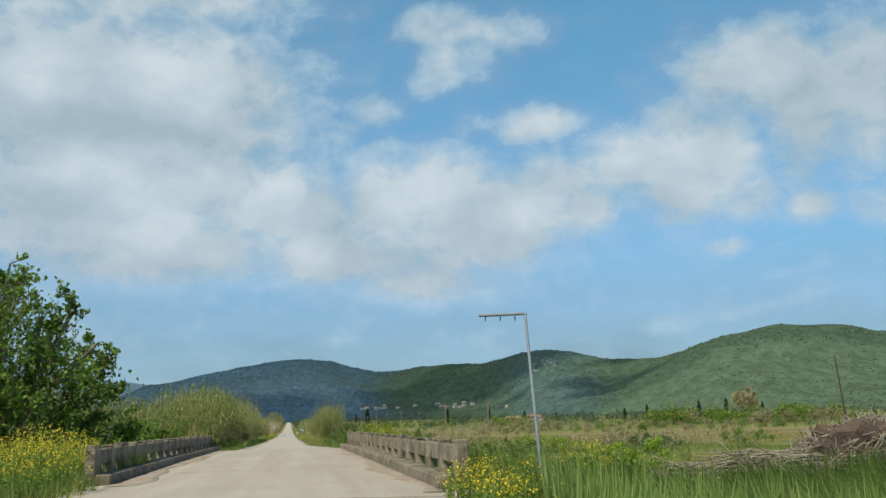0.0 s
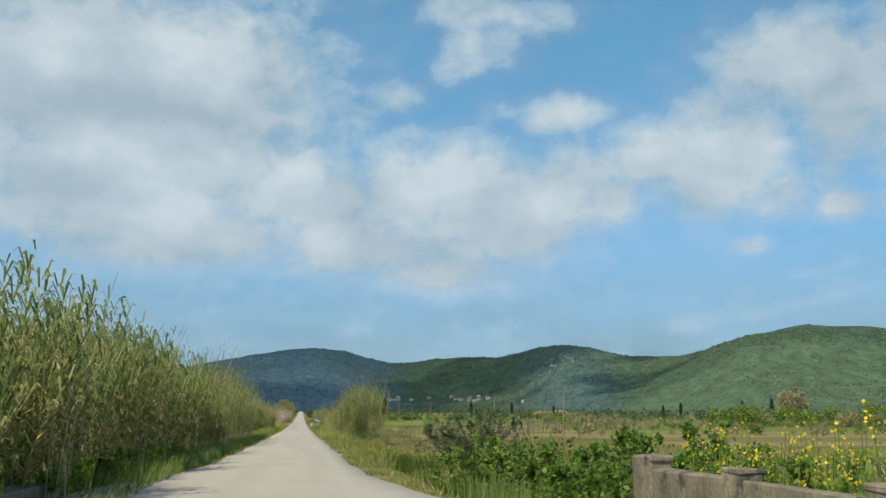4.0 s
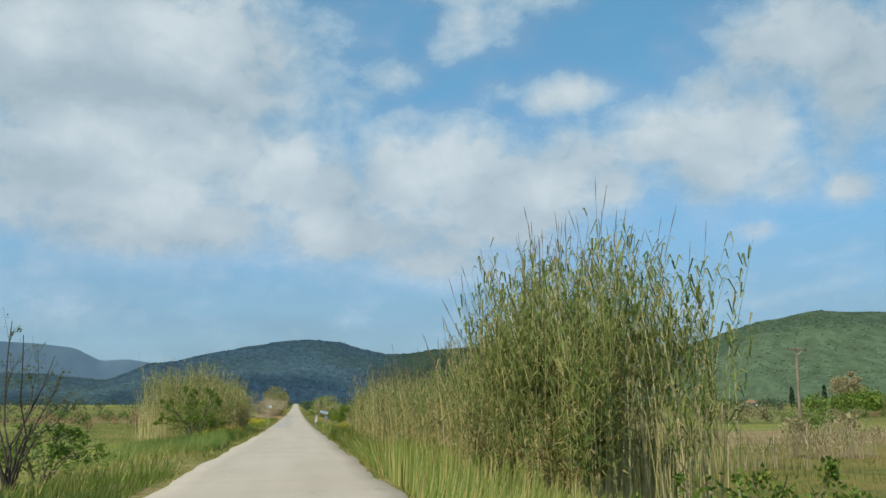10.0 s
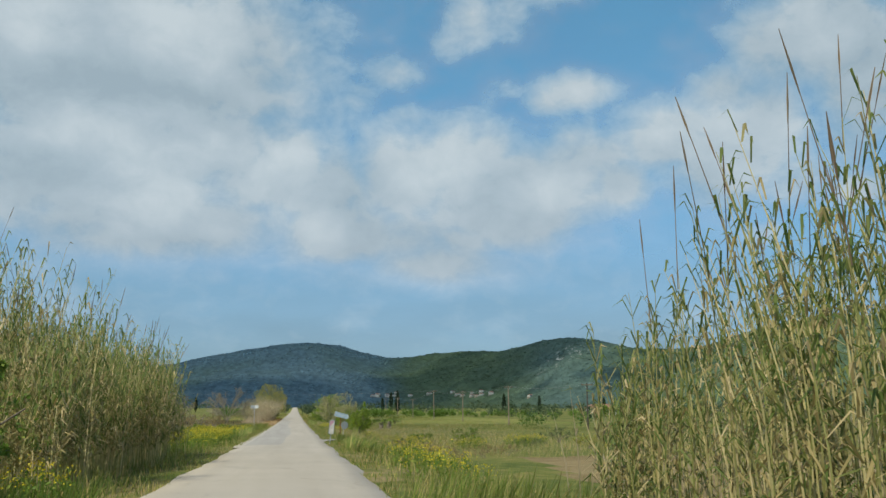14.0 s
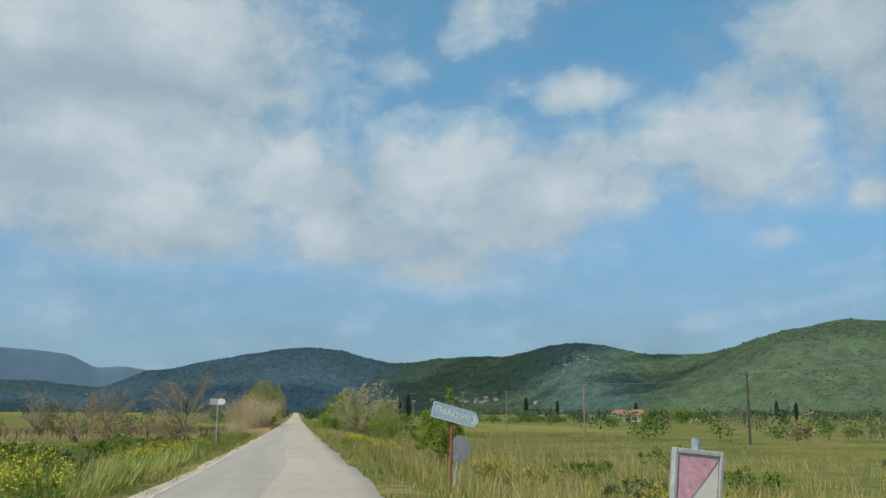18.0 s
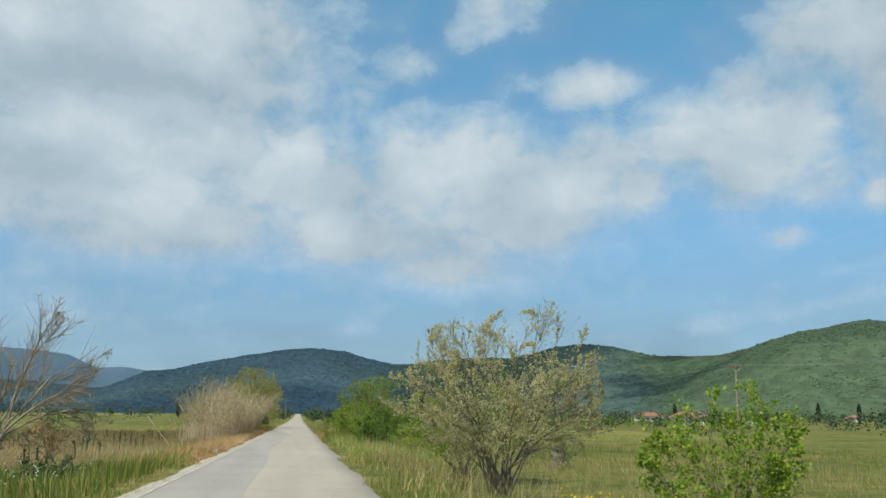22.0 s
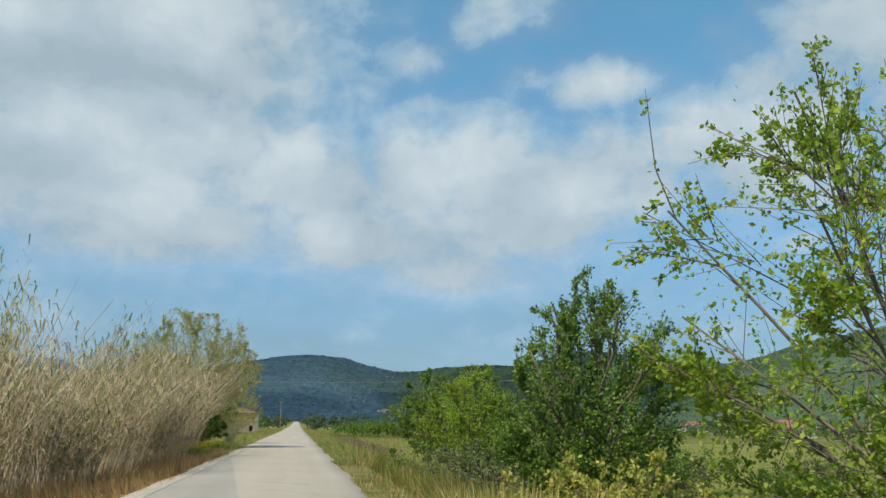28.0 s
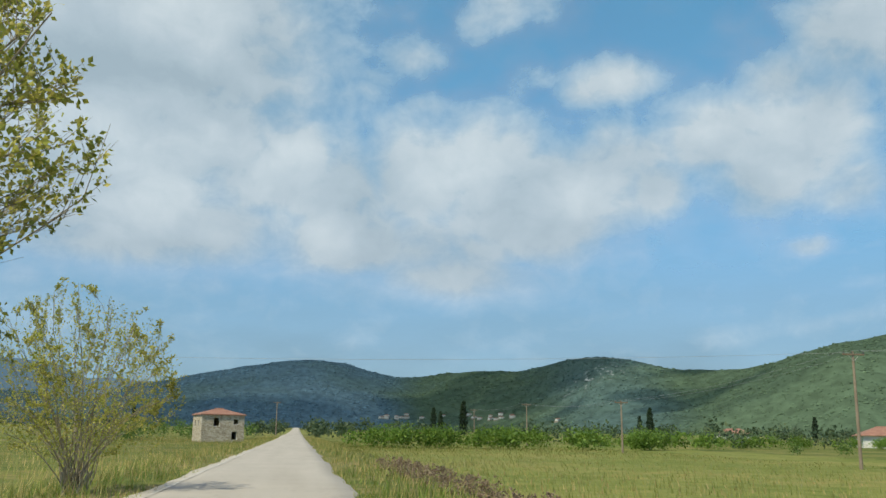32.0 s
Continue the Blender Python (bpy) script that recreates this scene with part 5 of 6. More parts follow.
        t0 = curve(foot, foot + [0, 0, 0.05 * h], foot * 1.4 + [0, 0, 0.10 * h], 0.02)
    reach = np.linalg.norm(tips - st, axis=1)[:, None]
    ctrl = st + (tips - st) * [0.28, 0.28, 0.0] + np.concatenate([np.zeros((n1, 2)), reach * (0.30 + 0.28 * up)], 1) * [1, 1, 1]
    l1 = curve(st, ctrl, tips, 0.018)
    l2 = forks(l1, n1 * (3 if low else 6), 0.22, 0.97, 0.50, up * 0.45, 0.75 * spread)
    nt3 = int(twigs * (1.0 if low else 1.6))
    l3 = forks(np.concatenate([l2, l2, l1]), nt3, 0.30, 1.0, 0.42, up * 0.40, 0.9 * spread)
    sh = forks(l1, max(shoots, 1), 0.72, 1.0, 0.42, 2.2, 0.35, 0.015, False)[:shoots]
    th = thick * h / 4
    tp = np.linspace(1, 0.62, k)
    geo = [tubes(t0, np.tile(th * tp * np.r_[1.35, np.ones(k - 1)], (len(t0), 1)), 7), tubes(l1, np.tile(th * 0.62 * np.linspace(1, 0.28, k), (n1, 1)), 5),
           tubes(l2[:, [0, 2, 5]], np.tile(th * 0.24 * np.array([1, 0.65, 0.3]), (len(l2), 1)), 3), tubes(l3[:, [0, 5]], np.tile(th * 0.11 * np.array([1, 0.35]), (len(l3), 1)), 3)]
    if shoots:
        geo.append(tubes(sh[:, [0, 2, 5]], np.tile(th * 0.2 * np.array([1, 0.7, 0.3]), (shoots, 1)), 3))
    o = thing(name, x, y, float(gz(x, y)) - 0.03, label, category)
    part("trunk", quads_mesh("trunk", *joined(*geo), [M[bark]], True), None, o)
    if nleaf:
        src = np.concatenate([l3, l3, l3, l2[len(l2) // 2:]] + [sh] * (4 if shoots else 0))
        # leaves sit in tufts along the twigs
        m = max(1, nleaf // 4)
        w = g.integers(0, len(src), m)
        f = g.beta(1.6, 1.0, m) * 0.98 * (k - 1)
        a = np.minimum(f.astype(int), k - 2)
        C = np.repeat(src[w, a] + (src[w, a + 1] - src[w, a]) * (f - a)[:, None], 4, 0) + g.normal(0, lsize * 0.42, (4 * m, 3))
        D = unit(np.repeat(unit(src[w, a + 1] - src[w, a]), 4, 0) * 0.7 + g.normal(size=(4 * m, 3)) * 0.7 - [0, 0, 0.1])
        if fill:
            # inner leaves, in lumps
            m = int(nleaf * fill)
            p = unit(g.normal(size=(m, 3)))
            q = g.random(m) ** 0.45 * 0.9 * lump(p)
            p = mid + p * q[:, None] * np.where(p[:, 2:3] < 0, axes * [1, 1, 0.9 * skirt / (1 - skirt)], axes)
            C, D = np.concatenate([C, p]), np.concatenate([D, unit(g.normal(size=(m, 3)))])
        C[:, 2] = np.maximum(C[:, 2], 0.05)
        L = lsize * g.uniform(0.6, 1.3, len(C))
        part("crown", quads_mesh("crown", *leaves(C, D, L, L * 0.33 * flat, g), [M[leafmat]]), None, o)
    return o


# by the bridge
tree("fig_tree", -12.2, 45, 13.0, 7.1, "dense green fig tree beside the stream", "orchard", 201, trunk=0.2, limbs=22, nleaf=27000, lsize=0.18, up=0.3, spread=1.0, twigs=900, flat=1.35, fill=0.35, skirt=0.42)
tree("shrub", -7.2, 41, 3.7, 2.8, "low green shrub below the parapet", "fig", 202, stems=6, limbs=12, nleaf=4500, lsize=0.12, category="bush")
tree("shrub", -7.9, 55, 4.0, 3.4, "green shrub below the parapet", "fig", 203, stems=6, limbs=12, nleaf=4500, lsize=0.14, category="bush")
for k, (x, y, h, r) in enumerate(((10.5, 31, 1.3, 1.7), (13.5, 37, 1.6, 2.2), (18, 42, 1.7, 2.6), (24, 46, 1.9, 3.0), (9.5, 39, 1.2, 1.6), (31, 48, 2.2, 3.2), (14.5, 62, 1.2, 2.6), (20, 72, 1.2, 2.6), (28, 80, 1.4, 2.6), (12, 70, 1.0, 2.0), (17, 84, 1.1, 2.2), (25, 66, 1.2, 2.4), (34, 70, 1.5, 2.8), (23, 90, 1.3, 2.4))):
    tree("shrub", x, y, h, r, "leafy green weeds in the stream-side meadow", ("bramble", "mulberry", "olive")[k % 3], 2100 + k, stems=8, limbs=10, nleaf=1700, lsize=0.12, twigs=120, category="bush")
for k, (x, y, h, r) in enumerate(((7.5, 263, 0.59, 1.1), (10, 268, 0.72, 1.4), (13, 262, 0.59, 1.3), (15, 272, 0.85, 1.7), (19, 266, 0.78, 1.8), (9, 277, 0.65, 1.3), (12, 281, 0.78, 1.5), (24, 276, 1.5, 2.0), (6.4, 271, 0.8, 0.9), (17, 284, 1.4, 1.8), (28, 268, 1.5, 2.2), (22, 260, 1.1, 1.6))):
    tree("shrub", x, y, h, r, "leafy weeds standing in the meadow", ("bramble", "olive", "willow")[k % 3], 2140 + k, stems=8, limbs=10, nleaf=1300, lsize=0.09, twigs=100, category="bush")
tree("shrub", 8.0, 66.5, 1.9, 2.4, "leafy green weeds behind the parapet's end", "bramble", 204, stems=8, limbs=12, nleaf=4500, lsize=0.11, category="bush")
tree("shrub", 5.2, 74, 1.7, 2.1, "leafy green weeds at the roadside", "bramble", 205, stems=8, limbs=12, nleaf=4000, lsize=0.10, category="bush")
for k, (x, y, h, r, m) in enumerate(((-7.0, 61.5, 2.9, 2.3, "fig"), (-6.6, 48, 3.8, 2.6, "bramble"), (-9.2, 64, 3.2, 2.8, "fig"), (-10.5, 57, 4.2, 2.9, "bramble"))):
    tree("shrub", x, y, h, r, "dense green shrub behind the parapet", m, 2160 + k, stems=8, limbs=12, nleaf=4200, lsize=0.14, twigs=160, category="bush")
for k, (x, y, h, r) in enumerate(((-5.0, 69.5, 1.3, 1.2), (-4.7, 73, 1.0, 1.1), (-4.8, 77, 1.2, 1.2), (-4.6, 82, 0.9, 1.1), (-4.7, 87, 1.0, 1.2), (-4.6, 93, 0.9, 1.1), (-4.6, 99, 0.9, 1.2))):
    tree("shrub", x, y, h, r, "bright green leafy weeds at the foot of the reeds", ("mulberry", "bramble")[k % 2], 2190 + k, stems=8, limbs=10, nleaf=2200, lsize=0.09, twigs=80, category="bush")
tree("shrub", 10.0, 55, 1.6, 2.6, "leafy green weeds below the bridge", "bramble", 206, stems=8, limbs=12, nleaf=4500, lsize=0.12, category="bush")
tree("shrub", 5.7, 83.5, 2.3, 2.0, "tall grey-green leafy weeds in the meadow", "olive", 207, stems=16, limbs=22, nleaf=20000, lsize=0.05, up=0.9, twigs=600, category="bush")
for k, (x, y, h, r) in enumerate(((6.9, 70.5, 2.1, 2.1), (5.1, 69.4, 1.3, 1.2), (9.5, 74, 2.0, 2.2), (5.9, 79, 1.5, 1.6))):
    tree("shrub", x, y, h, r, "lush fresh green weeds beyond the parapet", "orchard", 2400 + k, stems=9, limbs=14, nleaf=4200, lsize=0.11, twigs=180, category="bush")
tree("bare_sapling", 10.4, 96, 5.4, 1.7, "bare dead sapling with thin dark stems", "fig", 208, bark="darkbark", stems=9, limbs=7, nleaf=0, up=1.3, spread=0.35, thick=0.013, twigs=40)
tree("shrub", 6.2, 146, 1.5, 1.8, "green bramble in front of the reeds", "bramble", 209, stems=7, limbs=10, nleaf=3000, lsize=0.08, category="bush")
# left side
tree("bramble_bush", -5.4, 114, 1.7, 1.6, "dark green bramble at the reeds' foot", "fig", 211, stems=6, limbs=10, nleaf=2600, lsize=0.1, category="bush")
tree("bramble_bush", -6.5, 163.5, 1.7, 2.3, "dark green bramble beyond the reeds", "fig", 2170, stems=8, limbs=12, nleaf=3600, lsize=0.09, category="bush")
tree("bare_shrub", -6.6, 160.5, 4.6, 1.7, "half bare shrub beside the reeds", "olive", 212, bark="darkbark", stems=6, limbs=10, nleaf=1600, lsize=0.06, up=0.5, twigs=300, thick=0.05, category="bush")
tree("bramble_bush", -6.6, 206, 4.2, 3.0, "round green bramble bush in front of the reeds", "bramble", 213, stems=8, limbs=14, nleaf=11000, lsize=0.10, twigs=380, category="bush")
tree("bramble_bush", -13.0, 176, 1.2, 2.4, "low green bush in the field", "fig", 214, stems=8, limbs=10, nleaf=3000, lsize=0.1, category="bush")
for k, (x, y, h, r) in enumerate(((-8.9, 328.4, 5.9, 3.9), (-15.8, 333, 5.2, 3.0), (-20.4, 327, 4.7, 1.6), (-26, 318, 4.6, 2.4))):
    tree("bare_tree", x, y, h, r, "leafless pale grey-brown mulberry tree", "olive", 220 + k, bark="twig", trunk=0.2, limbs=17, nleaf=0, up=0.45, spread=1.0, twigs=1300, thick=0.055, skirt=0.48)
for k, (x, y, h, r) in enumerate(((-17.6, 328, 3.9, 2.6), (-10.5, 330, 2.6, 2.0), (-24, 322, 2.6, 2.2), (-11, 345, 2.0, 2.0), (-27, 316, 2.4, 2.2))):
    tree("bush", x, y, h, r, "brown leafless bush under the bare trees", "russet", 2260 + k, bark="twig", stems=9, limbs=12, nleaf=3600, lsize=0.07, twigs=260, category="bush")
for k, (x, y, h, r) in enumerate(((-6.0, 272, 0.9, 1.1), (-7.6, 278, 1.0, 1.3), (-5.6, 285, 0.9, 1.0), (-8.2, 290, 1.1, 1.4), (-6.4, 296, 1.0, 1.2), (-10, 283, 1.2, 1.5), (-6.2, 303, 0.9, 1.2), (-7.8, 309, 1.0, 1.4), (-5.6, 314, 0.8, 1.1), (-8.4, 319, 0.9, 1.4), (-6.0, 324, 0.8, 1.2), (-11, 312, 1.0, 1.6))):
    tree("shrub", x, y, h, r, "grey-green leafy weeds in the verge", ("olive", "bramble")[k % 2], 2180 + k, stems=8, limbs=10, nleaf=1500, lsize=0.11, twigs=80, category="bush")
tree("bush", -16, 336, 2.4, 2.6, "brown leafless bush in the field", "russet", 226, bark="twig", stems=9, limbs=14, nleaf=1800, lsize=0.09, category="bush")
tree("bush", -13.5, 340, 2.4, 2.6, "brown leafless bush beside the vines", "russet", 227, bark="twig", stems=9, limbs=14, nleaf=1500, lsize=0.09, category="bush")
tree("budding_tree", -6.4, 434, 5.6, 2.8, "pale yellow-green budding tree above dry reeds", "willow", 231, trunk=0.2, limbs=9, nleaf=7500, lsize=0.09, twigs=420)
tree("willow_tree", -5.6, 440.0, 9.2, 4.5, "yellow-green budding tree overhanging the road", "willow", 232, bark="twig", stems=7, limbs=34, nleaf=34000, lsize=0.085, up=0.6, spread=0.7, twigs=1500, thick=0.024, fill=0.25)
tree("ivy_bush", -5.4, 440.6, 4.4, 2.4, "green ivy-clad bush under the tree", "bramble", 233, stems=7, limbs=14, nleaf=15000, lsize=0.085, fill=1.2, category="bush")
tree("budding_shrub", -4.4, 454, 5.4, 2.7, "sparse yellow-green budding shrub beside the road", "willow", 234, bark="twig", stems=18, limbs=40, nleaf=26000, lsize=0.055, up=0.6, spread=0.8, thick=0.022, twigs=1200, category="bush")
# right side
tree("young_tree", 6.6, 284.4, 2.9, 1.3, "small bright green bushy tree in the meadow", "mulberry", 241, trunk=0.15, limbs=14, nleaf=9500, lsize=0.07, up=0.3, twigs=420, fill=0.3, skirt=0.46, category="tree")
tree("young_tree", 6.95, 284.5, 3.9, 0.3, "tall leafy leader shoot of a young tree", "mulberry", 242, stems=3, limbs=4, nleaf=1600, lsize=0.08, up=1.5, spread=0.25, twigs=30, thick=0.03)
tree("willow_tree", 5.9, 320.6, 5.1, 3.2, "spreading yellow-green budding tree with many stems", "budding", 243, bark="bark", stems=7, limbs=26, nleaf=50000, lsize=0.042, up=0.45, spread=0.8, twigs=1500, thick=0.030, fill=0.12, skirt=0.46)
tree("sapling", 6.32, 307.7, 2.75, 1.25, "leafy light green sapling", "mulberry", 244, stems=5, limbs=16, nleaf=5600, lsize=0.062, up=0.6, spread=0.9, thick=0.022, twigs=240, fill=0.02, shoots=4)
tree("mulberry_tree", 6.9, 332.6, 3.9, 3.0, "light green spreading mulberry tree", "mulberry", 245, stems=7, limbs=22, nleaf=20000, lsize=0.072, up=0.4, spread=1.0, twigs=600, thick=0.036, fill=0.04, skirt=0.5, shoots=16)
for k, (x, y, h, r, m) in enumerate(((5.2, 355.5, 2.6, 1.35, "orchard"), (4.9, 372, 3.3, 2.0, "mulberry"), (7.0, 374, 2.6, 1.8, "bramble"))):
    tree("hedge_bush", x, y, h, r, "dense fresh green hedge bush beside the road", m, 250 + k, stems=8, limbs=14, nleaf=11000, lsize=0.08, up=0.45, twigs=420, category="bush")
tree("mulberry_tree", 7.2, 383.9, 6.35, 3.5, "light green mulberry with long upright shoots", "mulberry", 2613, stems=4, limbs=18, nleaf=36000, lsize=0.066, up=0.3, spread=1.0, twigs=900, thick=0.042, fill=0.08, skirt=0.54, shoots=12)
tree("pear_tree", 7.45, 397.8, 5.9, 2.6, "dense mid green upright tree", "orchard", 262, fill=0.7, stems=4, limbs=22, nleaf=26000, lsize=0.085, up=0.7, spread=0.7, twigs=900, skirt=0.28, shoots=6)
for k, (x, y) in enumerate(((7.6, 388), (9.0, 392), (9.6, 400), (8.0, 404), (5.2, 408), (10.5, 408))):
    tree("bramble_bush", x, y, 1.3 + 0.2 * (k % 3), 2.1, "tangled brown and green bramble in the verge", ("russet", "bramble", "willow")[k % 3], 290 + k, stems=7, limbs=10, nleaf=2200, lsize=0.08, category="bush")
for k in range(9):
    tree("bramble_bush", 8.5 + 1.7 * k, 409 + 1.5 * math.sin(k * 2.1), 1.5 + 0.5 * math.sin(k * 3.3), 1.7, "tangled brown-green bramble along the crop's edge", ("olive", "fig", "fig")[k % 3], 2900 + k, stems=6, limbs=10, nleaf=2600, lsize=0.09, twigs=160, category="bush")
tree("bramble_bush", 5.6, 391, 1.6, 2.2, "brown and green bramble at the roadside", "willow", 263, stems=8, limbs=12, nleaf=3200, lsize=0.08, category="bush")
tree("bramble_bush", 6.0, 403, 1.7, 2.4, "brown-green bramble at the roadside", "olive", 264, stems=8, limbs=12, nleaf=3600, lsize=0.08, category="bush")
tree("round_bush", 7.8, 419.5, 5.0, 3.65, "round dark green roadside bush", "fig", 2652, stems=7, limbs=24, fill=1.1, nleaf=26000, lsize=0.085, up=0.35, twigs=1200, skirt=0.5, category="bush")
tree("round_bush", 6.5, 409.6, 4.2, 1.85, "bright yellow-green upright roadside bush", "mulberry", 266, stems=7, limbs=16, nleaf=20000, lsize=0.07, up=0.8, fill=0.7, skirt=0.45, twigs=800, shoots=10, category="bush")
for k, (x, y) in enumerate(((6.3, 438), (6.2, 441), (6.0, 444), (5.9, 447), (5.7, 450), (5.9, 453), (5.6, 456), (5.8, 459), (5.4, 462), (5.6, 465), (5.3, 468), (5.5, 471), (5.2, 474), (5.3, 477))):
    tree("dead_weeds", x, y, 0.75, 1.1, "dark brown dead weeds along the crop's edge", "plume", 280 + k, bark="twig", stems=14, limbs=12, nleaf=900, lsize=0.07, thick=0.02, twigs=120, category="weeds")


for k, (x, y) in enumerate(((4.4, 239), (5.6, 241), (7.2, 240), (9.0, 242), (6.2, 245), (8.4, 247), (11, 244), (13, 247))):
    tree("dead_weeds", x, y, 0.75 + 0.1 * (k % 3), 1.1, "brown dead weeds among the verge grass", "russet", 2300 + k, bark="twig", stems=14, limbs=12, nleaf=700, lsize=0.06, thick=0.02, twigs=140, category="weeds")


def stump(x, y, seed):
    """A pollarded trunk: tapered, knobbly, with a swollen head and fresh shoots."""
    r = np.random.default_rng(seed)
    o = thing("pollard_stump", x, y, float(gz(x, y)) - 0.05, "thick grey pollarded mulberry stump with fresh shoots", "tree stump", "stumps along the meadow")
    bm = bmesh.new()
    bmesh.ops.create_cone(bm, cap_ends=True, segments=12, radius1=0.48, radius2=0.34, depth=1.2)
    bmesh.ops.subdivide_edges(bm, edges=[e for e in bm.edges if abs(e.verts[0].co.z - e.verts[1].co.z) > 0.5], cuts=6)
    for v in bm.verts:
        f = v.co.z / 1.2 + 0.5
        k = 1 - 0.25 * math.sin(math.pi * min(f * 1.15, 1)) + 0.1 * max(f - 0.75, 0) + 0.45 * noise.noise(v.co * 2.6 + Vector((seed, 0, 0)))
        v.co = Vector((v.co.x * k + 0.1 * f, v.co.y * k, v.co.z + 0.58 + 0.16 * noise.noise(v.co * 5)))
    part("trunk", bm, M["bark"], o)
    n = 22
    d = unit(np.stack([r.normal(0, 0.7, n), r.normal(0, 0.5, n), np.full(n, 0.8)], -1)) * r.uniform(0.25, 0.7, n)[:, None]
    s = np.stack([0.1 + r.normal(0, 0.12, n), r.normal(0, 0.12, n), r.uniform(0.9, 1.15, n)], -1)
    part("shoots", quads_mesh("shoots", *tubes(np.stack([s, s + d], 1), np.tile([[0.012, 0.006]], (n, 1)), 4), [M["twig"]]), None, o)
    C = np.repeat(s, 40, 0) + np.repeat(d, 40, 0) * r.uniform(-0.6, 1, (n * 40, 1)) + r.normal(0, 0.09, (n * 40, 3))
    L = r.uniform(0.06, 0.11, n * 40)
    part("crown", quads_mesh("crown", *leaves(C, unit(r.normal(size=C.shape)), L, L * 0.35, r), [M["mulberry"]]), None, o)


for k, (x, y) in enumerate(((13.7, 345), (15.6, 352))):
    stump(x, y, 270 + k)



# ---- distant trees ----
def belt(name, spots, label, mat, seed, n=70, leafsize=0.9):
    """Rows of far trees and bushes, too many to count."""
    g = np.random.default_rng(seed)
    S = np.array(spots, float)
    idx = np.repeat(np.arange(len(S)), n)
    d = unit(g.normal(size=(len(idx), 3)))
    q = g.random(len(idx)) ** 0.4
    lump = 0.75 + 0.35 * np.sin(d[:, 0] * 4 + idx) * np.sin(d[:, 2] * 5 + idx * 2.1)
    wide = np.where(d[:, 2] < 0, 1 / np.maximum(np.sqrt(1 - d[:, 2] ** 2), 0.45), 1.0) * q * lump
    C = np.stack([S[idx, 0] + d[:, 0] * wide * S[idx, 2], S[idx, 1] + d[:, 1] * wide * S[idx, 2],
                  gz(S[idx, 0], S[idx, 1]) + S[idx, 3] * np.maximum(0.5 + 0.5 * d[:, 2] * q * np.where(d[:, 2] < 0, 1.15, lump), 0.02)], -1)
    L = leafsize * g.uniform(0.5, 1.2, len(idx)) * (S[idx, 3] / 5)
    # larger leaves fill the heart of each bush
    m = n // 3
    k = np.repeat(np.arange(len(S)), m)
    d = unit(g.normal(size=(len(k), 3))) * (0.62 * g.random(len(k)) ** 0.5)[:, None]
    Ci = np.stack([S[k, 0] + d[:, 0] * S[k, 2], S[k, 1] + d[:, 1] * S[k, 2], gz(S[k, 0], S[k, 1]) + S[k, 3] * (0.42 + 0.55 * d[:, 2])], -1)
    Li = 0.19 * S[k, 2] * g.uniform(0.6, 1.1, len(k))
    heart = leaves(Ci, unit(g.normal(size=Ci.shape)), Li, Li * 0.4, g)
    return tagged(part(name, quads_mesh(name, *joined(leaves(C, unit(g.normal(size=C.shape)), L, L * 0.4, g), heart), [M[mat]])), label, "trees", kind="stuff")


g = np.random.default_rng(77)


def scatter(x0, x1, y0, y1, n, h0, h1):
    h = g.uniform(h0, h1, n)
    return np.stack([g.uniform(x0, x1, n), g.uniform(y0, y1, n), h * g.uniform(0.45, 0.8, n), h], -1)


def line(x0, y0, x1, y1, n, h0, h1):
    """Bushes grown together along a field's edge."""
    t, h = np.sort(g.random(n)), g.uniform(h0, h1, n)
    return np.stack([x0 + (x1 - x0) * t + g.normal(0, 1.2, n), y0 + (y1 - y0) * t + g.normal(0, 1.6, n), h * g.uniform(0.6, 0.95, n), h], -1)


belt("hedgerow", np.concatenate([line(9, 572, 70, 590, 46, 3.0, 4.4), line(50, 600, 150, 640, 44, 2.2, 3.8)]), "row of bright green orchard trees across the field", "orchard", 301, 320, 0.29)
belt("far_trees", np.concatenate([scatter(60, 500, 420, 700, 150, 3, 7), scatter(-400, -60, 450, 800, 110, 3, 7), scatter(8, 400, 650, 1000, 170, 3, 8)]), "scattered trees and bushes between the fields", "farleaf", 302, 60, 0.75)
belt("far_woods", np.concatenate([scatter(-900, -10, 900, 1500, 260, 4, 9), scatter(10, 1100, 900, 1600, 420, 4, 9), scatter(-700, 2000, 1700, 3200, 420, 5, 10)]), "dark olive groves at the foot of the hills", "farleaf", 303, 24, 1.2)
belt("roadside_trees", np.concatenate([scatter(-14, -5, 700, 1100, 24, 3, 6), scatter(5, 16, 660, 1100, 30, 3, 6)]), "trees lining the far road", "farleaf", 304, 90, 0.9)
belt("field_trees", np.concatenate([scatter(150, 235, 385, 425, 30, 6, 10), scatter(60, 84, 300, 330, 6, 4, 6), scatter(115, 133, 550, 566, 9, 5.5, 7)]), "round green trees and bushes along a far field edge", "bramble", 311, 330, 0.42)
belt("straw_bushes", np.concatenate([scatter(140, 228, 372, 395, 13, 5, 8), scatter(58, 82, 290, 310, 6, 4, 6)]), "pale straw-coloured bushes along a far field edge", "farstraw", 312, 420, 0.26)
belt("brown_bushes", np.concatenate([scatter(70, 160, 330, 420, 12, 1.5, 3.0), scatter(-60, -14, 250, 330, 24, 1.5, 3.2), scatter(-60, -16, 345, 440, 20, 1.2, 2.8)]), "brown half-leafless bushes and dead weeds in the fields", "russet", 307, 360, 0.22)
belt("field_hedge", np.concatenate([line(32, 222, 250, 252, 50, 1.2, 2.9), line(36, 345, 230, 392, 62, 1.8, 3.8)]), "dense dark green hedge bushes across the fields", "hedge", 308, 220, 0.30)
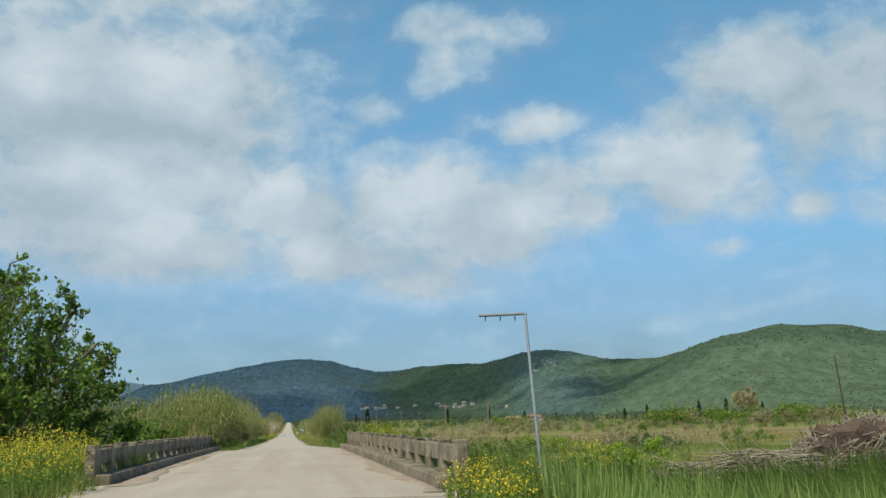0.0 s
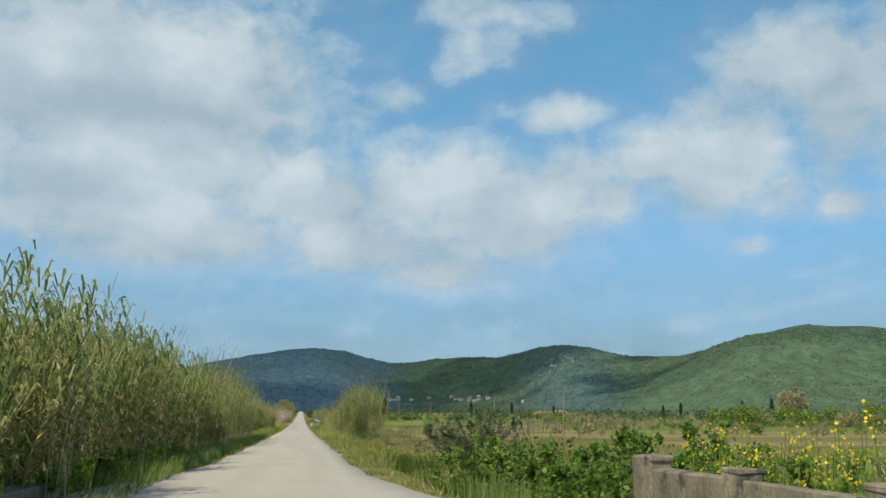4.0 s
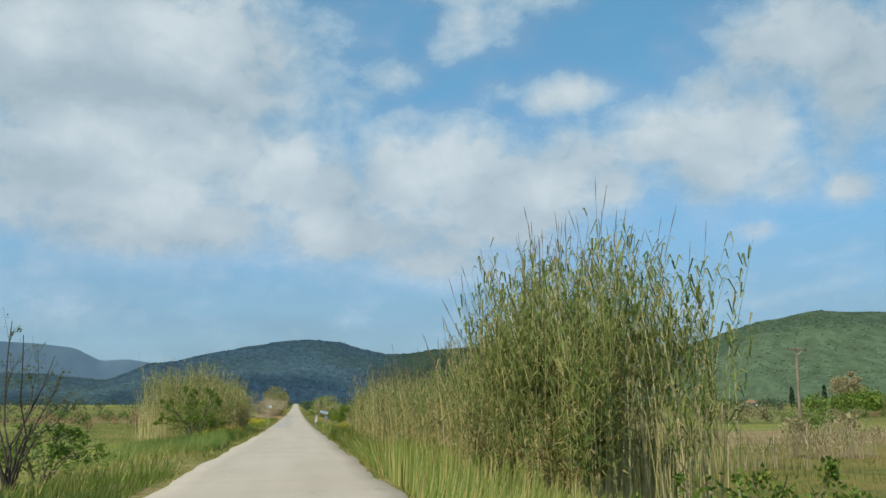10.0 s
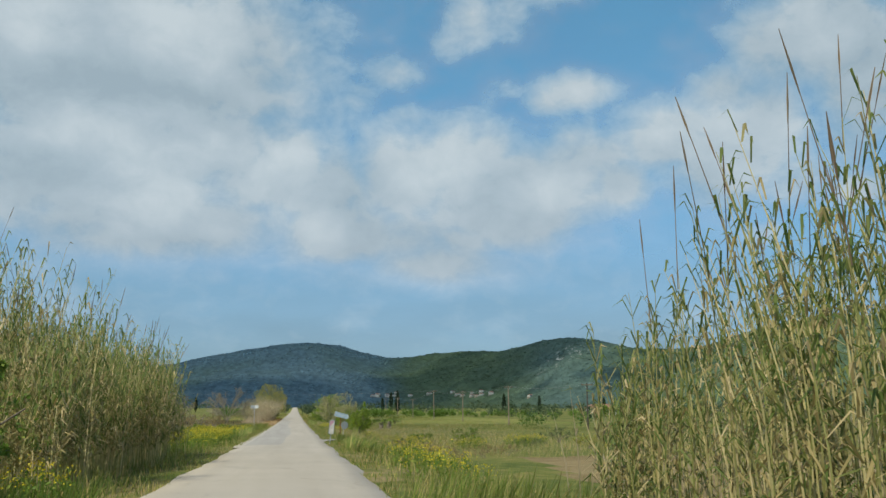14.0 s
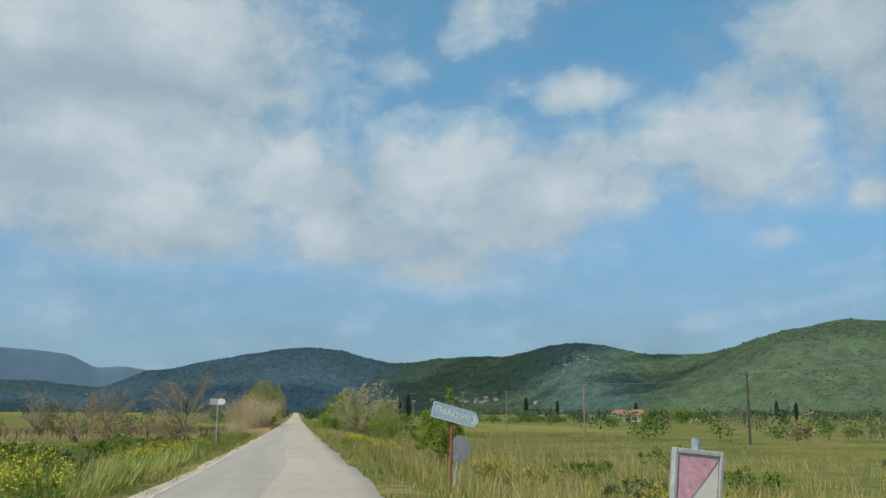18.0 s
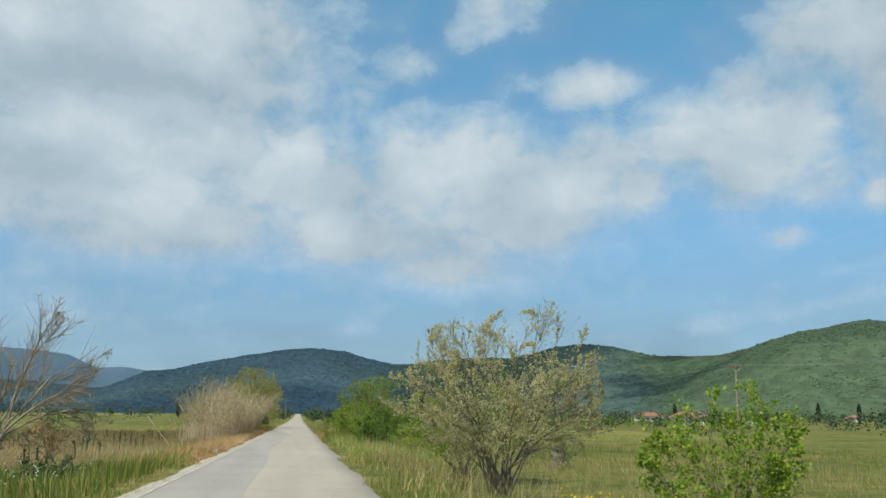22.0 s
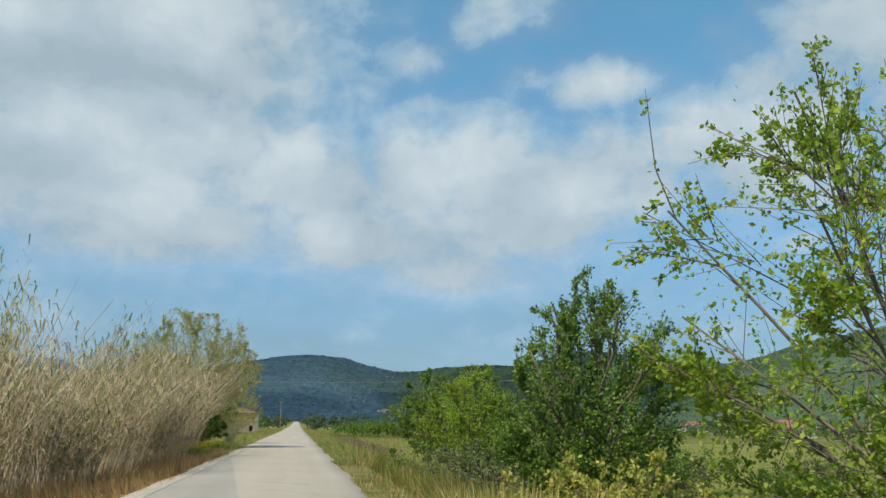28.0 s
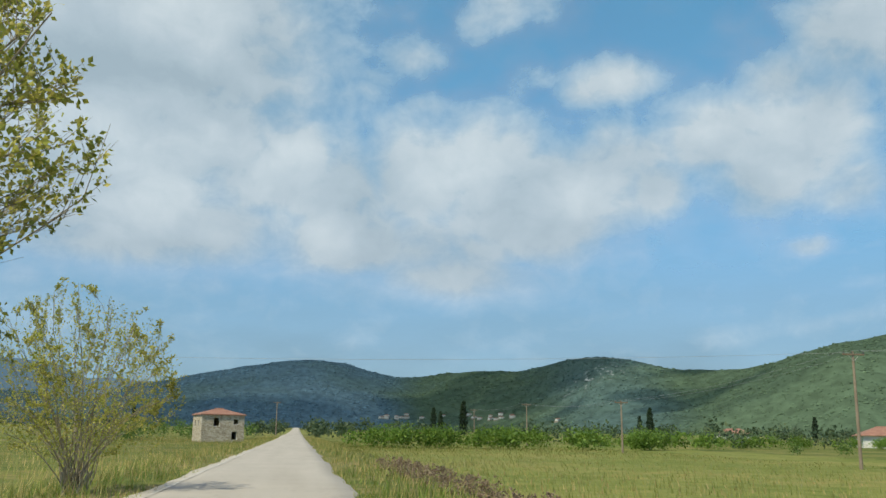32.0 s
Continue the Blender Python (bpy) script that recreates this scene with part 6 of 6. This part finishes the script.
belt("straw_clumps", np.concatenate([line(26, 212, 200, 238, 34, 1.4, 3.0), line(38, 336, 200, 370, 24, 2.0, 3.6)]), "straw-coloured reed tufts in front of the hedges", "farstraw", 309, 420, 0.22)
belt("left_hedge", np.concatenate([scatter(-70, -25, 250, 420, 46, 1.5, 3.5), scatter(-30, -9, 590, 680, 24, 3, 5)]), "bushes and hedges beyond the left fields", "hedge", 305, 220, 0.34)
belt("field_bushes", np.concatenate([scatter(60, 130, 270, 330, 8, 1.2, 3.0), scatter(70, 200, 340, 420, 14, 2, 4.0), scatter(60, 150, 215, 330, 8, 1.2, 2.6), scatter(126, 176, 638, 658, 16, 1.6, 3.2), scatter(60, 160, 420, 560, 12, 2, 4)]), "low green bushes along the field's edges", "hedge", 306, 380, 0.24)


def cypress(x, y, h, seed):
    r = np.random.default_rng(seed)
    o = thing("cypress", x, y, float(gz(x, y)), "slender dark green cypress tree", "tree", "cypresses across the plain")
    part("trunk", rod((0, 0, 0), (0, 0, h * 0.5), 0.18, 0.08, 6), M["darkbark"], o)
    n = 520
    f, a = r.random(n), r.uniform(0, 2 * np.pi, n)
    rad = h * 0.11 * np.sin(np.pi * np.clip(f * 0.9 + 0.08, 0, 1)) ** 0.7 * np.sqrt(r.uniform(0.3, 1, n))
    C = np.stack([rad * np.cos(a), rad * np.sin(a), h * (0.06 + 0.92 * f)], -1)
    L = np.full(n, h * 0.09)
    part("crown", quads_mesh("crown", *leaves(C, unit(r.normal(0, 0.35, (n, 3)) + [0, 0, 1]), L, L * 0.22, r), [M["cypress"]]), None, o)


for k, (x, y, h) in enumerate(((308, 727, 13), (330, 727, 14), (62, 800, 13), (52, 790, 9), (180, 760, 9), (120, 760, 11), (240, 700, 9), (200, 1000, 12), (330, 900, 12), (-60, 820, 9), (75, 980, 14), (410, 830, 12))):
    cypress(x, y, h, 400 + k)
tree("russet_tree", 343, 722, 22, 12.5, "large buff-coloured budding tree on the plain", "buff", 420, trunk=0.2, limbs=16, nleaf=14000, lsize=0.75, twigs=600, skirt=0.52)

# ---- houses ----
def house(x, y, w, d, h, rh, rz, label, wall="plaster", windows=(), over=0.45, name="house", group=""):
    """A house with a hipped tile roof; windows: (face, along, sill, width, height), faces f(ront), l(eft), r(ight)."""
    o = thing(name, x, y, float(gz(x, y)) - 0.05, label, "house", group, rz)
    t = 0.35
    for face in "flrb":
        # each wall is one slab with its openings cut through
        ln = w if face in "fb" else d - 2 * t
        ops = [q[1:] for q in windows if q[0] == face]
        us = sorted({-ln / 2, ln / 2, *[a - c / 2 for a, s, c, e in ops], *[a + c / 2 for a, s, c, e in ops]})
        zs = sorted({0.0, h, *[s for a, s, c, e in ops], *[s + e for a, s, c, e in ops]})
        bm = bmesh.new()
        grid = {(u, v): None for u in us for v in zs}
        for a, b in zip(us, us[1:]):
            for s0, s1 in zip(zs, zs[1:]):
                if any(c - ww / 2 - 1e-6 <= a and b <= c + ww / 2 + 1e-6 and s - 1e-6 <= s0 and s1 <= s + e + 1e-6 for c, s, ww, e in ops):
                    continue
                vs = []
                for u, v in ((a, s0), (b, s0), (b, s1), (a, s1)):
                    if grid[u, v] is None:
                        grid[u, v] = bm.verts.new((u, 0, v))
                    vs.append(grid[u, v])
                bm.faces.new(vs)
        ext = bmesh.ops.extrude_face_region(bm, geom=bm.faces[:])
        bmesh.ops.translate(bm, vec=(0, t, 0), verts=[v for v in ext["geom"] if isinstance(v, bmesh.types.BMVert)])
        bmesh.ops.recalc_face_normals(bm, faces=bm.faces)
        turn = {"f": pose(0, -d / 2, 0), "b": pose(0, d / 2, 0, 0, 0, 180), "l": pose(-w / 2, 0, 0, 0, 0, -90), "r": pose(w / 2, 0, 0, 0, 0, 90)}[face]
        bmesh.ops.transform(bm, matrix=turn, verts=bm.verts)
        part("wall", bm, M[wall], o)
    part("ceiling", box(-w / 2 + t, -d / 2 + t, h - 0.2, w / 2 - t, d / 2 - t, h - 0.05), M["wood"], o)
    part("floor", box(-w / 2 + t, -d / 2 + t, 0.0, w / 2 - t, d / 2 - t, 0.06), M["wood"], o)
    bm = bmesh.new()
    ax, ay, rg = w / 2 + over, d / 2 + over, max(w - d, 0.8) / 2
    e = [bm.verts.new(p) for p in ((-ax, -ay, h), (ax, -ay, h), (ax, ay, h), (-ax, ay, h))]
    lo = [bm.verts.new((v.co.x, v.co.y, h - 0.14)) for v in e]
    tops = [bm.verts.new((-rg, 0, h + rh)), bm.verts.new((rg, 0, h + rh))]
    bm.faces.new((e[0], e[1], tops[1], tops[0]))
    bm.faces.new((e[1], e[2], tops[1]))
    bm.faces.new((e[2], e[3], tops[0], tops[1]))
    bm.faces.new((e[3], e[0], tops[0]))
    bm.faces.new(lo[::-1])
    for k in range(4):
        bm.faces.new((e[k], lo[k], lo[(k + 1) % 4], e[(k + 1) % 4]))
    bmesh.ops.recalc_face_normals(bm, faces=bm.faces)
    roof = part("roof", bm, M["tile"], o, "red clay tile roof")
    part("ridge_cap", rod((-rg, 0, h + rh + 0.02), (rg, 0, h + rh + 0.02), 0.12), M["tile"], roof)
    for face, a, s, ww, e in windows:
        win = new("window")
        win.parent = o
        p = {"f": (a, -d / 2, s), "b": (a, d / 2, s), "l": (-w / 2, a, s), "r": (w / 2, a, s)}[face]
        win.location = p
        win.rotation_euler = (0, 0, {"f": 0, "b": 0, "l": -math.pi / 2, "r": math.pi / 2}[face])
        for q in ((-ww / 2, -ww / 2 + 0.07, 0, e), (ww / 2 - 0.07, ww / 2, 0, e), (-ww / 2 + 0.07, ww / 2 - 0.07, 0, 0.07), (-ww / 2 + 0.07, ww / 2 - 0.07, e - 0.07, e)):
            part("frame", box(q[0], 0.12, q[2], q[1], 0.22, q[3]), M["plaster" if wall == "masonry" else "wood"], win)
    return o


house(-11.2, 588, 6.6, 5.2, 4.2, 0.85, 20, "derelict two-storey rubble stone house with a red hipped roof", "masonry",
      [("f", -1.0, 2.35, 0.95, 1.35), ("f", 2.0, 2.65, 0.8, 0.85), ("f", 1.8, 0.35, 0.9, 1.3), ("l", -1.0, 2.4, 0.6, 0.9), ("l", 0.7, 2.4, 0.6, 0.9)], 0.22, name="stone_house")
house(150, 667, 15, 8, 3.2, 2.2, -18, "cream farmhouse with a red tile roof", "plaster", [("f", -3, 0.9, 1.2, 1.2), ("f", 1, 0.1, 1.1, 2.1), ("f", 4, 0.9, 1.2, 1.2)], 0.8)
house(231, 940, 17, 9, 3.2, 2.6, 10, "cream farmhouse with a red tile roof", "plaster", [("f", -3, 0.9, 1.2, 1.2), ("f", 2, 0.1, 1.1, 2.1)], 0.8)
house(390, 960, 11, 8, 3.0, 2.2, -10, "cream farmhouse with a red tile roof", "plaster", [("f", -2, 0.9, 1.2, 1.2), ("f", 2, 0.1, 1.1, 2.1)], 0.8)
house(172, 705, 9, 6, 2.6, 0.9, 8, "low pale farm shed with a red roof", "plaster", [("f", 1, 0.1, 1.4, 2.0)], 0.5, "farm_shed")
vr = random.Random(9)
for k in range(22):
    a, e = (vr.gauss(5.0, 0.7), vr.uniform(1.25, 1.45)) if k % 5 < 2 else (vr.gauss(10.4, 1.2), vr.uniform(1.25, 1.55))
    x, y, z = on_hill(a, e)
    w = vr.uniform(9, 15)
    o = house(x, y, w, vr.uniform(7, 9), vr.uniform(4.0, 6.5), 1.6, vr.uniform(-35, 35), "small white village house with a red roof", "plaster", [("f", -2, 1.0, 1.2, 1.3), ("f", 2, 1.0, 1.2, 1.3)], 0.4, group="village houses")
    o.location.z = z + 0.5
    part("base", box(-w / 2 - 0.5, -5.0, -10, w / 2 + 0.5, 5.0, 0.02), M["stone"], o)

# ---- poles, cables, signs ----


def utility_pole(x, y, h, leanx=0.0, leany=0.0, arm=True, mat="pole"):
    o = thing("utility_pole", x, y, float(gz(x, y)) - 0.1, "tall weathered timber utility pole with a crossarm" if arm else "leaning dark timber pole in the field", "utility pole", "poles across the fields")
    top = Vector((leanx, leany, h))
    part("shaft", rod((0, 0, 0), top, 0.14 if arm else 0.10, 0.09 if arm else 0.06, 9), M[mat], o)
    if arm:
        a = top - Vector((0, 0, 0.25))
        cross = part("crossarm", bevel(box(a.x - 0.9, a.y - 0.14, a.z - 0.06, a.x + 0.9, a.y - 0.04, a.z + 0.06), 0.01), M["wood"], o)
        for dx in (-0.82, -0.15, 0.82):
            part("insulator", rod((a.x + dx, a.y - 0.09, a.z + 0.06), (a.x + dx, a.y - 0.09, a.z + 0.24), 0.06, 0.035, 7), M["iron"], cross)
        part("brace", rod((a.x - 0.5, a.y - 0.09, a.z - 0.05), (a.x, a.y - 0.11, a.z - 0.5), 0.018, None, 5), M["steel"], o)
        part("brace", rod((a.x + 0.5, a.y - 0.09, a.z - 0.05), (a.x, a.y - 0.11, a.z - 0.5), 0.018, None, 5), M["steel"], o)
    return Vector((x, y, float(gz(x, y)) - 0.1)) + top


POLES = [utility_pole(43.5, y, {333: 7.1, 501: 9.1, 558: 7.0}.get(y, 8.0), 0.12 * math.sin(y), 0.0, True, "darkbark" if y == 333 else "pole") for y in (216, 276, 333, 389, 446, 501, 558, 614, 671)]
utility_pole(-4.3, 682, 8.4)
LEFT2 = utility_pole(-52, 512, 8.4)
utility_pole(47.3, 79, 7.3, -0.75, 0, False, "darkbark")


def cable(a, b, sag, r=0.012, n=16):
    P = np.array([[*(Vector(a).lerp(Vector(b), t) - Vector((0, 0, sag * 4 * t * (1 - t))))] for t in np.linspace(0, 1, n)])
    V, Q = tubes(P[None], np.full((1, n), r), 4)
    tagged(part("cable", quads_mesh("cable", V, Q, [M["cable"]], True)), "thin overhead electric cable", "cable", "overhead cables")


for a, b in zip(POLES, POLES[1:]):
    for dx in (-0.82, 0.82):
        cable(a + Vector((dx, -0.1, 0)), b + Vector((dx, -0.1, 0)), 0.7, 0.008, 10)
for dz in (0.0,):
    cable(POLES[5] + Vector((-0.3, 0, -0.1 + dz)), LEFT2 + Vector((0.3, 0, -0.1 + dz)), 1.1, 0.011)

# bent pipe stand beside the approach
o = thing("pipe_stand", 7.27, 25.9, float(gz(7.27, 25.9)) - 0.12, "tall bent galvanised pipe with a long arm", "pipe stand")
part("post", rod((0, 0, 0), (-0.32, 0, 5.14), 0.04), M["steel"], o)
arm = part("arm", rod((-0.28, 0, 5.14), (-1.58, 0, 5.09), 0.04), M["steel"], o)
for dx in (-0.6, -1.0, -1.4):
    part("nozzle", rod((dx, 0, 5.07), (dx, 0, 4.95), 0.018, None, 6), M["iron"], arm)


def text_mesh(body, size, mat, extrude=0.002):
    cu = bpy.data.curves.new("letters", "FONT")
    cu.body, cu.size, cu.extrude, cu.align_x, cu.align_y = body, size, extrude, "CENTER", "CENTER"
    cu.resolution_u = 4
    cu.offset = 0.004
    cu.space_character = 1.1
    tmp = new("letters_tmp", cu)
    me = bpy.data.meshes.new_from_object(tmp.evaluated_get(bpy.context.evaluated_depsgraph_get()))
    bpy.data.objects.remove(tmp)
    me.materials.clear()
    me.materials.append(mat)
    return me


# village direction sign, leaning, beside the side road
o = thing("direction_sign", 3.75, 262.9, float(gz(3.75, 262.9)) - 0.1, "leaning faded blue village direction sign on a rusty post", "sign")
part("post", rod((0, 0.03, 0), (0.05, 0.03, 1.86), 0.035), M["rust"], o)
pl = bmesh.new()
w2, h2, ti = 0.56, 0.172, 0.012
pts = [(-w2, -h2), (w2 - 0.11, -h2), (w2, 0), (w2 - 0.11, h2), (-w2, h2)]
fr, bk = [pl.verts.new((a, -ti, b)) for a, b in pts], [pl.verts.new((a, 0, b)) for a, b in pts]
pl.faces.new(fr)
pl.faces.new(bk[::-1])
for k in range(5):
    pl.faces.new((fr[k], bk[k], bk[(k + 1) % 5], fr[(k + 1) % 5]))
bmesh.ops.recalc_face_normals(pl, faces=pl.faces)
plate = part("plate", bevel(pl, 0.004), M["blue"], o, "faded blue arrow-shaped plate with white writing")
plate.matrix_local = pose(0.12, 0, 1.80, 0, 14, 12)
bm = bmesh.new()
for k in range(5):
    (a, b), (c, d) = pts[k], pts[(k + 1) % 5]
    a, b, c, d = a * 0.972, b * 0.92, c * 0.972, d * 0.92
    rod((a, -ti - 0.001, b), (c, -ti - 0.001, d), 0.006, None, 6, bm)
part("border", bm, M["white"], plate)
tx = part("lettering", text_mesh("Πολίχνη", 0.195, M["white"]), None, plate, "white lettering")
tx.matrix_local = pose(-0.08, -ti - 0.003, 0.01, 90, 0, 0)
bm = bmesh.new()
for s in (-1, 1):
    vs = [bm.verts.new((0.375, -ti - 0.003, s * 0.1)), bm.verts.new((0.425, -ti - 0.003, s * 0.1)), bm.verts.new((0.50, -ti - 0.003, 0)), bm.verts.new((0.44, -ti - 0.003, 0))]
    bm.faces.new(vs if s < 0 else vs[::-1])
part("chevron", bm, M["white"], plate)

o = thing("stop_sign", 3.98, 263.9, float(gz(3.98, 263.9)) - 0.05, "back of a leaning eight-sided road sign in the grass", "sign")
bm = bmesh.new()
bmesh.ops.create_cone(bm, cap_ends=True, segments=8, radius1=0.31, radius2=0.31, depth=0.012)
bmesh.ops.transform(bm, matrix=pose(0, 0, 1.05, 90, 22.5, 0), verts=bm.verts)
part("plate", bm, M["tarp"], o)
part("post", rod((0, 0.03, 0), (0, 0.03, 1.2), 0.03), M["steel"], o)
o.rotation_euler = (0.05, 0.14, 0.45)

o = thing("road_marker", 2.47, 246.4, float(gz(2.47, 246.4)) + 0.17, "leaning pink and white marker panel in a dark frame", "sign")
panel = part("panel", bevel(box(-0.125, -0.010, 0.42, 0.125, 0.010, 1.17), 0.004), M["plaster"], o, "weathered greyish white panel")
bm = bmesh.new()
bm.faces.new([bm.verts.new(p) for p in ((-0.12, -0.014, 0.83), (0.115, -0.014, 1.15), (0.115, -0.014, 1.165), (-0.12, -0.014, 1.165))])
part("stripe", bm, M["red"], panel, "faded pink top corner")
for q in ((-0.150, 0.42, -0.127, 1.20), (0.127, 0.42, 0.150, 1.20), (-0.126, 1.172, 0.126, 1.20)):
    part("frame", bevel(box(q[0], -0.022, q[1], q[2], 0.022, q[3]), 0.004), M["signback"], o, "grey metal frame")
part("post", rod((0.01, 0.045, -0.38), (0.01, 0.045, 1.26), 0.025), M["steel"], o)
o.rotation_euler = (0, 0.10, 0.15)

o = thing("direction_sign", -3.95, 298.6, float(gz(-3.95, 298.6)) - 0.3, "pair of blank pale sign plates on one grey post", "sign")
part("post", rod((0, 0.03, 0), (0.02, 0.03, 2.95), 0.035), M["steel"], o)
part("plate", bevel(box(-0.42, -0.012, 2.66, -0.02, 0.0, 3.0), 0.004), M["signback"], o)
pl = bmesh.new()
pts = [(0.03, 2.67), (0.36, 2.67), (0.46, 2.83), (0.36, 2.99), (0.03, 2.99)]
fr, bk = [pl.verts.new((a, -0.012, b)) for a, b in pts], [pl.verts.new((a, 0, b)) for a, b in pts]
pl.faces.new(fr)
pl.faces.new(bk[::-1])
for k in range(5):
    pl.faces.new((fr[k], bk[k], bk[(k + 1) % 5], fr[(k + 1) % 5]))
bmesh.ops.recalc_face_normals(pl, faces=pl.faces)
part("plate", bevel(pl, 0.004), M["white"], o)

# ---- heaps by the first bend, vines, small things ----


def cane_heap(x, y, w, d, h, n, seed):
    r = np.random.default_rng(seed)
    o = thing("cane_heap", x, y, float(gz(x, y)) - 0.05, "heap of cut dry canes lying in the grass", "heap")
    c = np.stack([r.normal(0, w / 4, n), r.normal(0, d / 4, n), np.zeros(n)], -1)
    c[:, 2] = h * np.exp(-((c[:, 0] / w * 2) ** 2 + (c[:, 1] / d * 2) ** 2)) * r.random(n)
    dr = unit(np.stack([r.normal(0, 1, n), r.normal(0, 0.45, n), r.normal(0, 0.10, n)], -1)) * r.uniform(0.4, 1.3, n)[:, None]
    P = np.stack([c - dr, c + [0, 0, 0.05], c + dr], 1)
    P[..., 2] = np.maximum(P[..., 2], 0.03)
    part("cane_mass", quads_mesh("cane_mass", *tubes(P, np.full((n, 3), 0.018), 4), [M["twig"]], True), None, o)


cane_heap(15.2, 30, 7.0, 2.8, 1.15, 620, 1)


def brush_heap(x, y, w, d, h, seed):
    r = np.random.default_rng(seed)
    o = thing("brush_heap", x, y, float(gz(x, y)) - 0.05, "dark brown heap of earth and cut branches", "heap")
    bm = bmesh.new()
    bmesh.ops.create_icosphere(bm, subdivisions=4, radius=1)
    for v in bm.verts:
        p = v.co * 3.1
        k = 1 + 0.25 * noise.noise(p) + 0.14 * noise.noise(p * 2.7)
        v.co = Vector((v.co.x * w / 2 * k, v.co.y * d / 2 * k, max(v.co.z, -0.1) * h * k))
    part("earth", bm, M["manure"], o)
    n = 1100
    a = unit(r.normal(size=(n, 3)) * [1, 1, 0.8])
    a[:, 2] = np.abs(a[:, 2])
    c = a * [w / 2, d / 2, h]
    dr = unit(r.normal(size=(n, 3))) * r.uniform(0.2, 0.7, n)[:, None]
    part("branch_mass", quads_mesh("branch_mass", *tubes(np.stack([c - dr, c + dr], 1), np.full((n, 2), 0.018), 4), [M["twig"]], True), None, o)


brush_heap(21.0, 33, 6.4, 3.6, 2.0, 2)
brush_heap(26.8, 34, 7.0, 4.0, 2.1, 3)


def vine(seed):
    r = np.random.default_rng(seed)
    o = thing("vine_stock", -12, 320, float(gz(-12, 320)), "pruned vine stock with a few new leaves", "vine", "vines in rows")
    n = 5
    base = np.zeros((n, 3))
    d = np.stack([r.normal(0, 0.35, n), r.normal(0, 0.35, n), np.ones(n)], -1) * 0.35
    trunk = tubes(np.array([[[0, 0, 0], [0.03, 0.02, 0.3], [0.0, 0.05, 0.55]]]), np.array([[0.05, 0.04, 0.045]]), 6)
    arms = tubes(np.stack([base + [0, 0.05, 0.5], base + [0, 0.05, 0.5] + d], 1), np.tile([[0.02, 0.01]], (n, 1)), 4)
    part("stock", quads_mesh("stock", *joined(trunk, arms), [M["darkbark"]], True), None, o)
    C = np.array([0, 0.05, 0.6]) + r.normal(0, 0.18, (36, 3))
    part("foliage", quads_mesh("foliage", *leaves(C, unit(r.normal(size=C.shape)), np.full(36, 0.09), np.full(36, 0.04), r), [M["olive"]]), None, o)
    return o


vs = [vine(500 + k) for k in range(3)]
vk = 0
for row in range(7):
    for col in range(15):
        x, y = -10.6 - 3.4 * row - 0.7 * math.sin(row * 5 + col * 1.9), 339 + col * 4.3 + 1.3 * math.sin(row * 3 + col * 2.7)
        if vk < 3:
            vs[vk].location = (x, y, float(gz(x, y)) - 0.02)
        else:
            copy_thing(vs[vk % 3], pose(x, y, float(gz(x, y)) - 0.02, 0, 0, (vk * 77) % 360))
        vk += 1

# kerb-side marker stone and a pale heap under a sheet far across the field
o = thing("marker_stone", -2.95, 341, float(gz(-2.95, 341)) - 0.03, "small pale marker stone beside the road", "stone")
part("stone", bevel(box(-0.09, -0.08, 0, 0.09, 0.08, 0.2, 0.02), 0.03, 2), M["tarp"], o)
bm = bmesh.new()
bmesh.ops.create_icosphere(bm, subdivisions=3, radius=1)
for v in bm.verts:
    v.co = Vector((v.co.x * 3.4, v.co.y * 2.4, max(v.co.z, 0) * 1.9 * (1 + 0.12 * noise.noise(v.co * 2))))
o = thing("covered_heap", 168, 652, float(gz(168, 652)) - 0.1, "pale heap beside the farmhouse", "heap")
part("sheet", bm, M["tarp"], o)

o = thing("leaning_cane", -8.3, 369, float(gz(-8.3, 369)) - 0.05, "pale bare pole leaning against the dry reeds", "pole")
part("shaft", rod((0, 0, 0), (-1.9, 0.4, 2.3), 0.035, 0.02), M["canedry"], o)
